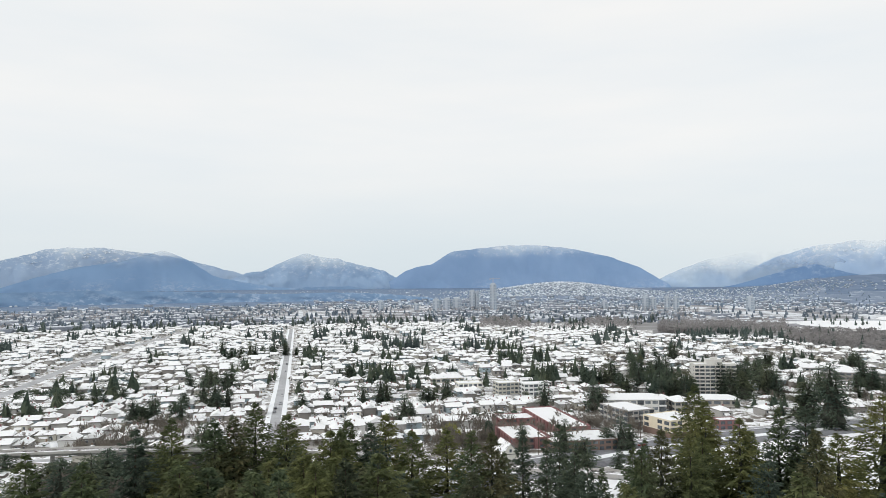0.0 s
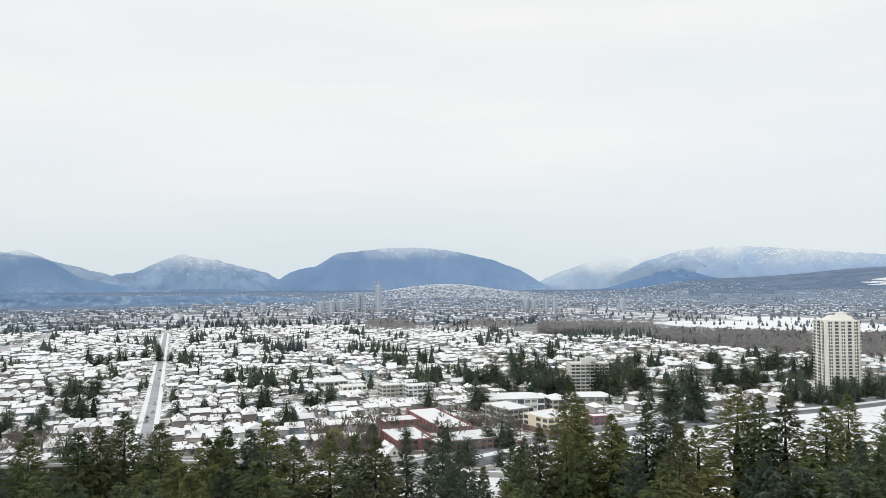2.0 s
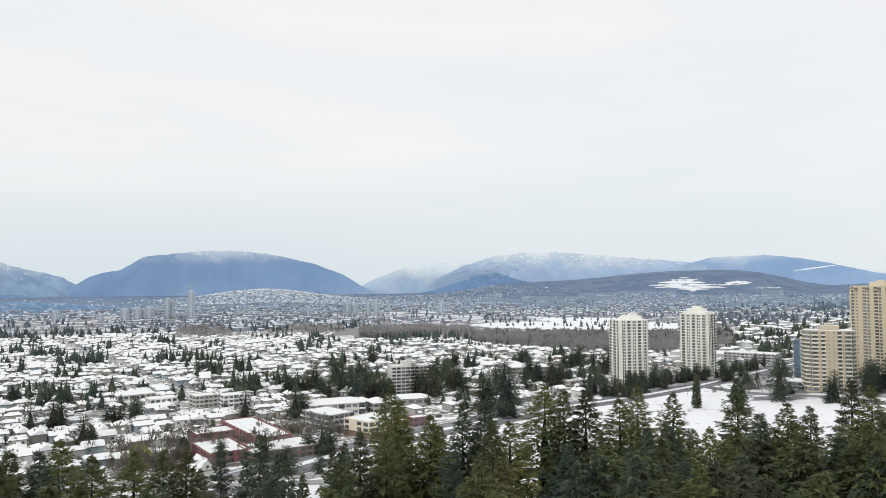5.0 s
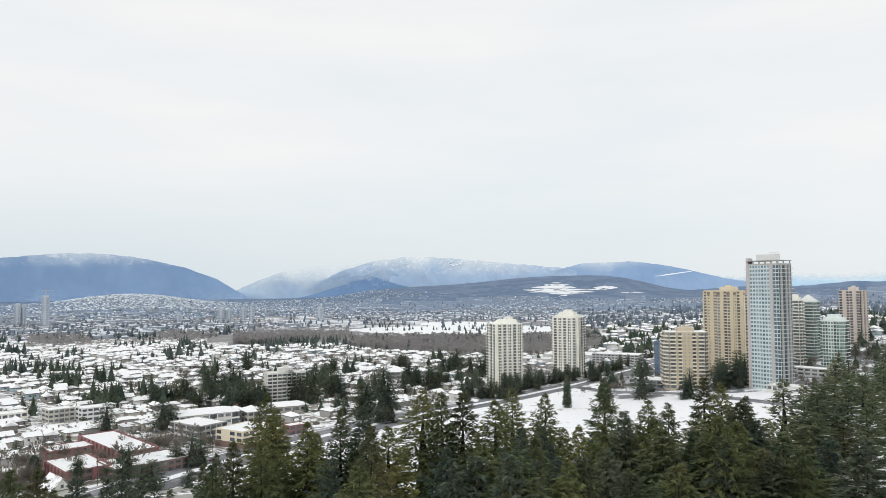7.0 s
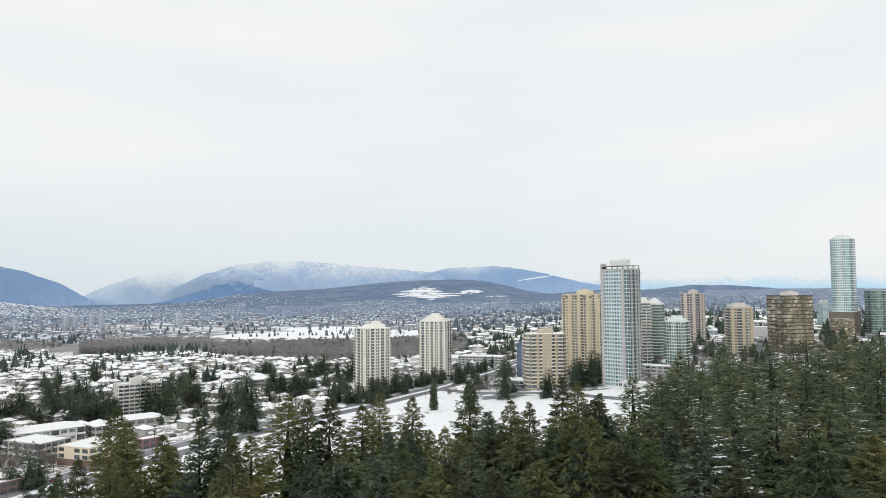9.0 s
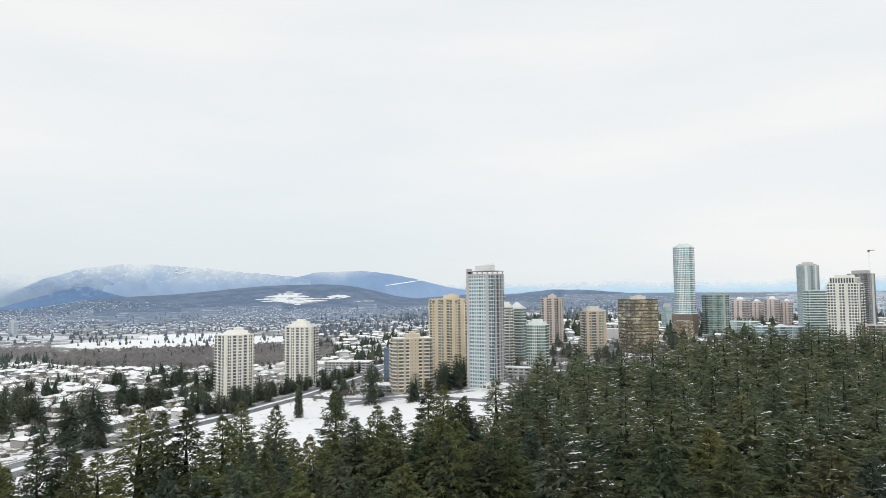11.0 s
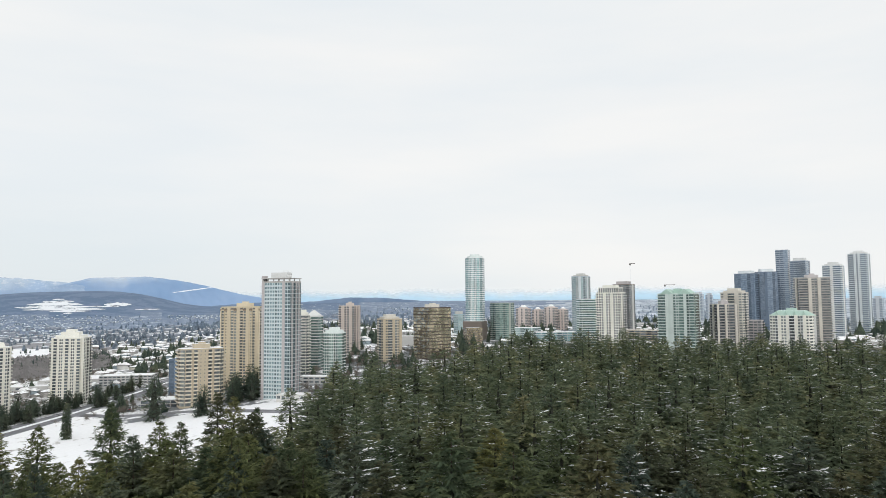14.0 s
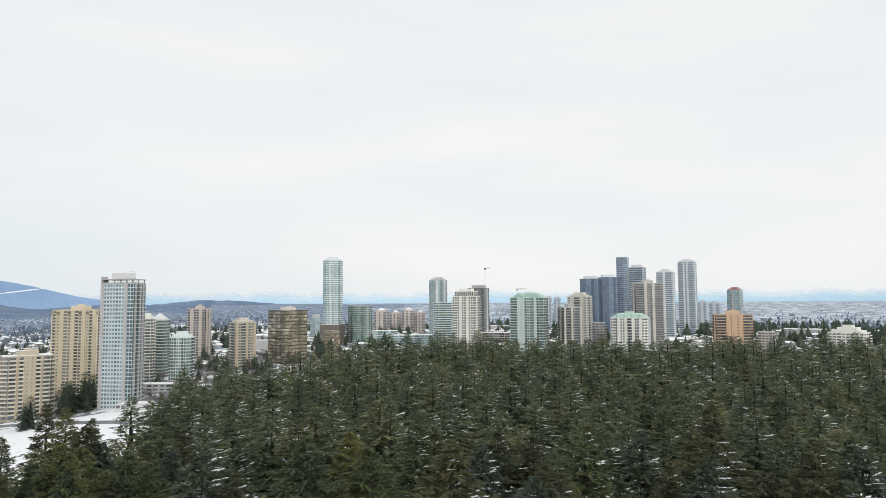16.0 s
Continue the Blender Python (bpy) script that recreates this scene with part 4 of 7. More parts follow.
HOUSES = []
for k in range(12):
    w, l = ((11, 13), (10, 14), (13, 10), (12, 11), (9.5, 13), (14, 11))[k % 6]
    walls = (4.6, 4.2, 3.2, 4.9, 3.9, 4.4)[(k * 5) % 6]
    wall, roof = house_shapes(w, l, walls, (1.9, 2.4, 1.7, 2.1)[k % 4], k % 2 == 1, k % 2 == 0)
    colour = HOUSE_WALLS[(k * 7) % 6]
    h = part("house", wall, [colour])
    part("roof", roof, ["snow_roof" if k % 4 else "snow_roof_worn", "dark_trim"], h, "shallow roof under snow with dark eaves")
    y0 = -l / 2
    for dx, z, me in ((-w * 0.27, walls - 2.1, window_wide), (w * 0.27, walls - 2.1, window_wide), (w * 0.32, walls * 0.16, window_tall)):
        part("window", me, None, h, "", pose(dx, y0, z))
    part("window", window_tall, None, h, "", pose(w / 2, 0.5, walls - 2.2, 0, 0, 90))
    part("door", door_mesh, None, h, "", pose(w * 0.12, y0 - (1.8 if k % 2 == 0 else 0), 0.1))
    part("chimney", chimney_mesh, None, h, "", pose(w * 0.2, l * 0.12, walls + 1.6))
    tagged(h, ("two-storey house with %s walls and a snow-covered %s roof" % (colour.split("_")[1], "gabled" if k % 2 == 1 else "hipped")), "house", "houses of the suburb")
    HOUSES.append((h, wall, roof, colour))

BLOCKED = []  # bearing and distance boxes kept clear for larger buildings: az0, az1, d0, d1
BLOCKED += [(2.5, 14.5, 330, 470), (12.5, 19.5, 380, 520), (17.5, 24, 480, 640), (19, 23, 410, 470), (28.3, 33.0, 690, 790), (36, 47, 560, 800), (3.0, 8.5, 520, 600), (-3.5, 1.5, 515, 575), (11, 17, 505, 560), (-36, -28.2, 300, 390)]


def clear(x, y, pad=0):
    az, d = polar(x, y)
    return not any(a0 <= az <= a1 and d0 <= d <= d1 for a0, a1, d0, d1 in BLOCKED)


def avenue_gap(x, y):
    return min((x - p.x) ** 2 + (y - p.y) ** 2 for p in avenue_line) > 16 ** 2


def road_gap(x, y):
    return min((x - p.x) ** 2 + (y - p.y) ** 2 for p in kings_line) > 26 ** 2


plots = []
hr = random.Random(21)
for row in range(0, 41):
    v = 372 + 27.6 * row + (-3 if row % 2 == 0 else 3)
    u = -900.0 + hr.uniform(0, 8)
    while u < 1000:
        x, y = town(u, v + hr.uniform(-4.0, 4.0))
        az, d = polar(x, y)
        step = hr.uniform(9.8, 12.0)
        cross = any(abs(u - s) < 9 for s in (-420, -215, 165, 350, 560, 760)) or abs(u - STREET_U) < 13
        limit = 1500 if az < 3 else 1345 if az < 15 else float(np.interp(az, (25, 27, 36), (1185, 1085, 965)))
        past = az > 8 and d < np.interp(az, (8, 13, 20, 28, 36.6, 42, 47, 52), (345, 375, 405, 445, 540, 640, 740, 830))
        if -37 < az < 47 and 345 < d < limit and not cross and not past and clear(x, y) and road_gap(x, y) and avenue_gap(x, y) and hr.random() > (0.05 if az < 13 else 0.24):
            plots.append((d, x, y, az))
        u += step
plots.sort()
first = {}
for n, (d, x, y, az) in enumerate(plots[:280]):
    k = hr.randrange(12)
    m = Matrix.Translation((x, y, gz(x, y))) @ Matrix.Rotation(GRID + hr.choice((0, 0, 0, math.pi, math.pi, math.pi / 2)) + hr.gauss(0, 0.06), 4, "Z") @ Matrix.Diagonal((hr.uniform(0.66, 0.82), hr.uniform(0.74, 0.95), hr.uniform(0.78, 1.14), 1))
    h = HOUSES[k][0]
    if k in first:
        h = copy_thing(h, Matrix())
    first[k] = True
    h.matrix_basis = m

SUB_MATS = ["snow_roof", "dark_trim", "snow_roof_worn"] + HOUSE_WALLS + ["glass_dark"]


def as_arrays(pieces):
    """(Shape, list of material slots) as triangles."""
    p, t, m = [], [], []
    for s, slots in pieces:
        base = len(p)
        p.extend(tuple(v) for v in s.v)
        for f, q in zip(s.f, s.m):
            for j in range(1, len(f) - 1):
                t.append((base + f[0], base + f[j], base + f[j + 1]))
                m.append(slots[q])
    return np.array(p, float), np.array(t, int), np.array(m, int)


SMALL = []
for k, (h, wall, roof, colour) in enumerate(HOUSES):
    win = Shape()
    ys = min(v[1] for v in wall.v[:4])
    hh = max(v[2] for v in wall.v)
    for cx in (-2.8, 2.8):
        win.box(cx - 1, cx + 1, ys - 0.08, ys, hh - 2.1, hh - 0.9)
    SMALL.append(as_arrays([(wall, [SUB_MATS.index(colour)]), (roof, [0 if k % 4 else 2, 1]), (win, [9])]))
spots = [[] for _ in SMALL]
for d, x, y, az in plots[280:]:
    k = hr.randrange(12)
    spots[k].append((x, y, gz(x, y), GRID + hr.choice((0, 0, 0, math.pi, math.pi, math.pi / 2)) + hr.gauss(0, 0.06), hr.uniform(0.66, 0.84), hr.uniform(0.76, 1.16)))
garage = Shape()
garage.box(-3, 3, -3, 3, -1.5, 2.4, 4)
garage.face([(-3.4, -3.4, 2.4), (3.4, -3.4, 2.4), (3.4, 0, 3.6), (-3.4, 0, 3.6)], 0)
garage.face([(3.4, 3.4, 2.4), (-3.4, 3.4, 2.4), (-3.4, 0, 3.6), (3.4, 0, 3.6)], 0)
GARAGE = as_arrays([(garage, list(range(10)))])
sheds_g = []
for d, x, y, az in plots:
    if hr.random() < 0.6:
        ox, oy = town(hr.uniform(-3, 3), 13.2)
        if clear(x + ox, y + oy) and road_gap(x + ox, y + oy):
            sheds_g.append((x + ox, y + oy, gz(x + ox, y + oy), GRID, hr.uniform(0.85, 1.15), hr.uniform(0.9, 1.2)))
p, t, i = joined([repeated(*s, g) for s, g in zip(SMALL, spots) if g] + [repeated(*GARAGE, sheds_g)])
tagged(part("suburb_houses", big_mesh("suburb_houses", p, t, SUB_MATS, i)), "rows of small houses under snow-covered roofs", "houses", kind="stuff")


# ---- evergreens and bare trees among the houses ----
def conifer_model(seed, h, reach, label, needle="needles_dark", group="garden evergreens", **kw):
    (p, t, inner), _ = fir_arrays(seed, h=h, levels=20, arms=8, fronds=12, reach=reach * 1.02, start=0.05, core=7, rings=9, size=0.74, shoulder=0.92, blunt=0.46, body=0.46, **kw)
    tree = part("conifer", trunk_shape(h, 0.25), ["bark"])
    part("crown", big_mesh("crown", p, t, [needle, "inner_twig_shade"], np.arange(len(t)) < inner), None, tree)
    return tagged(tree, label, "tree", group)


def bare_arrays(seed, h=11.0):
    """A leafless tree: a forked trunk and a haze of thin twigs."""
    rnd = random.Random(seed)
    p, t = [], []

    def limb(a, b, ra, rb):
        d = (b - a).normalized()
        s = d.cross(Vector((0.3, 0.5, 0.8))).normalized()
        q = d.cross(s)
        n = len(p)
        if ra < 0.115:
            p.extend([tuple(a - s * ra), tuple(a + s * ra), tuple(b)])
            t.append((n, n + 1, n + 2))
            return
        for c, r in ((a, ra), (b, rb)):
            for k in range(3):
                p.append(tuple(c + (s * math.cos(2.094 * k) + q * math.sin(2.094 * k)) * r))
        for k in range(3):
            j = (k + 1) % 3
            t.append((n + k, n + j, n + 3 + j))
            t.append((n + k, n + 3 + j, n + 3 + k))

    def grow(a, d, length, r, depth):
        b = a + d * length
        limb(a, b, r, r * 0.6)
        if depth == 0:
            return
        for _ in range(rnd.randint(3, 4) if depth < 3 else 3):
            nd = (d + Vector((rnd.uniform(-1, 1), rnd.uniform(-1, 1), rnd.uniform(-0.15, 0.7))) * 0.75).normalized()
            grow(a.lerp(b, rnd.uniform(0.6, 1.0)), nd, length * rnd.uniform(0.55, 0.8), max(r * 0.55, 0.10), depth - 1)

    grow(Vector((0, 0, -0.5)), Vector((0, 0, 1)), h * 0.32, 0.2, 4)
    return np.array(p, float), np.array(t, int), np.zeros(len(t), int)


GARDEN = [conifer_model(71, 13, 3.9, "dark green garden conifer between snowy houses", ragged=0.35),
          conifer_model(72, 17, 4.6, "tall dark conifer between snowy houses", ragged=0.4),
          conifer_model(73, 10, 4.0, "bushy dark evergreen beside a snowy house", ragged=0.25),
          conifer_model(74, 9, 1.6, "narrow columnar cypress in a garden", ragged=0.12)]
GARDEN_H = (13, 17, 10, 9)
garden_used = set()


def garden(x, y, k, sc, wide=1.0):
    m = Matrix.Translation((x, y, gz(x, y))) @ Matrix.Rotation(hr.uniform(0, 6.28), 4, "Z") @ Matrix.Diagonal((sc * wide, sc * wide, sc, 1))
    tree = GARDEN[k]
    if k in garden_used:
        tree = copy_thing(tree, Matrix())
    garden_used.add(k)
    tree.matrix_basis = m


# tall dark groups that hide much of the eastern streets
for _ in range(26):
    az, d = hr.uniform(13, 38), hr.uniform(520, 860)
    if d < np.interp(az, (13, 28, 38), (480, 560, 680)):
        continue
    x, y = at(az, d)
    for _ in range(hr.randint(2, 4)):
        px, py = x + hr.gauss(0, 8), y + hr.gauss(0, 7)
        if clear(px, py) and road_gap(px, py):
            garden(px, py, hr.choice((0, 1, 1, 2)), hr.uniform(0.85, 1.4), 1.15)
# clumps that stand out: bearing, distance, number, height, spread
for az, d, n, h, sp in ((-26.3, 560, 4, 17, 9), (-22.0, 470, 9, 19, 11), (-18.0, 520, 6, 18, 9), (-17.9, 610, 8, 19, 10), (-8.0, 660, 4, 18, 6), (-16.3, 860, 6, 19, 12),
                        (-13.2, 900, 7, 17, 14), (-9.5, 880, 3, 13, 9)):
    for _ in range(n):
        x, y = at(az, d)
        garden(x + hr.gauss(0, sp), y + hr.gauss(0, sp), hr.choice((0, 1, 1, 2)), h / 15 * hr.uniform(0.75, 1.1), 1.15)
for az, d, n, h, sp in ((-1.0, 490, 3, 17, 4), (0.8, 500, 3, 18, 4), (12.6, 600, 6, 22, 8), (15.6, 660, 8, 20, 11), (17.3, 590, 9, 18, 9), (18.8, 560, 9, 19, 8), (22.6, 580, 6, 24, 7), (24.4, 600, 5, 22, 7), (27.2, 490, 2, 30, 2),
                        (28.7, 470, 2, 33, 1.5), (31.0, 640, 8, 22, 14), (34.0, 760, 4, 20, 9), (37.0, 760, 5, 24, 10)):
    for _ in range(n):
        x, y = at(az, d)
        garden(x + hr.gauss(0, sp), y + hr.gauss(0, sp), hr.choice((0, 1, 1)), h / 15 * hr.uniform(0.8, 1.05), 1.15)
for az, d, n, h, sp in ((40.2, 650, 9, 16, 12), (41.5, 690, 8, 15, 12), (44.8, 690, 8, 13, 14), (46.5, 740, 7, 13, 14), (36.0, 600, 5, 16, 9), (38.2, 585, 5, 13, 9), (55.2, 590, 6, 19, 6), (56.2, 600, 4, 24, 4), (49.03, 556, 1, 29, 0.5),
                        (52.3, 545, 2, 20, 2), (46.4, 505, 1, 22, 0.5)):
    for _ in range(n):
        x, y = at(az, d)
        garden(x + hr.gauss(0, sp), y + hr.gauss(0, sp), hr.choice((0, 1)), h / 15 * hr.uniform(0.85, 1.05), 1.1)
garden(*at(43.35, 530), 3, 2.65, 0.62)
for az, d, h, k in ((6.3, 355, 13, 1), (9.6, 352, 16, 1), (10.5, 306, 15, 1), (11.2, 308, 16, 0), (13.8, 312, 10, 0), (14.0, 362, 16, 1), (14.6, 368, 12, 0), (11.9, 478, 21, 1), (12.4, 486, 16, 0), (8.1, 478, 20, 1), (-3.2, 420, 19, 1),
                   (-2.7, 424, 13, 0), (-5.1, 505, 19, 1), (-4.6, 505, 18, 1), (-6.5, 492, 17, 1), (-9.3, 486, 12, 3), (3.6, 372, 11, 3), (-11.3, 470, 14, 0), (6.6, 505, 9, 2), (12.9, 366, 10, 2)):
    garden(*at(az, d), k, h / GARDEN_H[k], 1.25)
for k in range(30):
    az = hr.uniform(-36, -9)
    garden(*at(az, hr.uniform(225, 330) if az > -28 else hr.uniform(225, 275)), hr.choice((0, 1)), hr.uniform(0.9, 1.45), 1.4)
for k in range(34):
    az = 34.5 + 13.5 * k / 33 + hr.uniform(-0.15, 0.15)
    d = float(np.interp(az, (32, 36.65, 40.3, 44.6, 48), (507, 560, 615, 675, 745))) + hr.uniform(24, 46)
    garden(*at(az, d), hr.choice((0, 1, 2)), hr.uniform(0.55, 1.0), 1.2)
for k in range(15):
    az = -35 + 1.15 * k
    garden(*at(az + hr.uniform(-0.3, 0.3), float(np.interp(az, (-40, -26.8, -12), (372, 338, 308))) - hr.uniform(9, 16)), hr.choice((0, 2, 2)), hr.uniform(0.9, 1.2), 1.6)
for _ in range(10):
    d, x, y, az = hr.choice(plots[:300])
    ox, oy = town(hr.choice((-7, 7)) + hr.uniform(-1, 1), hr.uniform(9, 15) * hr.choice((-1, 1)))
    garden(x + ox, y + oy, hr.choice((0, 1, 2, 3, 3)), hr.uniform(0.5, 0.95))

mini = []
for k in range(3):
    (p, t, _), _ = fir_arrays(90 + k, h=14, levels=9, arms=6, fronds=3, reach=6.0, start=0.04, ragged=0.5, blunt=0.44, core=6, rings=5, size=1.05, shoulder=0.92, body=0.52)
    mini.append((p, t, np.zeros(len(t), int)))
mini_far = []
for k in range(3):
    (p, t, _), _ = fir_arrays(95 + k, h=14, levels=5, arms=5, fronds=1, reach=6.0, start=0.04, ragged=0.45, blunt=0.42, core=5, rings=4, size=1.5, shoulder=0.95, body=0.60)
    mini_far.append((p, t, np.zeros(len(t), int)))
spots = [[] for _ in mini]
for _ in range(310):
    d, x, y, az = hr.choice(plots)
    if d < 480:
        continue
    single = hr.random() < 0.55
    size = hr.uniform(0.3, 0.95) if single else hr.uniform(0.6, 1.35)
    for _ in range(1 if single else hr.randint(3, 7)):
        ox, oy = town(hr.uniform(-13, 13), hr.uniform(8, 17) * hr.choice((-1, 1)))
        sc = size * hr.uniform(0.55, 1.1)
        spots[hr.randrange(3)].append((x + ox, y + oy, gz(x + ox, y + oy), hr.uniform(0, 6.28), sc * hr.uniform(0.95, 1.5), sc * 1.12))
# dark groups of tall trees among the houses
for az, d in ((5.6, 743), (7.9, 776), (2.2, 902), (4.0, 897), (-2.1, 983), (-6.0, 1082), (-9.9, 1114), (10.6, 662), (11.9, 604), (8.3, 612), (-7.5, 879), (15.1, 819), (18.3, 925)):
    for _ in range(hr.randint(4, 7)):
        x, y = at(az, d)
        x, y = x + hr.gauss(0, 7), y + hr.gauss(0, 6)
        sc = hr.uniform(0.8, 1.35)
        spots[hr.randrange(3)].append((x, y, gz(x, y), hr.uniform(0, 6.28), sc * 0.9, sc * 1.2))
for _ in range(170):
    az, d = hr.uniform(17, 46), hr.uniform(1080, 1420)
    x, y = at(az, d)
    sc = hr.uniform(0.5, 1.1)
    spots[hr.randrange(3)].append((x, y, gz(x, y), hr.uniform(0, 6.28), sc * 1.0, sc * 1.15))
for _ in range(80):
    az, d = hr.uniform(27, 43), hr.choice((hr.gauss(1800, 12), hr.uniform(1560, 2050), hr.gauss(1640, 10)))
    x, y = at(az, d)
    sc = hr.uniform(0.4, 0.9)
    spots[hr.randrange(3)].append((x, y, gz(x, y), hr.uniform(0, 6.28), sc, sc))
# the dark belt at the suburb's far edge
for _ in range(520):
    az = hr.uniform(-36, 46)
    d = hr.uniform(1490, 1720) if az < 18 else hr.uniform(1120, 1330)
    x, y = at(az, d)
    sc = hr.uniform(0.5, 1.2)
    spots[hr.randrange(3)].append((x, y, gz(x, y), hr.uniform(0, 6.28), sc * 1.3, sc))
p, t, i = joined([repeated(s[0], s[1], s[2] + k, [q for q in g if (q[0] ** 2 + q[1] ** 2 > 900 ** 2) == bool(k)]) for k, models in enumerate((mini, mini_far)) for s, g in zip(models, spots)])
tagged(part("suburb_evergreens", big_mesh("suburb_evergreens", p, t, ["needles_dark", "needles_mid_haze"], i)), "dark evergreens scattered through the snowy suburb", "trees", kind="stuff")

def bush_arrays(seed, n=140):
    """A leafless shrub: a rounded mass of thin twigs."""
    rnd = random.Random(seed)
    p, t = [], []
    for k in range(n):
        a, q = rnd.uniform(0, 6.28), rnd.random()
        root = Vector((rnd.uniform(-0.6, 0.6), rnd.uniform(-0.6, 0.6), rnd.uniform(0, 1.5)))
        tip = Vector((3.0 * math.cos(a) * q ** 0.5, 3.0 * math.sin(a) * q ** 0.5, rnd.uniform(2.0, 7.0) * (1.1 - 0.5 * q)))
        base = root.lerp(tip, rnd.uniform(0.3, 0.75))
        w = Vector((rnd.uniform(-1, 1), rnd.uniform(-1, 1), rnd.uniform(-0.5, 0.5))).normalized() * rnd.uniform(0.07, 0.17)
        p += [tuple(base - w), tuple(base + w), tuple(tip)]
        t.append((3 * k, 3 * k + 1, 3 * k + 2))
    return np.array(p, float), np.array(t, int), np.zeros(n, int)


bare = [bare_arrays(1), bush_arrays(2), bush_arrays(3)]
spots = [[] for _ in bare]
for _ in range(900):
    az, d = hr.uniform(12, 46), hr.uniform(470, 1050)
    x, y = at(az, d)
    if d > np.interp(az, (12, 28, 36, 46), (400, 520, 620, 760)) and clear(x, y):
        sc = hr.uniform(0.7, 1.35)
        spots[hr.randrange(3)].append((x, y, gz(x, y), hr.uniform(0, 6.28), sc, sc))
for k in range(1300):
    d, x, y, az = hr.choice(plots[:1100] if k % 2 else plots)
    ox, oy = town(hr.uniform(-9, 9), hr.uniform(9, 14) * hr.choice((-1, 1)))
    sc = hr.uniform(0.5, 1.0)
    spots[hr.randrange(3)].append((x + ox, y + oy, gz(x + ox, y + oy), hr.uniform(0, 6.28), sc, sc))
for _ in range(620):
    # brown thicket before the railway and round the white hall
    az, d = hr.uniform(-37, -9), hr.uniform(200, 336)
    x, y = at(az, d)
    sc = hr.uniform(0.7, 1.5)
    if not (az < -29.2 and d > 288):
        spots[hr.randrange(3)].append((x, y, gz(x, y), hr.uniform(0, 6.28), sc * 1.4, sc))
for az, d, n, sp in ((-23, 440, 30, 12), (-21, 420, 26, 10), (2.3, 400, 50, 15), (0.6, 362, 22, 8), (1.6, 356, 12, 6), (6.0, 318, 8, 4), (12.8, 420, 36, 10), (9, 375, 16, 10), (-25, 395, 26, 9), (-17, 400, 18, 8), (17.5, 420, 10, 12), (30, 520, 16, 15), (33, 560, 14, 15), (-2.5, 410, 9, 8)):
    for _ in range(n):
        x, y = at(az, d)
        x, y = x + hr.gauss(0, sp), y + hr.gauss(0, sp)
        sc = hr.uniform(0.8, 1.7)
        if road_gap(x, y):
            spots[hr.randrange(3)].append((x, y, gz(x, y), hr.uniform(0, 6.28), sc, sc))
for _ in range(240):
    az = hr.choice((hr.uniform(-36, 12), hr.uniform(34, 60)))
    d = hr.uniform(295, 345) if az < 20 else hr.uniform(600, 800)
    x, y = at(az, d)
    if road_gap(x, y):
        sc = hr.uniform(0.6, 1.15)
        spots[hr.randrange(3)].append((x, y, gz(x, y), hr.uniform(0, 6.28), sc, sc))
p, t, i = joined([repeated(*s, g) for s, g in zip(bare, spots) if g])
tagged(part("bare_trees", big_mesh("bare_trees", p, t, ["twigs"], i)), "leafless brown trees and shrubs along streets", "trees", kind="stuff")

M["yellow_leaf"] = mottled("yellow_leaf", (0.24, 0.25, 0.06), (0.40, 0.40, 0.11), 0.4, 2.0, 0.9, through_share=0.4)
for az, d, w, h in ((0.5, 370, 2.3, 1.5), (1.05, 372, 1.6, 1.1)):
    p, t, i = bush_arrays(int(d), 420)
    x, y = at(az, d)
    tagged(part("shrub", big_mesh("shrub", p, t, ["yellow_leaf"], i), None, None, "", Matrix.Translation((x, y, gz(x, y))) @ Matrix.Diagonal((w, w, h, 1))), "rounded yellow-green leafy shrub in the snow", "shrub", "yellow-green shrubs")

def lump_arrays(seed):
    """A low uneven mound: a clipped shrub, a hedge piece or a heap of snow."""
    rnd = random.Random(seed)
    p = [(0, 0, rnd.uniform(0.85, 1.1))]
    for z, r, n in ((0.62, 0.72, 6), (-0.2, 1.0, 6)):
        p += [(r * rnd.uniform(0.75, 1.2) * math.cos(1.047 * k), r * rnd.uniform(0.75, 1.2) * math.sin(1.047 * k), z * rnd.uniform(0.8, 1.2)) for k in range(n)]
    t = [(0, 1 + k, 1 + (k + 1) % 6) for k in range(6)]
    for k in range(6):
        q = (k + 1) % 6
        t += [(1 + k, 7 + k, 7 + q), (1 + k, 7 + q, 1 + q)]
    return np.array(p, float), np.array(t, int), np.array([0] * 6 + [1] * 12)


lumps = [lump_arrays(k) for k in range(4)]
pieces = []
for kind, number in (((0, 0), 1500), ((0, 1), 2600), ((0, 2), 1500), ((2, 2), 1300), ((1, 1), 2600)):
    groups = [[] for _ in lumps]
    for _ in range(number):
        d, x, y, az = hr.choice(plots[:1300] if hr.random() < 0.6 else plots)
        ox, oy = town(hr.uniform(-9, 9), hr.uniform(8.5, 17) * hr.choice((-1, 1)))
        sc = hr.uniform(0.7, 2.3)
        groups[hr.randrange(4)].append((x + ox, y + oy, gz(x + ox, y + oy), GRID + hr.choice((0, 1.57)), sc * hr.uniform(0.9, 1.6), sc))
    for (p, t, i), g in zip(lumps, groups):
        pieces.append(repeated(p, t, np.where(i == 0, kind[0], kind[1]), g))
p, t, i = joined(pieces)
tagged(part("garden_shrubs", big_mesh("garden_shrubs", p, t, ["snow_clump", "twigs", "needles_dark"], i)), "snow-capped garden shrubs and hedges between houses", "shrubs", kind="stuff")

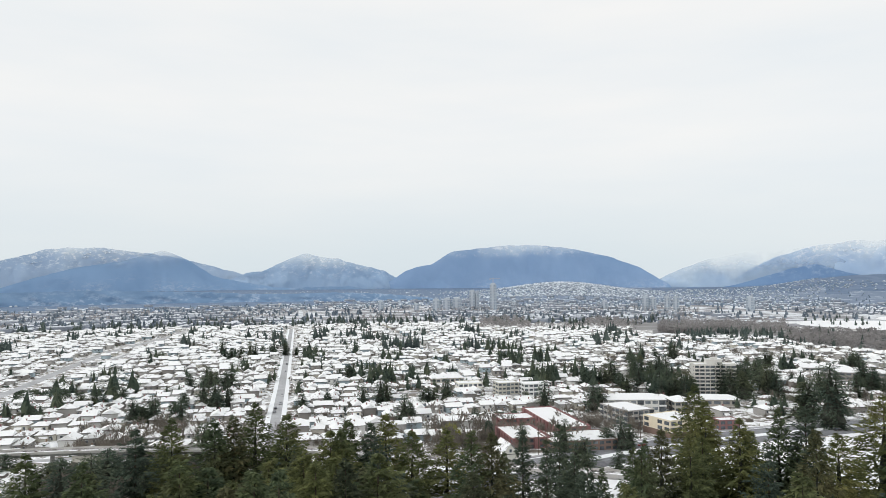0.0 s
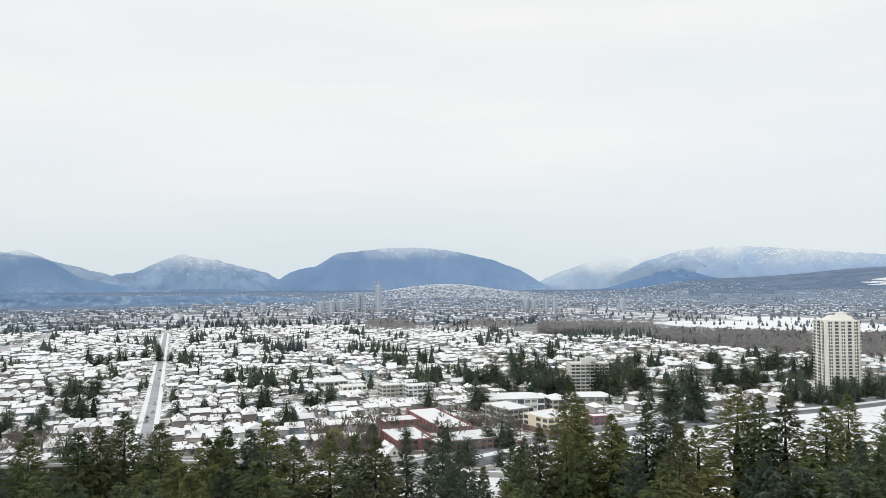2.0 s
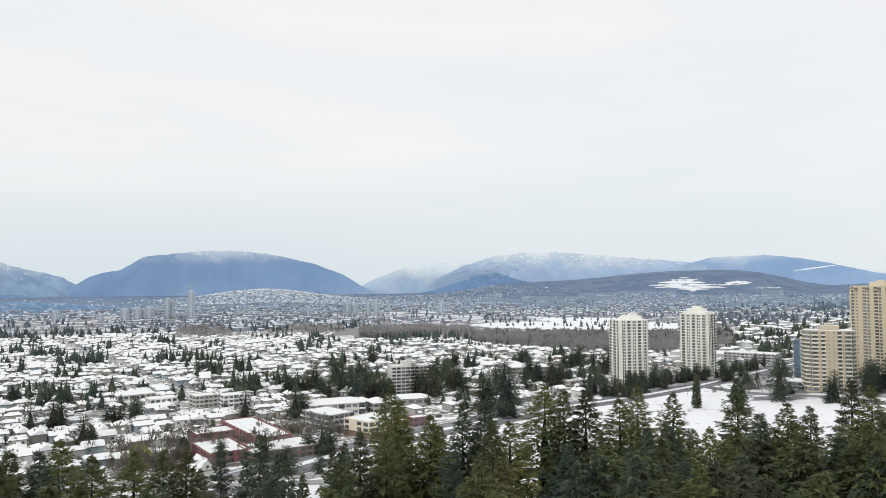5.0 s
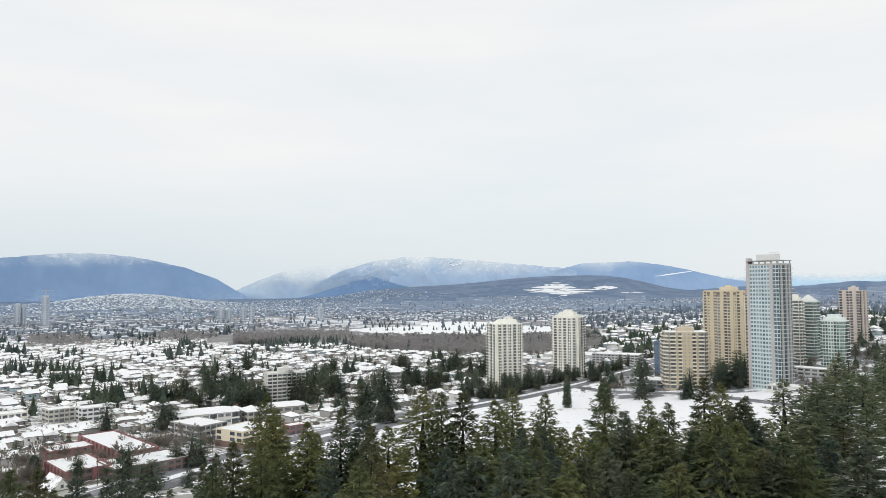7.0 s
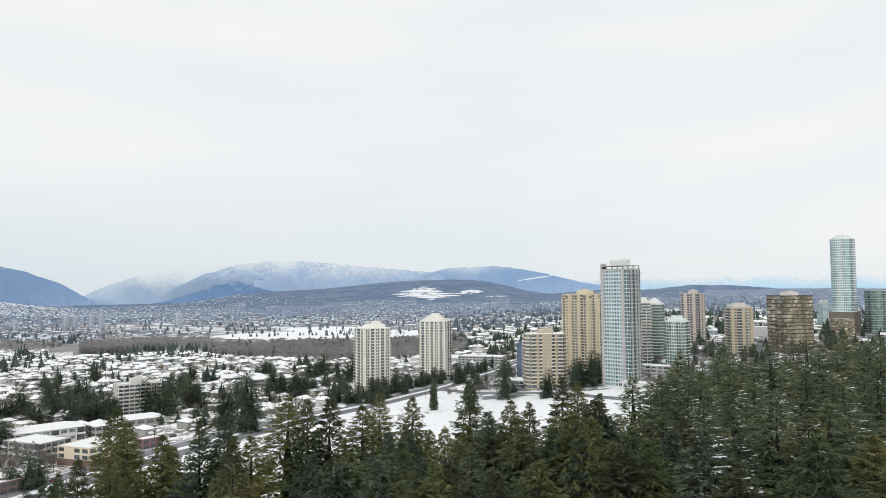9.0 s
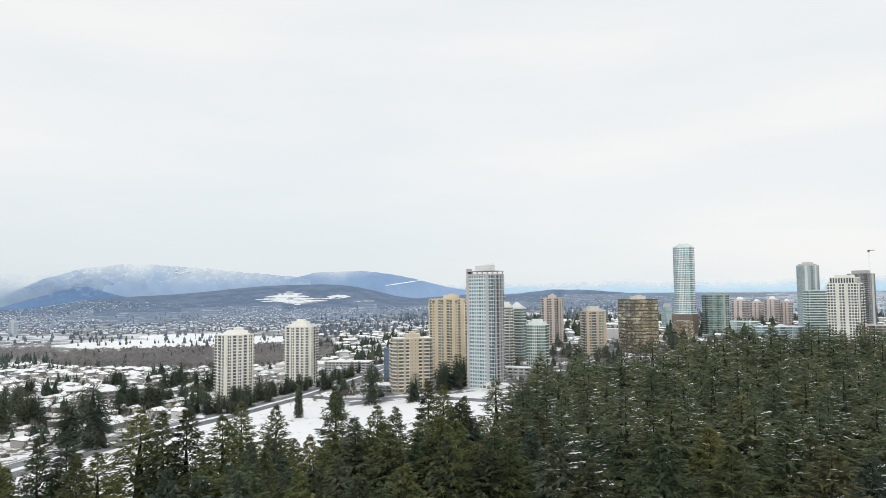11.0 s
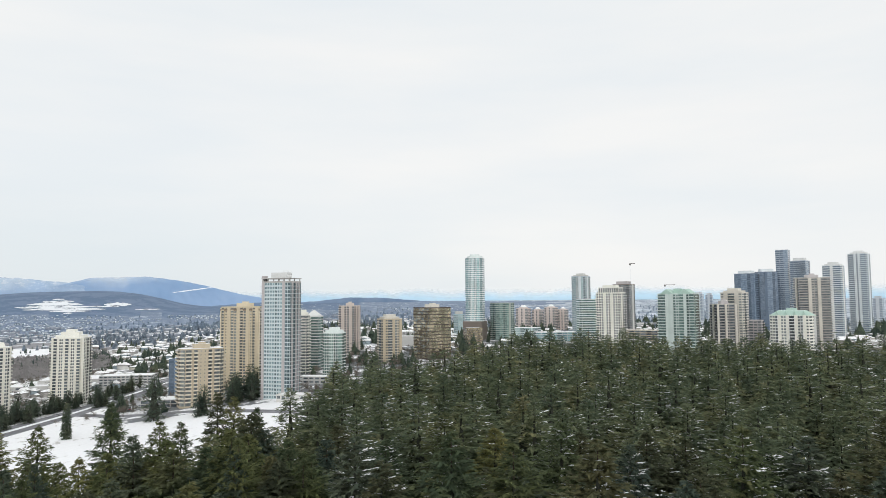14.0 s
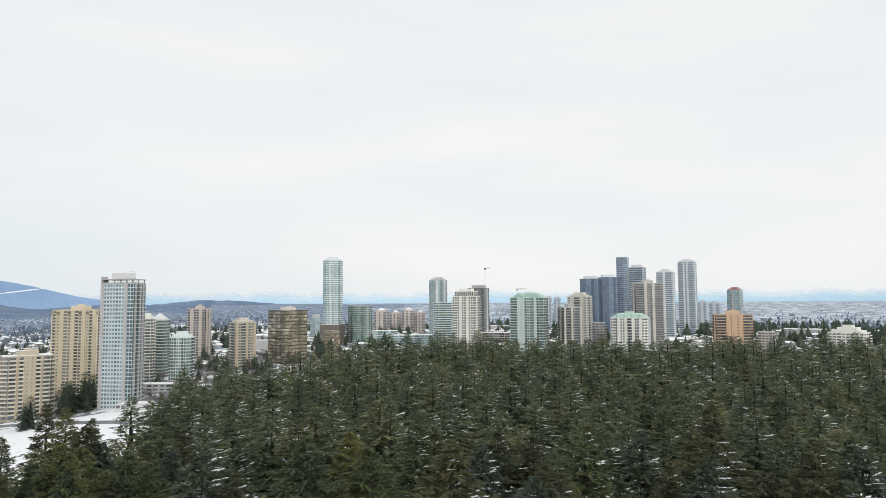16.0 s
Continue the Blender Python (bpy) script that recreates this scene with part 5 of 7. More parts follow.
def hedge_arrays(seed, w, l, h, n=900):
    """A tall clipped evergreen hedge: a rounded block covered with small leafy sprays."""
    rnd = random.Random(seed)
    p, t = [], []
    for k in range(n):
        a, e = rnd.uniform(0, 6.283), math.asin(rnd.uniform(0, 1))
        c = Vector((math.cos(a) * math.cos(e), math.sin(a) * math.cos(e), math.sin(e)))
        c = Vector([math.copysign(abs(v) ** 0.55, v) for v in c])
        c = Vector((c.x * w / 2, c.y * l / 2, c.z * h)) * rnd.uniform(0.9, 1.04)
        e1 = Vector((rnd.uniform(-1, 1), rnd.uniform(-1, 1), rnd.uniform(-0.4, 1))) * 1.1
        e2 = Vector((rnd.uniform(-1, 1), rnd.uniform(-1, 1), rnd.uniform(-1, 0.4))) * 0.8
        p += [tuple(c - e2), tuple(c + e2), tuple(c + e1)]
        t.append((3 * k, 3 * k + 1, 3 * k + 2))
    return np.array(p), np.array(t)


for k, (az, d, w) in enumerate(((-30.45, 618, 19), (-28.7, 612, 20))):
    p, t = hedge_arrays(60 + k, w, 9, 10)
    x, y = at(az, d)
    tagged(part("hedge", big_mesh("hedge", p, t, ["needles_dark"], np.zeros(len(t), int)), None, None, "", Matrix.Translation((x, y, gz(x, y) - 0.3)) @ Matrix.Rotation(GRID, 4, "Z")), "tall dark clipped evergreen hedge among snowy houses", "hedge", "dark hedges")

# leafless woods of the low ground: small pale brown tufts
tr = random.Random(5)
pp, tt = [], []
for k in range(26):
    a, z = tr.uniform(0, 6.28), tr.uniform(1, 9)
    r = 3.2 * math.sin(math.pi * (z / 11) ** 0.8) * tr.uniform(0.4, 1)
    c = Vector((r * math.cos(a), r * math.sin(a), z))
    e = Vector((tr.uniform(-1, 1), tr.uniform(-1, 1), tr.uniform(0.3, 1.4))) * 1.5
    f = Vector((tr.uniform(-1, 1), tr.uniform(-1, 1), tr.uniform(-0.3, 0.6))) * 0.9
    pp += [tuple(c - f), tuple(c + f), tuple(c + e)]
    tt.append((3 * k, 3 * k + 1, 3 * k + 2))
TUFT = (np.array(pp), np.array(tt), np.zeros(len(tt), int))
spots = []
for n in range(5600):
    az = tr.uniform(17, 46) if n % 8 < 4 else tr.uniform(3, 26) if n % 8 < 6 else tr.uniform(-36, 20)
    d = tr.uniform(float(np.interp(az, (17, 25, 27, 36), (1268, 1268, 1110, 990))), 1345) if n % 8 < 4 else tr.uniform(1350, 1660) if n % 8 < 6 else tr.uniform(1560, 2300)
    x, y = at(az, d)
    if noise.noise(Vector((x * 0.005, y * 0.005, 3))) > (-0.22 if az > 17 else 0.12):
        sc = tr.uniform(0.7, 1.5)
        spots.append((x, y, gz(x, y), tr.uniform(0, 6.28), sc * 1.3, sc))
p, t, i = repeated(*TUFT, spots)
tagged(part("bare_woods", big_mesh("bare_woods", p, t, ["twigs_far_haze"], i)), "brownish leafless woods on the low ground", "woods", kind="stuff")


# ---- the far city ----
# far roofs and walls: distance haze painted in, more in the farther pair
M["far_roof_faint_haze"] = mottled("far_roof_faint_haze", (0.62, 0.66, 0.72), (0.80, 0.83, 0.87), 0.02, 0.2)
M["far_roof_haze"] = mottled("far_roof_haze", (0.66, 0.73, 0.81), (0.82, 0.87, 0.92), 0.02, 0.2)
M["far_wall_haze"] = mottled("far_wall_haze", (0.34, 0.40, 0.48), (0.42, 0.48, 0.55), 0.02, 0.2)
M["far_wall_faint_haze"] = mottled("far_wall_faint_haze", (0.22, 0.25, 0.30), (0.32, 0.35, 0.40), 0.02, 0.2)
hut = Shape()
hut.box(-6, 6, -5, 5, -3, 4.5, 0)
hut.face([(-6.6, -5.6, 4.5), (6.6, -5.6, 4.5), (4, 0, 6.8), (-4, 0, 6.8)], 1)
hut.face([(6.6, 5.6, 4.5), (-6.6, 5.6, 4.5), (-4, 0, 6.8), (4, 0, 6.8)], 1)
hut.face([(6.6, -5.6, 4.5), (6.6, 5.6, 4.5), (4, 0, 6.8)], 1)
hut.face([(-6.6, 5.6, 4.5), (-6.6, -5.6, 4.5), (-4, 0, 6.8)], 1)
HUT = as_arrays([(hut, [0, 1])])
small_hut = Shape()
small_hut.face([(-6, -5, -2), (6, -5, -2), (6, -5, 4.5), (-6, -5, 4.5)], 0)
small_hut.face([(6, -5, -2), (6, 5, -2), (6, 5, 4.5), (6, -5, 4.5)], 0)
small_hut.face([(-6, 5, -2), (-6, -5, -2), (-6, -5, 4.5), (-6, 5, 4.5)], 0)
small_hut.face([(-6.6, -5.6, 4.5), (6.6, -5.6, 4.5), (5, 0, 7.2), (-5, 0, 7.2)], 1)
small_hut.face([(6.6, 5.6, 4.5), (-6.6, 5.6, 4.5), (-5, 0, 7.2), (5, 0, 7.2)], 1)
FAR_HUT = as_arrays([(small_hut, [2, 3])])
shed = Shape()
shed.box(-22, 22, -12, 12, -3, 8, 0, 1)
SHED = as_arrays([(shed, [0, 1])])
huts, sheds, cones = [], [], []
fr = random.Random(8)
for _ in range(23000):
    az = fr.uniform(-38, 122)
    d = 1550 + 2800 * fr.random() ** 0.85
    if az > 56 and d < 1450:
        continue
    x, y = at(az, d)
    dense = noise.noise(Vector((x * 0.0016, y * 0.0016, 9)))
    if dense + 0.55 * noise.noise(Vector((x * 0.006, y * 0.006, 5))) < -0.14 and fr.random() < 0.5:
        s = fr.uniform(0.6, 1.2) * np.interp(d, (1500, 2200, 3000, 4400), (1.0, 0.85, 0.65, 0.55))
        cones.append((x, y, gz(x, y), fr.uniform(0, 6.28), s * 1.7, s)) if fr.random() < 0.4 and d < min(3500, foot_from(az)) else None
        continue
    if d > foot_from(az) and noise.noise(Vector((az * 0.6, d * 0.004, 8))) < 0.16 and fr.random() < 0.95:
        continue
    if az > 95 and d > 2500 and fr.random() < 0.7:
        continue
    if 43 < az < 66 and noise.noise(Vector((x * 0.004, y * 0.004, 6))) < 0.08 and fr.random() < 0.8:
        if d < 2700:
            s = fr.uniform(0.6, 1.25)
            cones.append((x, y, gz(x, y), fr.uniform(0, 6.28), s * 1.8, s))
        continue
    if az > 62 and noise.noise(Vector((x * 0.0035, y * 0.0035, 4))) < 0.03 and fr.random() < 0.88:
        if d < 3200 and fr.random() < 0.6:
            s = fr.uniform(0.6, 1.2) * np.interp(d, (1500, 2200, 3200), (1.0, 0.85, 0.65))
            cones.append((x, y, gz(x, y), fr.uniform(0, 6.28), s * 1.7, s))
        continue
    if dense < -0.2 or (az > 18 and az < 46 and d < 1800) or (29 < az < 54 and d > np.interp(az, (29, 40, 54), (4000, 3700, 3500))):
        continue
    sc = fr.uniform(0.7, 1.2) * np.interp(d, (1500, 2200, 3000, 4400), (1.0, 0.8, 0.6, 0.5)) * (0.75 if az > 58 else 1.0)
    if fr.random() < 0.13 and d < 3000:
        sheds.append((x, y, gz(x, y), GRID, sc, 1))
    else:
        huts.append((x, y, gz(x, y), GRID + fr.choice((0, 1.57)), sc, sc))
    if d < foot_from(az) and fr.random() < (0.55 if d < 2600 else 0.3):
        x, y = x + fr.uniform(-25, 25), y + fr.uniform(-25, 25)
        s = fr.uniform(0.5, 1.2) * np.interp(d, (1500, 2200, 3000, 4400), (1.0, 0.85, 0.65, 0.55))
        cones.append((x, y, gz(x, y), fr.uniform(0, 6.28), s * 1.5, s))
for _ in range(2200):
    az, d = fr.gauss(9.5, 3.6), fr.uniform(3050, 3700)
    x, y = at(az, d)
    huts.append((x, y, gz(x, y), GRID + fr.choice((0, 1.57)), fr.uniform(0.5, 0.8), fr.uniform(0.5, 0.7)))
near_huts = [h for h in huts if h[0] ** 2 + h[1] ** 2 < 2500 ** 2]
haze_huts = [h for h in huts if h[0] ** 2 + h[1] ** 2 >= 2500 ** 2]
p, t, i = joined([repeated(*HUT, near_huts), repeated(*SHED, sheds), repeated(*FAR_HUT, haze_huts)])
tagged(part("far_houses", big_mesh("far_houses", p, t, ["far_wall_faint_haze", "far_roof_faint_haze", "far_wall_haze", "far_roof_haze"], i)), "far city of small snow-roofed houses on the slopes", "houses", kind="stuff")
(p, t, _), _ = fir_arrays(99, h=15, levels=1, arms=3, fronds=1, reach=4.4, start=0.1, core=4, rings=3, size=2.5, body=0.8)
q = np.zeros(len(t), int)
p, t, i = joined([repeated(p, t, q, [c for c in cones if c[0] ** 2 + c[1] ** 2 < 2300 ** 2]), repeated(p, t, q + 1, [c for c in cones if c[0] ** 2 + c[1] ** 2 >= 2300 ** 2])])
tagged(part("far_trees", big_mesh("far_trees", p, t, ["needles_far_haze", "needles_haze"], i)), "dark trees between the far houses", "trees", kind="stuff")

def hill_sheet(name, az0, az1, low_el, high_el, label, seed, mat="snow_clump"):
    """A clearing on a far hillside that faces the valley, between two bearings and elevations."""
    s = Shape()
    n, r = 34, 3
    ds = np.linspace(3000, 4450, 700)
    for i in range(n + 1):
        k = i / n
        az = az0 + (az1 - az0) * k
        els = np.degrees(np.arctan2(ground_z(ds * math.sin(radians(az)), ds * math.cos(radians(az))) - EYE, ds))
        w = math.sin(math.pi * k) ** 0.6 * (0.95 + 0.5 * noise.noise(Vector((k * 8, seed, 0))))
        mid = (low_el + high_el) / 2 + 0.04 * noise.noise(Vector((k * 5, seed, 4)))
        for j in range(r + 1):
            e = mid + (high_el - low_el) * w * (j / r - 0.5)
            hit = np.argmax(els > e) if (els > e).any() else -1
            x, y = at(az, ds[hit])
            s.v.append((x, y, gz(x, y) + 1.4))
    for i in range(n):
        for j in range(r):
            q = i * (r + 1) + j
            s.f.append((q, q + r + 1, q + r + 2, q + 1))
            s.m.append(0)
    return tagged(part(name, s, [mat]), label, "snow field", kind="structure")


M["hill_snow"] = snow_material("hill_snow", (0.20, 0.23, 0.28), 0.66, 0.02, (0.82, 0.85, 0.89))
for az0, az1, lo, hi in ((42.2, 43.0, 0.28, 0.36), (41.6, 43.6, 0.04, 0.26), (40.6, 44.2, -0.14, 0.07), (39.9, 44.9, -0.32, -0.13), (40.3, 45.7, -0.48, -0.31), (42.0, 44.8, -0.60, -0.47), (44.6, 46.4, -0.26, -0.16), (45.5, 47.4, -0.22, 0.06), (42.9, 43.5, -0.72, -0.63),
                       (34.8, 35.8, 0.38, 0.52), (33.9, 34.4, 0.42, 0.50), (47.6, 49.4, -0.5, -0.42), (42.8, 45.4, 1.0, 1.08), (40.2, 40.8, 0.94, 1.0)):
    hill_sheet("snow_field", az0, az1, lo - 0.1, hi - 0.1, "white clearing high on a wooded hill", az0, "hill_snow")
# snow fields lying open among the woods
def snow_sheet(name, az0, az1, d0, d1, label, lift=0.9, seed=0, mat="snow_clump"):
    s = Shape()
    n, r = 48, 8
    for i in range(n + 1):
        k = i / n
        az = az0 + (az1 - az0) * k
        w = math.sin(math.pi * min(1, max(0, k))) ** 0.35
        a = d0 + (d1 - d0) * (0.5 - 0.5 * w) + 40 * noise.noise(Vector((k * 6, seed, 1)))
        b = d1 - (d1 - d0) * (0.5 - 0.5 * w) + 40 * noise.noise(Vector((k * 6, seed, 5)))
        for j in range(r + 1):
            x, y = at(az, a + (b - a) * j / r)
            s.v.append((x, y, gz(x, y) + lift))
    for i in range(n):
        for j in range(r):
            q = i * (r + 1) + j
            s.f.append((q, q + r + 1, q + r + 2, q + 1))
            s.m.append(0)
    return tagged(part(name, s, [mat]), label, "snow field", kind="structure")


M["golf_snow"] = snow_material("golf_snow", (0.26, 0.25, 0.24), 0.94, 0.012)
snow_sheet("snow_field", 26.5, 43.5, 1480, 1850, "open white golf course under snow", seed=2, mat="golf_snow")
snow_sheet("snow_field", 31.5, 39.0, 1820, 2080, "white fairways behind a line of trees", seed=8, mat="golf_snow")
snow_sheet("snow_field", 25.6, 31.0, 1640, 1740, "white fairway beside bare woods", seed=9, mat="golf_snow")
snow_sheet("snow_field", 16.5, 25.5, 1195, 1252, "long white clearing before the bare woods", lift=1.2, seed=3)
snow_sheet("snow_field", 60, 66, 2300, 2380, "snowy strip beside the far river", 1.0, 6, "far_roof_faint_haze")


# ---- towers and larger buildings ----
def cells(shape_win, shape_bal, shape_rib, pattern, a, b, storey, style):
    """Fills one facade, from plan corner a to b with the outside to its right, by a row of cells."""
    a, b = Vector((*a, 0)), Vector((*b, 0))
    run = b - a
    out = Vector((run.y, -run.x, 0)).normalized()
    along = run.normalized()
    n = len(pattern)
    cw = run.length / n

    def slab(s, p, q, o0, o1, z0, z1, mat=0):
        c = [p + out * o0, q + out * o0, q + out * o1, p + out * o1]
        k = len(s.v)
        s.v += [(v.x, v.y, z) for z in (z0, z1) for v in c]
        for f in ((3, 2, 6, 7), (0, 3, 7, 4), (2, 1, 5, 6), (4, 7, 6, 5), (3, 0, 1, 2)):
            s.f.append(tuple(k + i for i in f))
            s.m.append(mat)

    i = 0
    while i < n:
        ch = pattern[i]
        j = i
        while j + 1 < n and pattern[j + 1] == ch and ch in "bBgs":
            j += 1
        p, q = a + along * cw * i, a + along * cw * (j + 1)
        m = 0.14 * cw
        if ch == "w":
            slab(shape_win, p + along * m, q - along * m, -0.05, 0.06, storey * 0.36, storey * 0.82)
        elif ch == "W":
            slab(shape_win, p + along * m * 1.2, q - along * m * 1.2, -0.05, 0.06, storey * 0.22, storey * 0.84)
        elif ch == "n":
            slab(shape_win, p + along * m * 2.2, q - along * m * 2.2, -0.05, 0.06, storey * 0.42, storey * 0.78)
        elif ch == "g":
            k = j - i + 1
            for c in range(k):
                slab(shape_win, p + along * (cw * c + 0.06), p + along * (cw * (c + 1) - 0.06), -0.05, 0.08, storey * 0.2, storey * 0.97)
        elif ch in "bB":
            slab(shape_win, p + along * 0.25, q - along * 0.25, -0.05, 0.05, storey * 0.06, storey * 0.92)
            depth = style.get("deep", 1.4)
            slab(shape_bal, p, q, 0, depth, -0.1, 0.12)
            slab(shape_bal, p, q, depth - 0.16, depth, 0.12, style.get("rail", 1.0))
            if ch == "B":
                for e in (p, q - along * 0.2):
                    slab(shape_bal, e, e + along * 0.2, 0, depth, 0.12, storey - 0.1)
        elif ch == "s":
            slab(shape_bal, p, q, 0, 0.5, -0.12, 0.14)
            k = j - i + 1
            for c in range(k):
                slab(shape_win, p + along * (cw * c + 0.25), p + along * (cw * (c + 1) - 0.25), -0.05, 0.08, storey * 0.16, storey * 0.9)
        elif ch == "q":
            slab(shape_bal, p, q, 0, 0.35, -0.16, 0.3)
            slab(shape_win, p + along * m * 1.3, q - along * m * 1.3, -0.05, 0.06, storey * 0.30, storey * 0.84)
        elif ch == "|":
            slab(shape_rib, p, q, -0.1, style.get("pier", 0.45), -3, 1)
        i = j + 1


TOWER_SPOTS = []


def tower(label, az, d, z0, z1, pw, ratio=0.8, turn=-25.0, wall="cream", glaz="glass_dark", front="wwbbww", side="wbw", balcony=None, storey=2.85, chamfer=0.0,
          roof="box", roof_mat=None, pier=None, category="apartment tower", style=None, base=None, group="city towers", name="apartment_tower", size=None, rot=None, notch=0.0):
    """A tower block: body with piers, a row of windows and of balconies for each storey, and its roof."""
    style = style or {}
    th = radians(abs(turn))
    w = pw / (math.cos(th) + ratio * math.sin(th))
    l = w * ratio
    if size:
        w, l = size
        pw = max(size)
    x, y = w / 2, l / 2
    c = chamfer
    outline = [(-x + c, -y), (x - c, -y), (x, -y + c), (x, y - c), (x - c, y), (-x + c, y), (-x, y - c), (-x, -y + c)] if c else [(-x, -y), (x, -y), (x, y), (-x, y)]
    if notch:
        n = notch
        outline = [(-x + n, -y), (x - n, -y), (x - n, -y + n), (x, -y + n), (x, y - n), (x - n, y - n), (x - n, y), (-x + n, y), (-x + n, y - n), (-x, y - n), (-x, -y + n), (-x + n, -y + n)]
    height = z1 - z0
    floors = max(1, round(height / storey))
    storey = height / floors
    px, py = at(az, d)
    if d < 800:
        extra = max(0, math.ceil((z0 - gz(px, py) - 1.0) / storey))
        z0, floors = z0 - extra * storey, floors + extra
        height = z1 - z0
    low = min(gz(px, py), z0) - z0 - 4
    TOWER_SPOTS.append((px, py, pw * 0.75 + 9))
    body = Shape()
    body.prism(outline, low, height, 0, 1)
    win, bal, rib = Shape(), Shape(), Shape()
    k = len(outline)
    faces = [front, side, front, side] if k == 4 else [front, style.get("corner", "w"), side, style.get("corner", "w"), front, style.get("corner", "w"), side, style.get("corner", "w")]
    if notch:
        small = style.get("corner", "w")
        faces = [front, small, small, side, small, small] * 2
    for i in range(k):
        cells(win, bal, rib, faces[i], outline[i], outline[(i + 1) % k], storey, style)
    if rib.v:
        rib.v = [(vx, vy, low if vz < 0 else height + style.get("crown", 0.6)) for vx, vy, vz in rib.v]
    thing = part(name, body, [wall, "flat_roof"])
    thing.matrix_basis = Matrix.Translation((px, py, z0)) @ Matrix.Rotation(radians(-az + turn if rot is None else rot), 4, "Z")
    tagged(thing, label, category, group)
    for q in range(0, len(rib.v), 8):
        one = Shape()
        one.v, one.f, one.m = rib.v[q:q + 8], rib.f[:5], rib.m[:5]
        part("pier", one, [pier or wall], thing)
    start = style.get("from", 0)
    if win.v:
        me = win.mesh("window_band", [glaz])
        for f in range(start, floors):
            tagged(part("window_band", me, None, thing, "", Matrix.Translation((0, 0, f * storey))), kind="stuff")
    if bal.v:
        me = bal.mesh("balcony", [balcony or wall])
        for f in range(start + 1, floors):
            tagged(part("balcony", me, None, thing, "", Matrix.Translation((0, 0, f * storey))), kind="stuff")
    para = Shape()
    t = 0.5
    for x0, x1, y0, y1 in ((-x - 0.1, x + 0.1, -y - 0.1, -y + t), (-x - 0.1, x + 0.1, y - t, y + 0.1), (-x - 0.1, -x + t, -y + t, y - t), (x - t, x + 0.1, -y + t, y - t)):
        if k == 4:
            para.box(x0, x1, y0, y1, height - 0.2, height + style.get("ph", 1.0))
    if k > 4:
        para.prism([(vx * 1.012, vy * 1.012) for vx, vy in outline], height + 0.004, height + style.get("ph", 0.8), 0, 1)
    if para.v and k > 4:
        part("parapet", para, [style.get("parapet", wall), "flat_roof"], thing)
    elif para.v:
        part("parapet", para, [style.get("parapet", wall)], thing)
    if "cornice" in style:
        brim = Shape()
        brim.prism([(vx * 1.05, vy * 1.05) for vx, vy in outline], height - storey * 1.05, height - storey * 0.35, 0)
        part("cornice", brim, [style["cornice"]], thing, "darker projecting band under the roof")
    top = Shape()
    rm = roof_mat or wall
    if roof == "box":
        top.box(-x * 0.35, x * 0.4, -y * 0.4, y * 0.45, height - 0.1, height + 4.2, 0, 1)
        top.box(-x * 0.1, x * 0.2, -y * 0.2, y * 0.2, height + 4.2, height + 5.6, 0, 1)
    elif roof == "steps":
        top.prism([(vx * 0.82, vy * 0.82) for vx, vy in outline], height - 0.1, height + 2.9, 0, 1)
        top.prism([(vx * 0.55, vy * 0.6) for vx, vy in outline], height + 2.9, height + 5.8, 0, 1)
        top.prism([(vx * 0.28, vy * 0.35) for vx, vy in outline], height + 5.8, height + 8.0, 0, 1)
    elif roof in ("pyramid", "mansard"):
        up, k2 = (7.0, 0.03) if roof == "pyramid" else (5.0, 0.62)
        n = len(top.v)
        m = len(outline)
        top.v += [(vx * 1.04, vy * 1.04, height) for vx, vy in outline] + [(vx * k2, vy * k2, height + up) for vx, vy in outline]
        for i in range(m):
            top.f.append((n + i, n + (i + 1) % m, n + m + (i + 1) % m, n + m + i))
            top.m.append(0)
        top.f.append(tuple(range(n + m, n + 2 * m)))
        top.m.append(1)
        if roof == "mansard":
            for cx in (-0.62, -0.2, 0.2, 0.62):
                for sy in (-1, 1):
                    q = len(top.v)
                    top.v += [(x * cx - 1.8, sy * y * 0.98, height + 0.2), (x * cx + 1.8, sy * y * 0.98, height + 0.2), (x * cx, sy * y * 0.98, height + 4.6), (x * cx, sy * y * 0.6, height + 4.4)]
                    for f in ((0, 1, 2), (1, 3, 2), (0, 2, 3)):
                        top.f.append(tuple(q + e for e in f))
                        top.m.append(0)
            top.box(-x * 0.25, x * 0.2, -y * 0.3, y * 0.3, height + 4.9, height + 7.2, 0, 1)
    elif roof == "crown":
        top.prism([(vx * 0.8, vy * 0.8) for vx, vy in outline], height - 0.1, height + 3.0, 0, 1)
        top.prism([(vx * 0.5, vy * 0.5) for vx, vy in outline], height + 3.0, height + 5.5, 0, 1)
    elif roof == "gables":
        for cx in (-0.5, 0.5):
            n = len(top.v)
            top.v += [(x * (cx - 0.42), -y * 1.03, height), (x * (cx + 0.42), -y * 1.03, height), (x * cx, -y * 1.03, height + 5.5), (x * (cx - 0.42), y * 1.03, height), (x * (cx + 0.42), y * 1.03, height), (x * cx, y * 1.03, height + 5.5)]
            for f in ((0, 1, 2), (5, 4, 3), (1, 4, 5, 2), (0, 2, 5, 3)):
                top.f.append(tuple(n + q for q in f))
                top.m.append(0)
        top.box(-x * 0.2, x * 0.2, -y * 0.4, y * 0.4, height, height + 6, 0, 1)
    elif roof == "hip":
        a, b, e = x + 0.7, y + 0.7, height + 0.3
        k2 = min(a, b) * 0.8
        r0, r1 = ((-a + k2, 0, e + 2.6), (a - k2, 0, e + 2.6)) if a >= b else ((0, -b + k2, e + 2.6), (0, b - k2, e + 2.6))
        q = [(-a, -b, e), (a, -b, e), (a, b, e), (-a, b, e)]
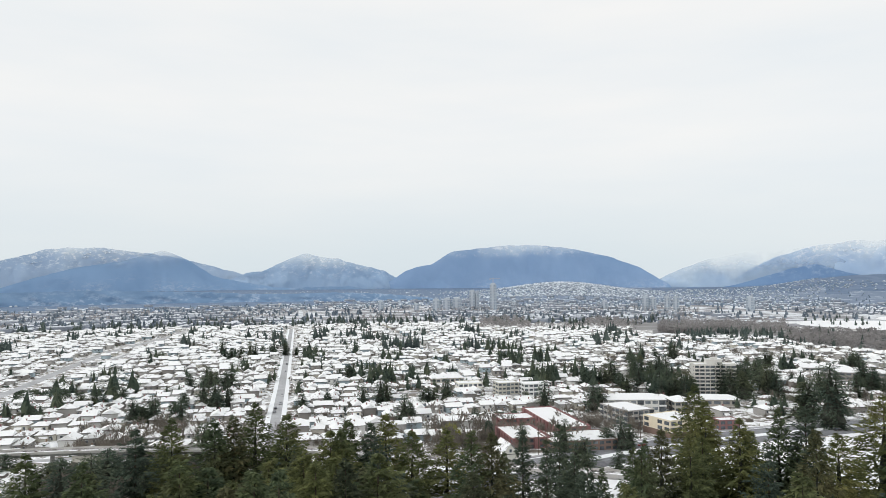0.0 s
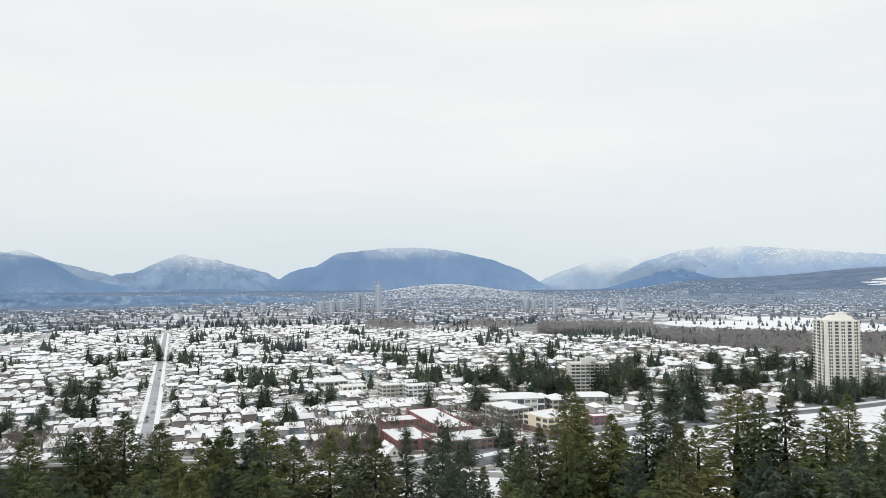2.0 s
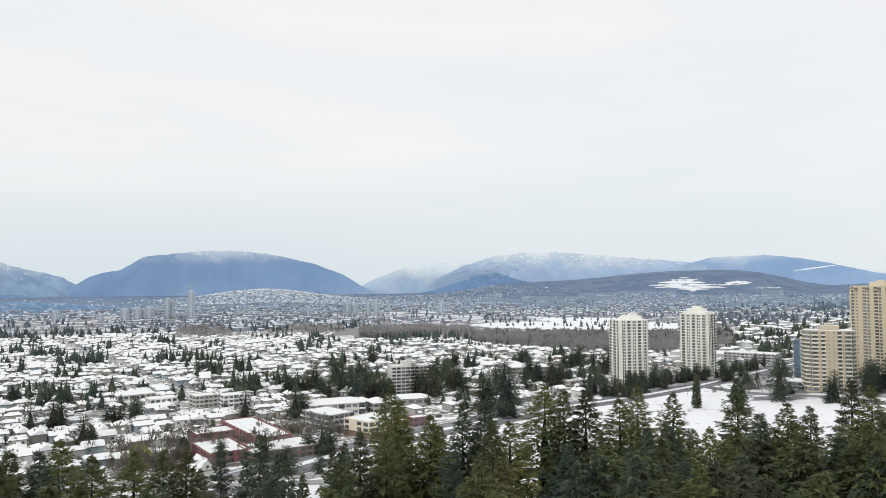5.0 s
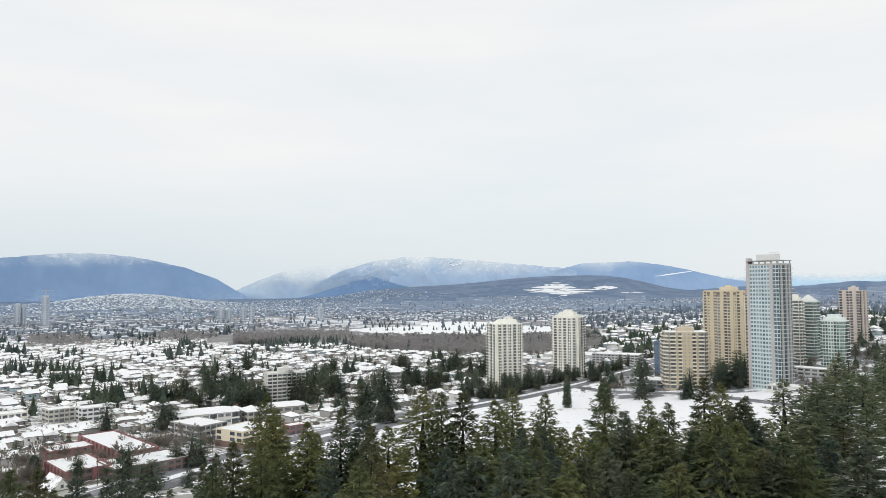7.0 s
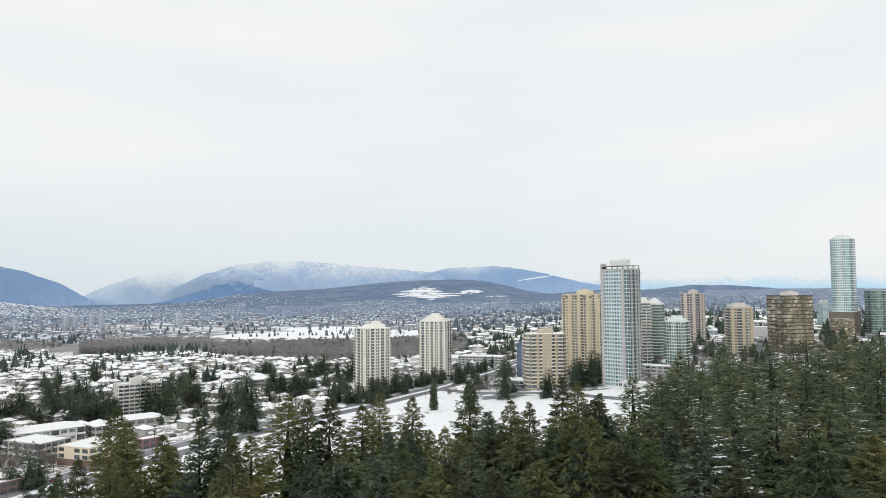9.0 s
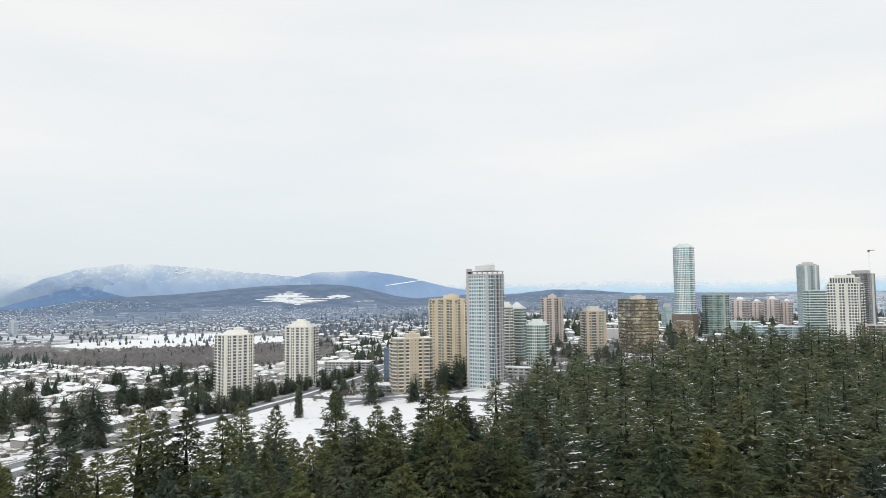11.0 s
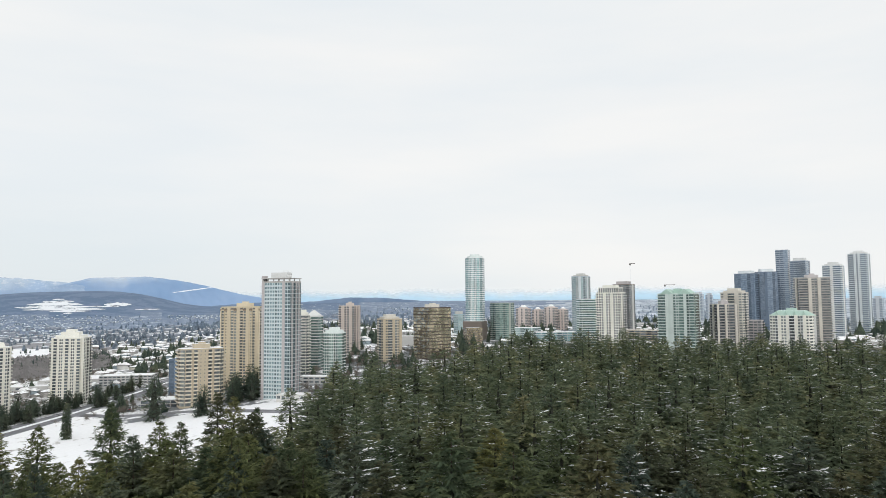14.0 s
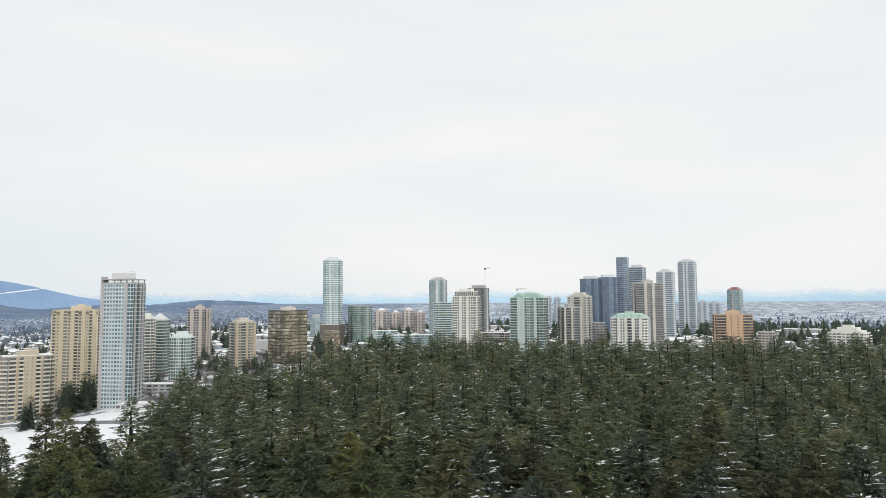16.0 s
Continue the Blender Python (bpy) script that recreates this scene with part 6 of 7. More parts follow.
        for f in ((q[0], q[1], r1, r0), (q[2], q[3], r0, r1), (q[1], q[2], r1), (q[3], q[0], r0)) if a >= b else ((q[1], q[2], r1, r0), (q[3], q[0], r0, r1), (q[0], q[1], r0), (q[2], q[3], r1)):
            top.face(f, 1)
        top.face(q[::-1], 0)
    elif roof == "dome":
        top.prism([(vx * 0.62, vy * 0.62) for vx, vy in outline], height - 0.1, height + 2.6, 0, 1)
        r = min(x, y) * 0.62
        rings = [[(r * f * math.cos(0.785 * q), r * f * math.sin(0.785 * q), height + 2.6 + r * 0.75 * g) for q in range(8)] for f, g in ((1, 0), (0.92, 0.4), (0.7, 0.72), (0.38, 0.93))]
        for ra, rb in zip(rings, rings[1:]):
            for q in range(8):
                top.face([ra[q], ra[(q + 1) % 8], rb[(q + 1) % 8], rb[q]], 1)
        top.face(rings[-1], 1)
    elif roof == "arcade":
        top.prism([(vx * 0.86, vy * 0.86) for vx, vy in outline], height - 0.1, height + 6.6, 0, 1)
        top.prism([(vx * 0.55, vy * 0.6) for vx, vy in outline], height + 6.6, height + 9.0, 0, 1)
        slot = Shape()
        for q in range(9):
            sx = x * 0.86 * (-0.86 + 1.72 * q / 8)
            slot.box(sx - 0.75, sx + 0.75, -y * 0.86 - 0.08, -y * 0.86 + 0.1, height + 1.0, height + 5.8)
        for q in range(6):
            sy = y * 0.86 * (-0.84 + 1.68 * q / 5)
            for e in (-1, 1):
                slot.box(e * x * 0.86 - 0.09, e * x * 0.86 + 0.09, sy - 0.75, sy + 0.75, height + 1.0, height + 5.8)
        tagged(part("roof_arcade", slot, ["glass_dark"], thing, "tall dark openings under the roof"), kind="stuff")
    elif roof == "shed":
        n = len(top.v)
        top.v += [(-x * 0.7, -y * 0.7, height), (x * 0.75, -y * 0.7, height), (x * 0.75, y * 0.7, height), (-x * 0.7, y * 0.7, height), (-x * 0.3, -y * 0.45, height + 4.2), (x * 0.7, -y * 0.45, height + 4.2), (x * 0.7, y * 0.5, height + 4.2), (-x * 0.3, y * 0.5, height + 4.2)]
        for f in ((0, 1, 5, 4), (1, 2, 6, 5), (2, 3, 7, 6), (3, 0, 4, 7), (4, 5, 6, 7)):
            top.f.append(tuple(n + q for q in f))
            top.m.append(1 if f == (4, 5, 6, 7) else 0)
        top.box(x * 0.05, x * 0.5, -y * 0.3, y * 0.3, height + 4.2, height + 6.6, 0, 1)
    elif roof == "mech":
        top.box(-x * 0.7, x * 0.7, -y * 0.6, y * 0.6, height - 0.1, height + 5.5, 0, 1)
    if top.v:
        part("roof", top, [rm, "flat_roof"], thing)
    if base:
        bw, bl, bh, bm = base
        s = Shape()
        s.box(-bw / 2, bw / 2, -bl / 2 - 2, bl / 2, low, bh, 0, 1)
        part("podium", s, [bm, "flat_roof"], thing)
    return thing


PALE = dict(deep=1.3, rail=0.75, pier=0.6, corner=".", parapet="cream")
tower("cream apartment tower with stepped snowy roof beside the road", 38.41, 675, -8, 44.2, 35.6, 0.85, 24, "cream", "glass_dark", "bW.bb.WW.bb.Wb", "bW.Wbb.Wb", roof="shed", roof_mat="cream", style=PALE, storey=2.72, notch=2.4)
tower("cream apartment tower with a low peaked roof storey", 43.51, 735, -4, 47.6, 34.0, 0.9, -18, "cream", "glass_dark", "bb.WW.bb.WW.bb", "b.W.bbW.bb", roof="steps", style=PALE, storey=2.72, notch=2.4)
tower("grey slab apartment block with rows of balconies", 20.81, 590, -14.5, 10.7, 33.9, 0.45, 16, "slab_grey", "glass_dark", "BbBbBbBb", "n..n", balcony="slab_grey", storey=2.8, style=dict(deep=1.3, rail=1.05), roof="box")
tower("beige apartment block with curved pale balconies", 52.3, 606, -2.0, 42.0, 36.5, 0.62, 10, "tan", "glass_grey", "bbb.bb.n.n.bb.bbb", "bb.bb", balcony="warm_white", chamfer=3.5, style=dict(deep=1.7, rail=1.05, corner="bb", parapet="tan"), storey=2.9, roof="box", roof_mat="tan")
tower("tall yellow concrete apartment tower with balconies", 55.5, 690, 10, 74.3, 41.5, 0.62, -22, "yellow", "glass_grey", "Bn|bW|bW|nB|", "BWB", balcony="cream_yellow", style=dict(deep=1.2, rail=0.8, pier=0.7, parapet="yellow", cornice="umber"), storey=2.7)
t3 = tower("unfinished tower clad in pale teal glass with bare top", 58.29, 582, 3, 94.8, 30.4, 0.62, -32, "teal_white", "glass_sea", "|qqqqqqq|ss", "b|bb|b|b", balcony="frost", roof="none", style=dict(pier=0.5, deep=1.7, rail=0.3, parapet="concrete"), pier="mauve", storey=2.95)
tower("cream apartment tower with rounded balconies", 60.0, 700, 12, 66.0, 13.0, 1.0, -10, "cream", "glass_grey", "bbbb", "bb", balcony="cream", chamfer=2.0, style=dict(deep=1.3, corner="b", rail=0.8), roof="crown")
tower("white apartment tower under a snowy pyramid roof", 60.85, 735, 9, 64.0, 18.0, 0.95, -22, "white", "glass_green", "bbbb", "gsgs", balcony="white", roof="pyramid", roof_mat="white", style=dict(deep=1.2, rail=0.7))
tower("low pale green glass apartment tower with stepped roof", 62.45, 690, 8, 49.0, 24.0, 0.9, -20, "green_white", "glass_green", "sbWWbs", "sbbs", balcony="white", chamfer=3.0, roof="crown", style=dict(corner="s", deep=1.0, rail=0.6))
tower("slender pinkish concrete apartment tower", 63.66, 860, 6, 73.1, 25.8, 0.8, -26, "pink", "glass_dark", "b|Wb|b", "b|b|b", balcony="pink", style=dict(pier=0.8, deep=1.1, rail=0.8), roof="box")
tower("tan apartment tower with pale balconies and angled roof", 66.85, 760, 9, 59.5, 26.5, 0.9, 20, "tan", "glass_grey", "|wbb|bw|", "wbbw", balcony="beige", style=dict(pier=0.6, rail=0.75), roof="crown", roof_mat="beige")
tower("bronze mirror-glass office block", 70.3, 790, 16, 71.0, 41.7, 0.95, 38, "bronze", "glass_bronze", "ggggggg", "ggggggg", pier="bronze", roof="box", roof_mat="beige", storey=3.6, category="office tower", name="office_tower", style=dict(parapet="bronze"))
tower("tall round-cornered white and green condominium tower", 73.81, 1000, 24, 138.5, 30.6, 1.0, -15, "bright_white", "glass_teal", "sWWWWs", "sWWWWs", chamfer=6.5, balcony="bright_white", roof="crown", roof_mat="green_white", style=dict(corner="ss"), storey=2.9, base=(27, 30, 26, "brown"))
tower("blue-grey glass block behind the tall tower", 72.5, 1150, 22, 55.7, 18, 0.8, -12, "blue_wall", "glass_pale", "ssss", "sss", roof="mech", roof_mat="pale_grey", balcony="pale_grey")
tower("dark green glass apartment block", 75.99, 1000, 22, 74.5, 34.0, 0.7, 24, "sage", "glass_green", "ggggggg|ss", "sggs", balcony="green_white", roof="none", style=dict(pier=0.5))
for az, d, z1, w in ((77.7, 1300, 63, 27), (78.85, 1350, 59, 22), (79.9, 1300, 64, 24), (80.85, 1310, 60, 18)):
    tower("pinkish apartment tower with a small white roof dome", az, d, 18, z1, w, 0.9, -20, "rose", "glass_grey", "b|W|b", "bWb", balcony="rose", roof="dome", style=dict(deep=1.1, rail=0.8))
tower("slim grey-blue apartment tower with rust balconies", 82.3, 1150, 26, 115, 29.6, 0.9, -22, "steel", "glass_pale", "sgb|gs", "s|bs", balcony="mauve", roof="crown", roof_mat="pale_grey", pier="blue_white")
tower("pale green glass apartment tower before the striped one", 82.75, 900, 22, 79.0, 27.5, 0.85, 14, "green_white", "glass_green", "bbbbbb", "bbb", balcony="green_white", roof="none", chamfer=2.5, style=dict(corner="b", deep=0.45, rail=0.95))
tower("cream apartment tower with an arcaded roof storey", 84.6, 820, 20, 86.0, 32.2, 0.75, -18, "ivory", "glass_dark", "WWW|WW|WWW", "W|bWb", balcony="ivory", roof="arcade", style=dict(pier=0.4, rail=0.8))
tower("brown tower under construction with a tower crane", 85.6, 1150, 22, 101.5, 34, 0.85, -24, "brown", "glass_grey", "s|ssss", "ss|s", balcony="grey", roof="mech", roof_mat="mauve", pier="pale_grey")
tower("pale green apartment tower with copper gabled tops", 89.66, 780, 24, 84.0, 41.3, 0.6, -14, "mist", "glass_green", "bbb|.|bWbb|sbb", "bssb", balcony="mist", roof="gables", roof_mat="copper", style=dict(pier=0.9, rail=0.7, deep=1.5))
tower("beige apartment tower with a stepped crown", 93.67, 850, 22, 85.0, 28.9, 0.9, -20, "beige", "glass_grey", "w|bb|w", "wbw", balcony="beige", roof="crown", style=dict(rail=0.75))
tower("greyish apartment tower with pale vertical piers", 92.85, 780, 22, 73.0, 25.4, 0.9, 22, "stone", "glass_dark", "|bbb|wbbb|", "bb|bb", balcony="stone", roof="box", pier="beige", roof_mat="mauve", style=dict(pier=0.9, rail=0.75, deep=1.5))
tower("dark blue glass office tower", 94.54, 1250, 24, 118, 36.6, 0.8, -18, "navy", "glass_blue", "gggggg", "gggg", roof="mech", roof_mat="blue_white", storey=3.6, category="office tower", name="office_tower")
tower("dark blue glass office tower beside its twin", 95.88, 1270, 24, 121, 33.9, 0.8, 18, "navy", "glass_blue", "gg|gggg", "gggg", roof="mech", roof_mat="blue_white", pier="navy", storey=3.6, category="office tower", name="office_tower")
tower("tall slate blue glass tower slab", 97.05, 1290, 24, 157, 22.0, 1.2, -10, "steel", "glass_blue", "sgg", "sgg", roof="none", balcony="steel", storey=3.3)
tower("slate blue glass tower with projecting floor slabs", 98.15, 1280, 24, 138, 29.0, 0.9, -18, "steel", "glass_blue", "gbbb", "bgb", balcony="blue_white", roof="mech", roof_mat="white", storey=3.3, style=dict(rail=0.5, deep=1.6))
tower("beige and brown apartment tower with pale piers", 98.82, 900, 18, 101, 37.3, 0.7, 16, "stone", "glass_grey", "bbb|wb|bbb", "bb|b", balcony="stone", roof="box", pier="beige", roof_mat="mauve", style=dict(pier=0.9, rail=0.75, deep=1.5))
tower("pale blue slim glass tower with striped floors", 100.26, 1100, 10, 122, 26.5, 0.9, -14, "frost", "glass_blue", "bbb|bbb", "bb|bb", balcony="frost", pier="white", roof="crown", roof_mat="white", style=dict(deep=0.5, rail=1.1, pier=0.7))
tower("cream apartment block under a pale green mansard roof", 97.52, 760, 22, 62.5, 40.9, 0.6, -10, "ivory", "glass_grey", "wB|WW|BB|WB|w", "wBw", balcony="white", roof="mansard", roof_mat="copper", chamfer=3.0, style=dict(deep=1.2, corner="w", pier=0.5, rail=0.7))
tower("mauve apartment wing beside the mansard block", 95.1, 800, 22, 56, 14, 1.0, -10, "mauve", "glass_grey", "bwb", "wb", roof="none")
tower("tall slim blue-grey condominium tower with white fins", 101.86, 1200, 10, 142, 28.4, 0.9, -15, "frost", "glass_blue", "bbb|b|bbb", "bb|bb", balcony="frost", roof="crown", roof_mat="white", pier="blue_white", style=dict(pier=0.8, deep=0.8, rail=1.0))
tower("teal and red striped apartment tower", 105.19, 1400, 30, 99, 28.8, 1.0, -20, "steel", "glass_teal", "ss|ss", "ss|s", balcony="mauve", roof="crown", roof_mat="rust", chamfer=3.0, pier="mauve", style=dict(corner="s"))
tower("orange concrete apartment block with dark balconies", 104.95, 800, 24, 65.0, 38.9, 0.5, 14, "orange", "glass_dark", "bbb|n.n|bbb", "b.b", balcony="orange", roof="box", roof_mat="orange", style=dict(deep=1.3, rail=0.8, pier=0.5))
tower("pale stepped apartment building behind the trees", 112.53, 820, 22, 47, 37.5, 0.6, -18, "cream", "glass_grey", "wwbwwbww", "wwb", roof="steps")
tower("beige low apartment building behind the trees", 107.25, 860, 22, 45, 17.6, 0.9, -14, "beige", "glass_grey", "bwwb", "wbw", roof="none")
tower("dark blue glass office block beside the car park", 50.45, 690, 1, 27.5, 9.5, 1.2, -20, "navy", "glass_blue", "ggg", "ggg", roof="none", category="office tower", name="office_tower", storey=3.4)
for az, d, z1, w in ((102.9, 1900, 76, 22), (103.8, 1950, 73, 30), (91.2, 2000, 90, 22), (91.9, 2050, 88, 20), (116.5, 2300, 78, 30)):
    tower("far pale grey apartment tower in haze", az, d, 20, z1, w, 0.8, -15, "far_tower_haze", "glass_haze", "s|s", "ss", roof="mech", balcony="far_tower_haze", storey=4.0)

# the cranes over the building sites: a thin lattice mast with a short dark jib
def crane_model(az, d, z0, z1, back, ahead, label):
    x, y = at(az, d)
    h = z1 - z0
    s = Shape()
    for k in range(4):
        s.box(*((-0.7, -0.58), (0.58, 0.7))[k % 2], *((-0.7, -0.58), (0.58, 0.7))[k // 2], 0, h)
    for k in range(int(h / 4)):
        s.box(-0.7, 0.7, -0.7, -0.6, 4 * k, 4 * k + 0.2)
        s.box(-0.7, 0.7, 0.6, 0.7, 4 * k + 2, 4 * k + 2.2)
    mast = part("tower_crane", s, ["blue_white"], None, "", Matrix.Translation((x, y, z0)) @ Matrix.Rotation(radians(-az), 4, "Z"))
    s = Shape()
    s.box(-back, ahead, -0.4, 0.4, h, h + 0.9)
    part("jib", s, ["dark_trim"], mast, "dark steel jib")
    s = Shape()
    s.box(-back, -back + 2.6, -0.9, 0.9, h - 2.2, h)
    part("counterweight", s, ["dark_trim"], mast, "dark counterweight block")
    s = Shape()
    s.box(-0.9, 0.9, -0.9, 0.9, h - 2.4, h - 0.2)
    part("cab", s, ["pale_grey"], mast)
    return tagged(mast, label, "crane", "tower cranes")


crane_model(86.14, 1145, 30, 134.3, 1.6, 7.5, "pale steel tower crane over a building site")
crane_model(88.72, 1300, 24, 103.0, 1.6, 16.5, "tower crane with a long jib behind the green tower")

# bare top storey, roof shelter and hoist of the unfinished tower
def unfinished_top():
    th = radians(32)
    w = 30.4 / (math.cos(th) + 0.62 * math.sin(th))
    l = w * 0.62
    x, y, z = w / 2, l / 2, 94.8 - t3.location.z
    s = Shape()
    for i in range(6):
        for yy in (-y + 0.5, y - 0.5):
            px_ = -x + 0.6 + (2 * x - 1.2) * i / 5
            s.box(px_ - 0.3, px_ + 0.3, yy - 0.3, yy + 0.3, z, z + 3)
    s.box(-x - 0.4, x + 0.4, -y - 0.4, y + 0.4, z + 3, z + 3.5)
    part("bare_storey", s, ["concrete"], t3, "bare concrete columns and slab")
    s = Shape()
    s.box(-x * 0.55, x * 0.55, -y * 0.5, y * 0.5, z + 3.5, z + 8)
    part("roof_shelter", s, ["white"], t3, "white sheeting on the roof")
    for i in range(5):
        s = Shape()
        s.box(x * 0.5, x * 1.05, -y - 0.3, -y - 0.1, z + 4 + i * 1.2, z + 4.35 + i * 1.2)
        part("scaffold_rail", s, ["white"], t3, "white scaffold rail at the roof edge")
    for i in range(4):
        s = Shape()
        s.box(x * (0.5 + 0.18 * i), x * (0.5 + 0.18 * i) + 0.2, -y - 0.35, -y - 0.1, z + 3.5, z + 9.2)
        part("scaffold_post", s, ["white"], t3, "white scaffold post at the roof edge")
    s = Shape()
    s.box(-x - 2.4, -x - 0.5, -y * 0.6, y * 0.1, -3, z + 5.5)
    part("hoist_mast", s, ["mauve"], t3, "pinkish concrete shaft up the tower's edge")


unfinished_top()

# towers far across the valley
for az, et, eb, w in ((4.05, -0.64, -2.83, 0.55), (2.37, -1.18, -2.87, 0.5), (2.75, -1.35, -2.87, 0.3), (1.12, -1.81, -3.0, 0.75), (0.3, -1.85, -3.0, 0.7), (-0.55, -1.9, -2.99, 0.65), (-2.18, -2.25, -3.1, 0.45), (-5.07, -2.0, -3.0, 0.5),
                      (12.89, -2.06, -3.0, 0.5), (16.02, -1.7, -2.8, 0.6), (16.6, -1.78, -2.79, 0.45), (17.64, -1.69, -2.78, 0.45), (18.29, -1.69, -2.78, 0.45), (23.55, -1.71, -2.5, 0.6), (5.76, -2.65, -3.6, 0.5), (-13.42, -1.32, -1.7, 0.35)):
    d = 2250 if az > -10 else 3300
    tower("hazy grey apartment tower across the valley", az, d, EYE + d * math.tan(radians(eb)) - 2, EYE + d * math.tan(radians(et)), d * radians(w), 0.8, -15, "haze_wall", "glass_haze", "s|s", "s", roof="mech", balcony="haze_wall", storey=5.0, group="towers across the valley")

site = Shape()
site.box(-0.8, 0.8, -0.8, 0.8, 0, 20)
site.box(-12, 24, -0.6, 0.6, 18, 19.2)
site.box(-12, -8, -1.2, 1.2, 15.5, 18)
site.box(-0.5, 0.5, -0.5, 0.5, 20, 23)
x, y = at(4.05, 2250)
tagged(part("tower_crane", site, ["mauve"], None, "", Matrix.Translation((x, y, EYE + 2250 * math.tan(radians(-0.64)))) @ Matrix.Rotation(radians(20), 4, "Z")), "thin grey tower crane on top of a far unfinished tower", "crane")

# ---- lower buildings by the road ----
LOW = dict(category="low building", group="low buildings", roof="none", style=dict(ph=0.3))
def low(label, az, d, pw, ratio, turn, h, wall, front, side, glaz="glass_dark", z0=None, storey=3.2, name="low_building", **kw):
    x, y = at(az, d)
    z = gz(x, y) if z0 is None else z0
    return tower(label, az, d, z, z + h, pw, ratio, turn, wall, glaz, front, side, storey=storey, name=name, **{**LOW, **kw})


def low_rect(label, u0, u1, v0, v1, h, wall, front, side, rot=0.0, **kw):
    """A low building given by its rectangle in the street grid."""
    x, y = town((u0 + u1) / 2, (v0 + v1) / 2)
    az, d = polar(x, y)
    return low(label, az, d, 10, 1, 0, h, wall, front, side, size=(u1 - u0, v1 - v0), rot=math.degrees(GRID) + rot, **kw)


BAY = dict(deep=1.0, rail=0.9, ph=0.35, pier=0.9)
low_rect("dark red brick rear wing with a flat snowy roof", 114, 136, 395, 411, 5.0, "brick", "w|w.w|w.w|w", "w|w|w", style=BAY)
low_rect("dark red brick apartment block with bay fronts and a snowy roof", 136.2, 155, 361, 421, 6.0, "brick", "|w|w|w|", "w|b|w|b|w|b|w|b|w|b|w", balcony="brick", pier="brick", style=BAY)
low_rect("dark red brick wing with bay fronts under snow", 104, 123.5, 338, 369, 5.4, "brick", "|w|b|w|", "w|b|w|b|w|b|w", balcony="brick", pier="brick", style=BAY)
low_rect("dark red brick wing along the road under snow", 121, 155, 327, 350, 5.2, "brick_brown", "wWwWwWwWwW", "wWw", style=BAY)
low_rect("grey apartment building with balconies and a flat snowy roof", 185, 204, 384, 412, 9.5, "house_grey", "bwbwb", "bwbwbwb", balcony="pale_grey", rot=10)
low_rect("cream commercial building with brown brick ground floor", 192, 215, 350, 371, 9.5, "cream_yellow", "WW.WW", "W.WW", storey=3.1, rot=14, base=(23.4, 21.4, 3.6, "brick_brown"))
low_rect("pale low apartment building with a hipped snowy roof", 202, 240, 432, 453, 8, "pale_grey", "wbwwbwwb", "wbw", balcony="white", roof="hip", rot=-12)
low_rect("small gabled apartment house beside the white roofs", 243, 256, 424, 440, 7, "house_tan", "wbw", "wbw", roof="hip", rot=-8)
low("white low apartment building among houses", 5.0, 560, 20, 0.8, 18, 9, "house_cream", "wwbww", "ww")
low("white low apartment building among houses", 7.2, 555, 22, 0.7, 18, 9, "white", "wwbww", "ww")
low("cream low apartment building among houses", 2.0, 566, 22, 0.7, 14, 8, "cream", "wwwww", "ww")
low("beige row of low apartments under snow", 0.2, 600, 30, 0.5, 12, 8, "beige", "wwwwwww", "ww", roof="hip")
low("snow-roofed low building beneath the slab block", 20.9, 535, 33, 0.5, 14, 4.5, "house_tan", "wwwww", "ww", roof="hip")
low("brick shop with snowy roof beside the road", 21.65, 440, 15, 0.7, 30, 5.5, "brick", "WWW", "WW")
low("tan shop with snowy roof beside the road", 29.3, 556, 24, 0.6, 24, 5, "house_tan", "WWWW", "WW", roof="hip")
low("long snow-roofed school building", 30.6, 738, 46, 0.5, 14, 7, "house_brown", "wwwwwwww", "www", roof="hip")
low("long snow-roofed hall among the houses", 28.4, 760, 46, 0.4, 14, 7, "house_grey", "wwwwwwww", "www", roof="hip")
low("wide flat-roofed shopping hall with snow on top", 47.3, 815, 56, 0.5, -14, 11, "grey", "wwwwwwwwwwww", "wwww", storey=3.0)
low("long flat snowy warehouse roof", 44.6, 880, 95, 0.5, -10, 8, "grey", "....ww......", "....", storey=4)
low("long flat snowy warehouse roof", 41.0, 860, 70, 0.4, -10, 8, "grey", "....ww......", "....", storey=4)
low("snow-covered car park deck", 50.0, 625, 40, 0.7, -16, 6, "concrete", "ssssss", "ssss", storey=3)
low("low snowy entrance pavilion at the unfinished tower", 59.3, 560, 26, 0.7, -22, 4.5, "pale_grey", "wWww.w", "w.w", "glass_grey", storey=4.4)
low("low snowy building beside the forest", 60.9, 640, 30, 0.6, -20, 6, "grey", "wwwww", "ww")
low("low green-white glass mall building", 77.6, 1010, 52, 0.6, -12, 16, "green_white", "gggggggg", "gggg", "glass_pale", z0=24)
low("low pale mall building with curved front", 80.2, 960, 58, 0.5, 10, 12, "white", "ssssssss", "ssss", "glass_teal", z0=24, balcony="white")
low("brown podium building at the forest edge", 73.6, 940, 25, 0.7, 18, 27, "brown", "gggggg", "gggg", "glass_bronze", z0=16)
low("grey parking garage with dark openings", 86.9, 1000, 50, 0.5, -12, 13, "tan", "ssssss", "sss", z0=24)
for az, d, w in ((88.0, 1400, 90), (91.5, 1450, 70), (87.2, 1700, 110), (69.0, 1050, 40), (68.6, 930, 50), (99.8, 1500, 60), (103.2, 1300, 70), (106.5, 1500, 90), (110.0, 1300, 80)):
    low("flat snow-covered roof of a large low building", az, d, w, 0.5, -8, 9, "grey", "ww....ww", "..", z0=24 if d < 1350 else 14)


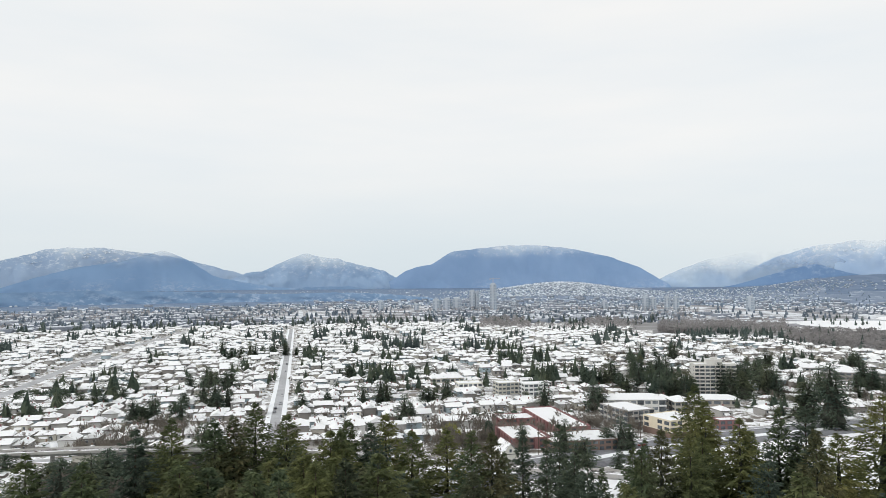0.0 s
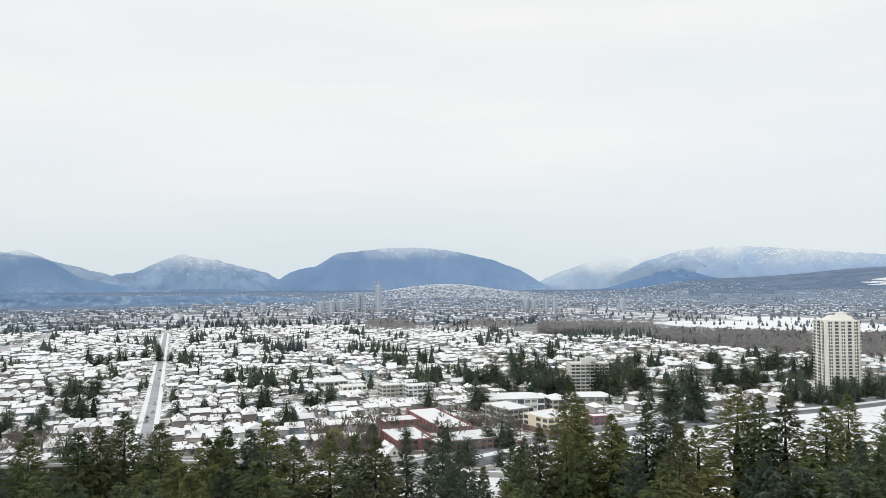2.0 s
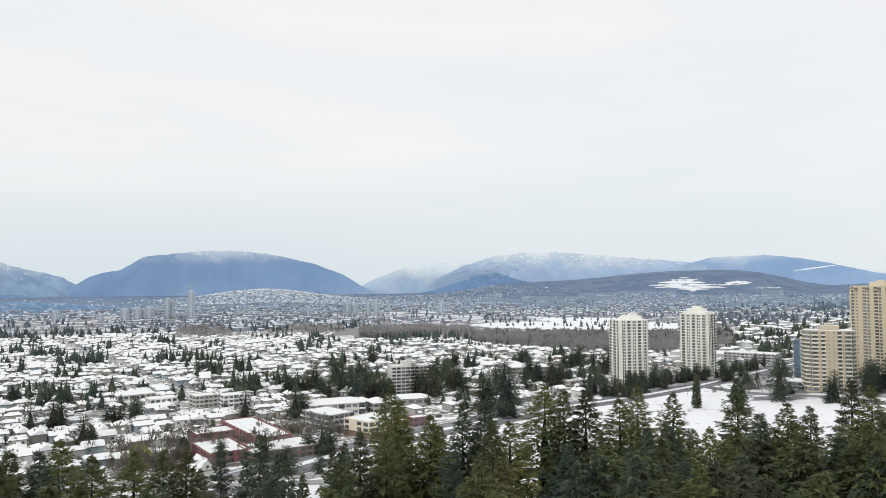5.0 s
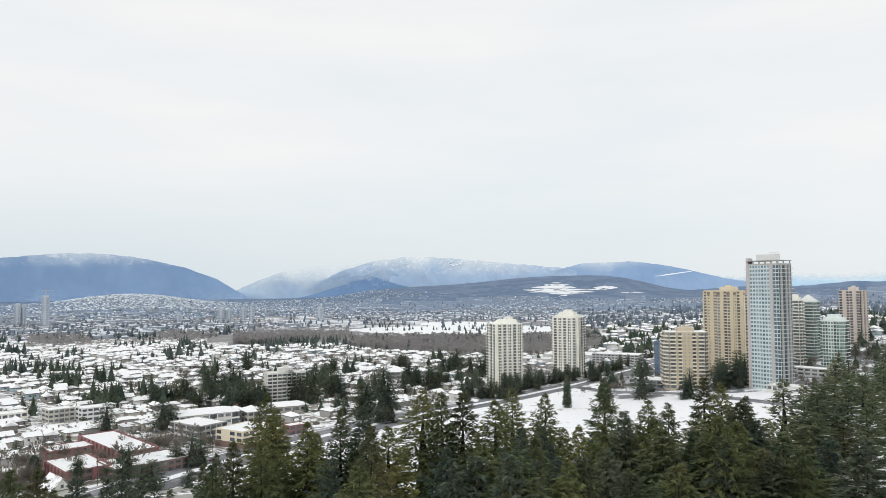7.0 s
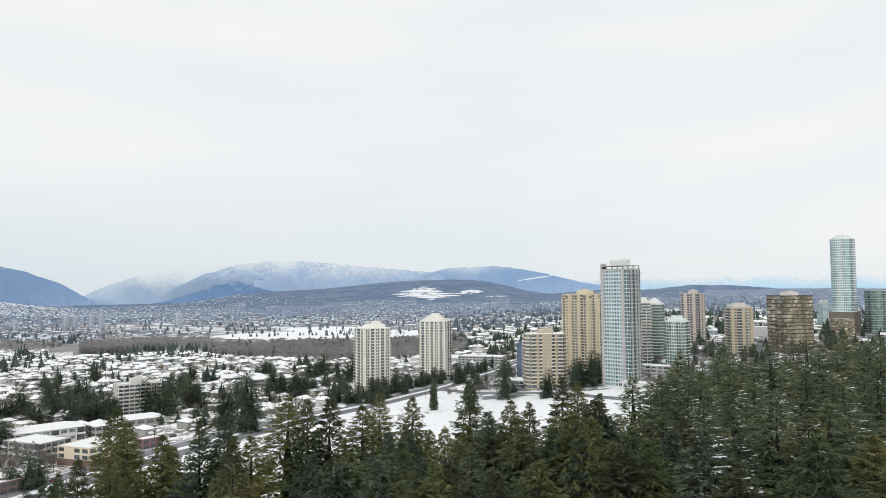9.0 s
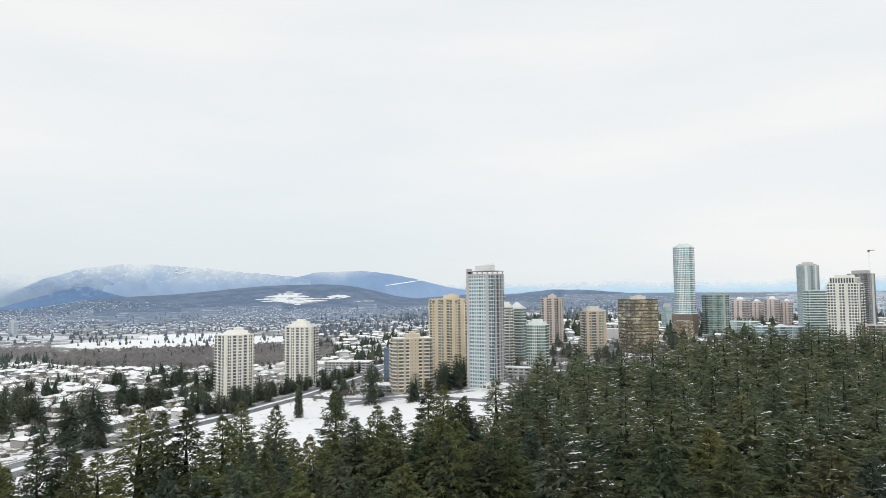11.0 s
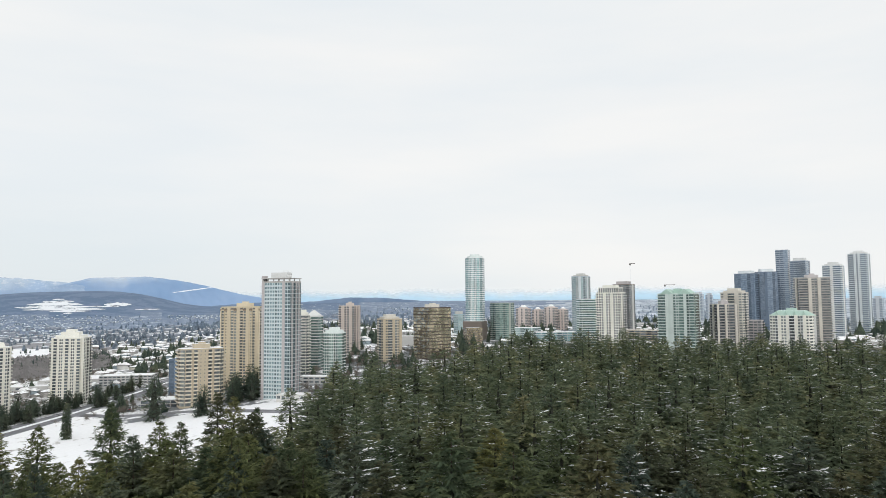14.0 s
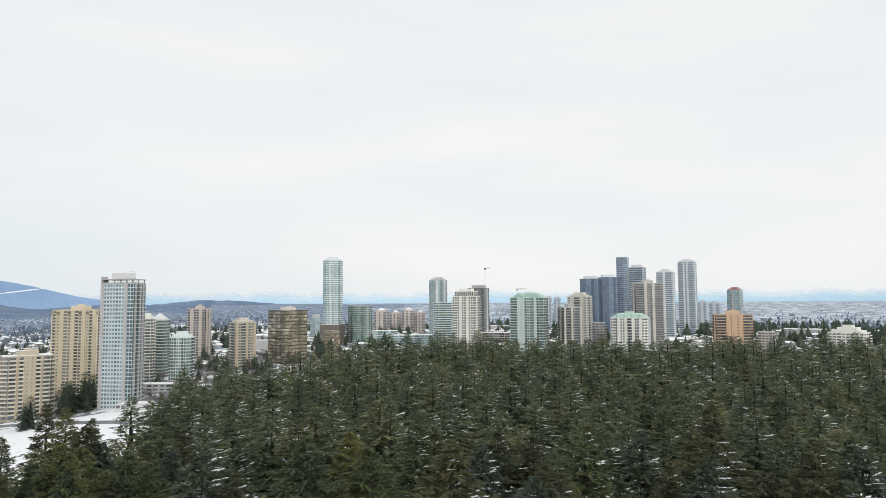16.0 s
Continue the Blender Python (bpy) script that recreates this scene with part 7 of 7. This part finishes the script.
# ---- church-like cream cottage by the road ----
def cottage():
    w, l, h = 7.0, 12.0, 5.6
    wall, roof = house_shapes(w, l, h, 4.6, True, False)
    gables = [i for i, f in enumerate(roof.f) if len(f) == 3]
    roof.f, roof.m = [f for i, f in enumerate(roof.f) if i not in gables], [m for i, m in enumerate(roof.m) if i not in gables]
    wall.face([(w / 2, l / 2, h), (-w / 2, l / 2, h), (0, l / 2, h + 4.4)])
    wall.face([(-w / 2, -l / 2, h), (w / 2, -l / 2, h), (0, -l / 2, h + 4.4)])
    c = part("cottage", wall, ["ivory"])
    part("roof", roof, ["snow_roof_worn", "dark_trim"], c, "steep roof streaked with snow")
    for dx in (-1.5, 1.5):
        part("window", window_tall, None, c, "", pose(dx, -l / 2, 2.2))
    part("window", window_tall, None, c, "", pose(0, -l / 2, 6.4))
    x, y = at(4.95, 324)
    c.matrix_basis = Matrix.Translation((x, y, gz(x, y))) @ Matrix.Rotation(radians(16), 4, "Z")
    tagged(c, "pale yellow gabled cottage with steep snow-streaked roof", "house")


cottage()


# ---- the elevated railway ----
def guideway():
    spots = [Vector((*at(a, d), 0)) for a, d in ((-40, 372), (-26.8, 338), (-12, 308), (-3.9, 288), (9.6, 268), (22, 270), (33, 274))]
    line = []
    for a, b in zip(spots, spots[1:]):
        n = max(1, int((b - a).length / 6))
        line += [a.lerp(b, i / n) for i in range(n)]
    for _ in range(12):
        line = [line[0]] + [(line[i - 1] + line[i] * 2 + line[i + 1]) / 4 for i in range(1, len(line) - 1)] + [line[-1]]
    section = [(-3.9, 1.0), (-3.9, 0), (-1.8, -1.3), (1.8, -1.3), (3.9, 0), (3.9, 1.0), (3.65, 1.0), (3.65, 0.25), (-3.65, 0.25), (-3.65, 1.0)]
    s = Shape()
    for i, p in enumerate(line):
        t = (line[min(i + 1, len(line) - 1)] - line[max(i - 1, 0)]).normalized()
        side = Vector((t.y, -t.x, 0))
        for o, z in section:
            q = p + side * o
            s.v.append((q.x, q.y, 7.4 + z))
    k = len(section)
    for i in range(len(line) - 1):
        for j in range(k):
            a, b = i * k + j, i * k + (j + 1) % k
            s.f.append((a, b, b + k, a + k))
            s.m.append(1 if j == 7 else 0)
    g = part("railway_viaduct", s, ["concrete", "snow_roof_worn"])
    tagged(g, "grey concrete railway viaduct with snow along its deck", "viaduct")
    col = Shape()
    col.prism([(0.9 * math.cos(a * 0.785), 0.9 * math.sin(a * 0.785)) for a in range(8)], 0, 1)
    me = col.mesh("column", ["concrete"])
    for i in range(2, len(line) - 1, 5):
        p = line[i]
        z = gz(p.x, p.y) - 1
        part("column", me, None, g, "", Matrix.Translation((p.x, p.y, z)) @ Matrix.Diagonal((1, 1, 7.4 - 1.3 - z, 1)))
    for o in (-2.7, -1.3, 1.3, 2.7):
        r = Shape()
        for i, p in enumerate(line):
            t = (line[min(i + 1, len(line) - 1)] - line[max(i - 1, 0)]).normalized()
            q = p + Vector((t.y, -t.x, 0)) * o
            r.v += [(q.x - 0.08, q.y, 7.66), (q.x + 0.08, q.y, 7.66), (q.x, q.y, 7.85)]
        for i in range(len(line) - 1):
            a = 3 * i
            for j in range(3):
                r.f.append((a + j, a + (j + 1) % 3, a + 3 + (j + 1) % 3, a + 3 + j))
                r.m.append(0)
        part("rail", r, ["dark_trim"], g)


guideway()


# ---- flat white hall before the railway ----
def hall():
    """A long low hall: walls, a parapet, a snowy roof and boxes on it."""
    far, near = Vector((*at(-29.7, 336), 0)), Vector((*at(-31.9, 292), 0))
    u = (far - near).normalized()
    v = Vector((-u.y, u.x, 0))
    l, w = (far - near).length, 64.0
    z = gz(far.x, far.y) - 0.6
    m = Matrix(((u.x, v.x, 0, near.x), (u.y, v.y, 0, near.y), (0, 0, 1, z), (0, 0, 0, 1)))
    s = Shape()
    s.box(0, l, 0, w, 0, 8.4)
    b = part("flat_hall", s, ["pale_grey"], None, "", m)
    s = Shape()
    for q in ((0, l, 0, 0.5), (0, l, w - 0.5, w), (0, 0.5, 0.5, w - 0.5), (l - 0.5, l, 0.5, w - 0.5)):
        s.box(*q, 8.404, 9.3)
    part("parapet", s, ["pale_grey"], b)
    s = Shape()
    s.box(0.5, l - 0.5, 0.5, w - 0.5, 8.404, 8.75)
    part("roof", s, ["snow_roof"], b, "flat roof under snow")
    for i in range(3):
        for j in range(2):
            s = Shape()
            s.box(l * (0.2 + 0.24 * i), l * (0.2 + 0.24 * i) + 4.5, 8 + 22 * j, 22 + 22 * j, 8.754, 9.7)
            light = part("skylight", s, ["dark_trim"], b, "long dark roof skylight")
            s = Shape()
            s.box(l * (0.2 + 0.24 * i) + 0.3, l * (0.2 + 0.24 * i) + 3.4, 8.4 + 22 * j, 21.6 + 22 * j, 9.704, 9.85)
            part("snow_cover", s, ["snow_clump"], light, "snow on a skylight")
    tagged(b, "low flat-roofed pale hall under thick snow", "building")


hall()


# ---- low houses, trees and shrubs round the towers ----
er = random.Random(31)
spots, firs, shrubs, halls = [[] for _ in SMALL], [[] for _ in mini], [[] for _ in bare], []
count = 0
while count < 1500:
    az, d = er.uniform(45, 118), er.uniform(560, 1900)
    x, y = at(az, d)
    if d < forest_edge(az) + 22 or (az < 62 and d < 640) or not road_gap(x, y):
        continue
    if any((x - a) ** 2 + (y - b) ** 2 < r * r for a, b, r in TOWER_SPOTS):
        continue
    count += 1
    ox, oy = x + er.uniform(-14, 14), y + er.uniform(-14, 14)
    q = er.random()
    near_towers = d < 850 and az < 72
    if not near_towers and q < 0.75:
        spots[er.randrange(12)].append((x, y, gz(x, y), GRID + er.choice((0, 1.57)), er.uniform(0.9, 1.3), er.uniform(0.85, 1.1)))
    if q > (0.75 if near_towers else 0.5):
        sc = er.uniform(0.45, 1.1)
        firs[er.randrange(3)].append((ox, oy, gz(ox, oy), er.uniform(0, 6.28), sc * 1.5, sc))
    if d < 1100 and er.random() < (0.9 if near_towers else 0.3):
        sc = er.uniform(0.6, 1.1)
        shrubs[er.randrange(3)].append((ox + 6, oy - 5, gz(ox + 6, oy - 5), er.uniform(0, 6.28), sc, sc))
for n in range(1500):
    az, d = er.uniform(46, 76), er.uniform(480, 900)
    x, y = at(az, d)
    if d < forest_edge(az) + 14 or (az < 60 and d < 585) or not road_gap(x, y) or any((x - a) ** 2 + (y - b) ** 2 < (r * 0.7) ** 2 for a, b, r in TOWER_SPOTS):
        continue
    if n % 8:
        sc = er.uniform(0.6, 1.3)
        shrubs[er.randrange(3)].append((x, y, gz(x, y), er.uniform(0, 6.28), sc, sc))
    else:
        sc = er.uniform(0.5, 1.25)
        firs[er.randrange(3)].append((x, y, gz(x, y), er.uniform(0, 6.28), sc * er.uniform(1.3, 1.8), sc))
for n in range(1700):
    az, d = er.uniform(60, 119), er.uniform(900, 2300)
    x, y = at(az, d)
    if noise.noise(Vector((x * 0.006, y * 0.006, 7))) < -0.05 or not road_gap(x, y) or any((x - a) ** 2 + (y - b) ** 2 < (r * 0.7) ** 2 for a, b, r in TOWER_SPOTS):
        continue
    sc = er.uniform(0.6, 1.3) * (1.35 if az > 86 else 1.0)
    firs[er.randrange(3)].append((x, y, gz(x, y), er.uniform(0, 6.28), sc * 1.6, sc))
for n in range(260):
    az, d = er.uniform(43, 57), er.uniform(690, 1250)
    x, y = at(az, d)
    if not road_gap(x, y) or any((x - a) ** 2 + (y - b) ** 2 < (r * 0.7) ** 2 for a, b, r in TOWER_SPOTS):
        continue
    sc = er.uniform(0.6, 1.15)
    firs[er.randrange(3)].append((x, y, gz(x, y), er.uniform(0, 6.28), sc * 1.5, sc))
for n in range(420):
    # shrubs and bare trees between the railway and the red brick blocks
    az, d = er.gauss(3.0, 6.5), er.uniform(296, 392)
    x, y = at(az, d)
    if road_gap(x, y) and not any((x - a) ** 2 + (y - b) ** 2 < (r * 0.62) ** 2 for a, b, r in TOWER_SPOTS):
        sc = er.uniform(0.45, 1.0)
        shrubs[er.randrange(3)].append((x, y, gz(x, y), er.uniform(0, 6.28), sc, sc))
p, t, i = joined([repeated(*m, g) for m, g in zip(SMALL, spots) if g])
tagged(part("town_houses", big_mesh("town_houses", p, t, SUB_MATS, i)), "low snow-roofed houses round the city towers", "houses", kind="stuff")
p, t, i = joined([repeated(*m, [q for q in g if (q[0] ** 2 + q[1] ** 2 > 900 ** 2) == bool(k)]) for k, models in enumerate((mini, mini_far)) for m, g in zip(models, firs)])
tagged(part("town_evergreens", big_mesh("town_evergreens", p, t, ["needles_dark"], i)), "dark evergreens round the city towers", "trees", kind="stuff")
p, t, i = joined([repeated(*m, g) for m, g in zip(bare, shrubs) if g])
tagged(part("town_bare_trees", big_mesh("town_bare_trees", p, t, ["twigs"], i)), "leafless brown trees round the towers and the road", "trees", kind="stuff")


# ---- cars and poles ----
def car_model(paint, label):
    s = Shape()
    prof = [(-2.2, 0.35), (-2.2, 0.85), (-1.9, 0.95), (-1.3, 1.0), (1.1, 1.0), (1.9, 0.88), (2.2, 0.7), (2.2, 0.35)]
    k = len(prof)
    s.v = [(x, y, z) for y in (-0.88, 0.88) for x, z in prof]
    s.f = [tuple(range(k - 1, -1, -1))[::-1], tuple(range(2 * k - 1, k - 1, -1))] + [(i, (i + 1) % k, k + (i + 1) % k, k + i) for i in range(k)]
    s.m = [0] * len(s.f)
    car = part("car", s, [paint])
    g = Shape()
    prof = [(-1.7, 0.96), (-1.2, 1.42), (0.4, 1.45), (1.15, 0.98)]
    g.v = [(x, y * (0.84 if z < 1 else 0.68), z) for y in (-1, 1) for x, z in prof]
    g.f = [(0, 1, 2, 3), (7, 6, 5, 4)] + [(i, (i + 1) % 4, 4 + (i + 1) % 4, 4 + i) for i in range(4)]
    g.m = [0] * 6
    part("cabin", g, ["glass_dark"], car, "dark glass cabin")
    wheel = Shape()
    n = 10
    wheel.v = [(0.34 * math.cos(6.283 * i / n), y, 0.34 + 0.34 * math.sin(6.283 * i / n)) for y in (-0.12, 0.12) for i in range(n)]
    wheel.f = [tuple(range(n)), tuple(range(2 * n - 1, n - 1, -1))] + [(i, n + i, n + (i + 1) % n, (i + 1) % n) for i in range(n)]
    wheel.m = [0] * len(wheel.f)
    me = wheel.mesh("wheel", ["dark_trim"])
    rim = Shape()
    rim.v = [(0.2 * math.cos(6.283 * i / 8), y, 0.34 + 0.2 * math.sin(6.283 * i / 8)) for y in (-0.13, 0.13) for i in range(8)]
    rim.f = [tuple(range(8)), tuple(range(15, 7, -1))]
    rim.m = [0, 0]
    rim_me = rim.mesh("rim", ["pale_grey"])
    for x in (-1.35, 1.35):
        for y in (-0.82, 0.82):
            w = part("wheel", me, None, car, "", Matrix.Translation((x, y, 0)))
            part("rim", rim_me, None, w, "grey wheel rim")
    return tagged(car, label, "car", "cars in the streets")


for _n, _c in dict(car_white=(0.75, 0.75, 0.74), car_black=(0.03, 0.03, 0.035), car_red=(0.35, 0.04, 0.04), car_silver=(0.45, 0.46, 0.48), car_yellow=(0.62, 0.52, 0.06)).items():
    M[_n] = mottled(_n, tuple(v * 0.9 for v in _c), _c, 0.5, 3, 0.35, 0.5)
CARS = [car_model("car_white", "white car on the slushy road"), car_model("car_black", "black car on the slushy road"), car_model("car_red", "dark red car on the slushy road"), car_model("car_silver", "silver car on the slushy road"), car_model("car_yellow", "yellow car on the wet road")]
cr = random.Random(17)
spots = []
for k in range(9):
    v = cr.uniform(420, 1000)
    x, y = town(STREET_U + cr.choice((-1.45, 1.45)), v)
    spots.append((x, y, 0.22, GRID + math.pi / 2))
for k in range(26):
    i = cr.randrange(12, len(kings_line) - 3)
    p, q = kings_line[i], kings_line[i + 1]
    t = (q - p).normalized()
    o = Vector((t.y, -t.x, 0)) * cr.choice((-11, -6.5, 6.5, 11))
    spots.append((p.x + o.x, p.y + o.y, 0.22, math.atan2(t.y, t.x)))
for k in range(24):
    x, y = at(47.2 + 0.22 * (k % 12), 634 + 9 * (k // 12))
    spots.append((x, y, 0.05, radians(40)))
seen = set()
for n, (x, y, z, a) in enumerate(spots):
    k = 4 if n == 13 else cr.choice((0, 1, 1, 3, 3, 3)) if n % 9 or n < 9 else 2
    c = CARS[k] if k not in seen else copy_thing(CARS[k], Matrix())
    seen.add(k)
    c.matrix_basis = Matrix.Translation((x, y, gz(x, y) + z)) @ Matrix.Rotation(a, 4, "Z")


def pole_model():
    s = Shape()
    n = 8
    s.prism([(0.16 * math.cos(6.283 * i / n), 0.16 * math.sin(6.283 * i / n)) for i in range(n)], -0.5, 12.5)
    pole = part("utility_pole", s, ["bark"])
    for z in (11.2, 12.0):
        a = Shape()
        a.box(-1.3, 1.3, -0.08, 0.08, z, z + 0.14)
        part("crossarm", a, ["bark"], pole)
    d = Shape()
    d.prism([(0.25 * math.cos(6.283 * i / n), 0.4 + 0.25 * math.sin(6.283 * i / n)) for i in range(n)], 9.2, 10.2)
    part("transformer", d, ["pale_grey"], pole, "grey drum transformer")
    return tagged(pole, "brown wooden utility pole with two crossarms", "utility pole", "poles along the road")


pole = pole_model()
for k, i in enumerate(range(10, len(kings_line) - 6, 5)):
    p, q = kings_line[i], kings_line[i + 1]
    t = (q - p).normalized()
    o = Vector((-t.y, t.x, 0)) * 20
    x, y = p.x + o.x, p.y + o.y
    c = pole if k == 0 else copy_thing(pole, Matrix())
    c.matrix_basis = Matrix.Translation((x, y, gz(x, y))) @ Matrix.Rotation(math.atan2(t.y, t.x) + math.pi / 2, 4, "Z")
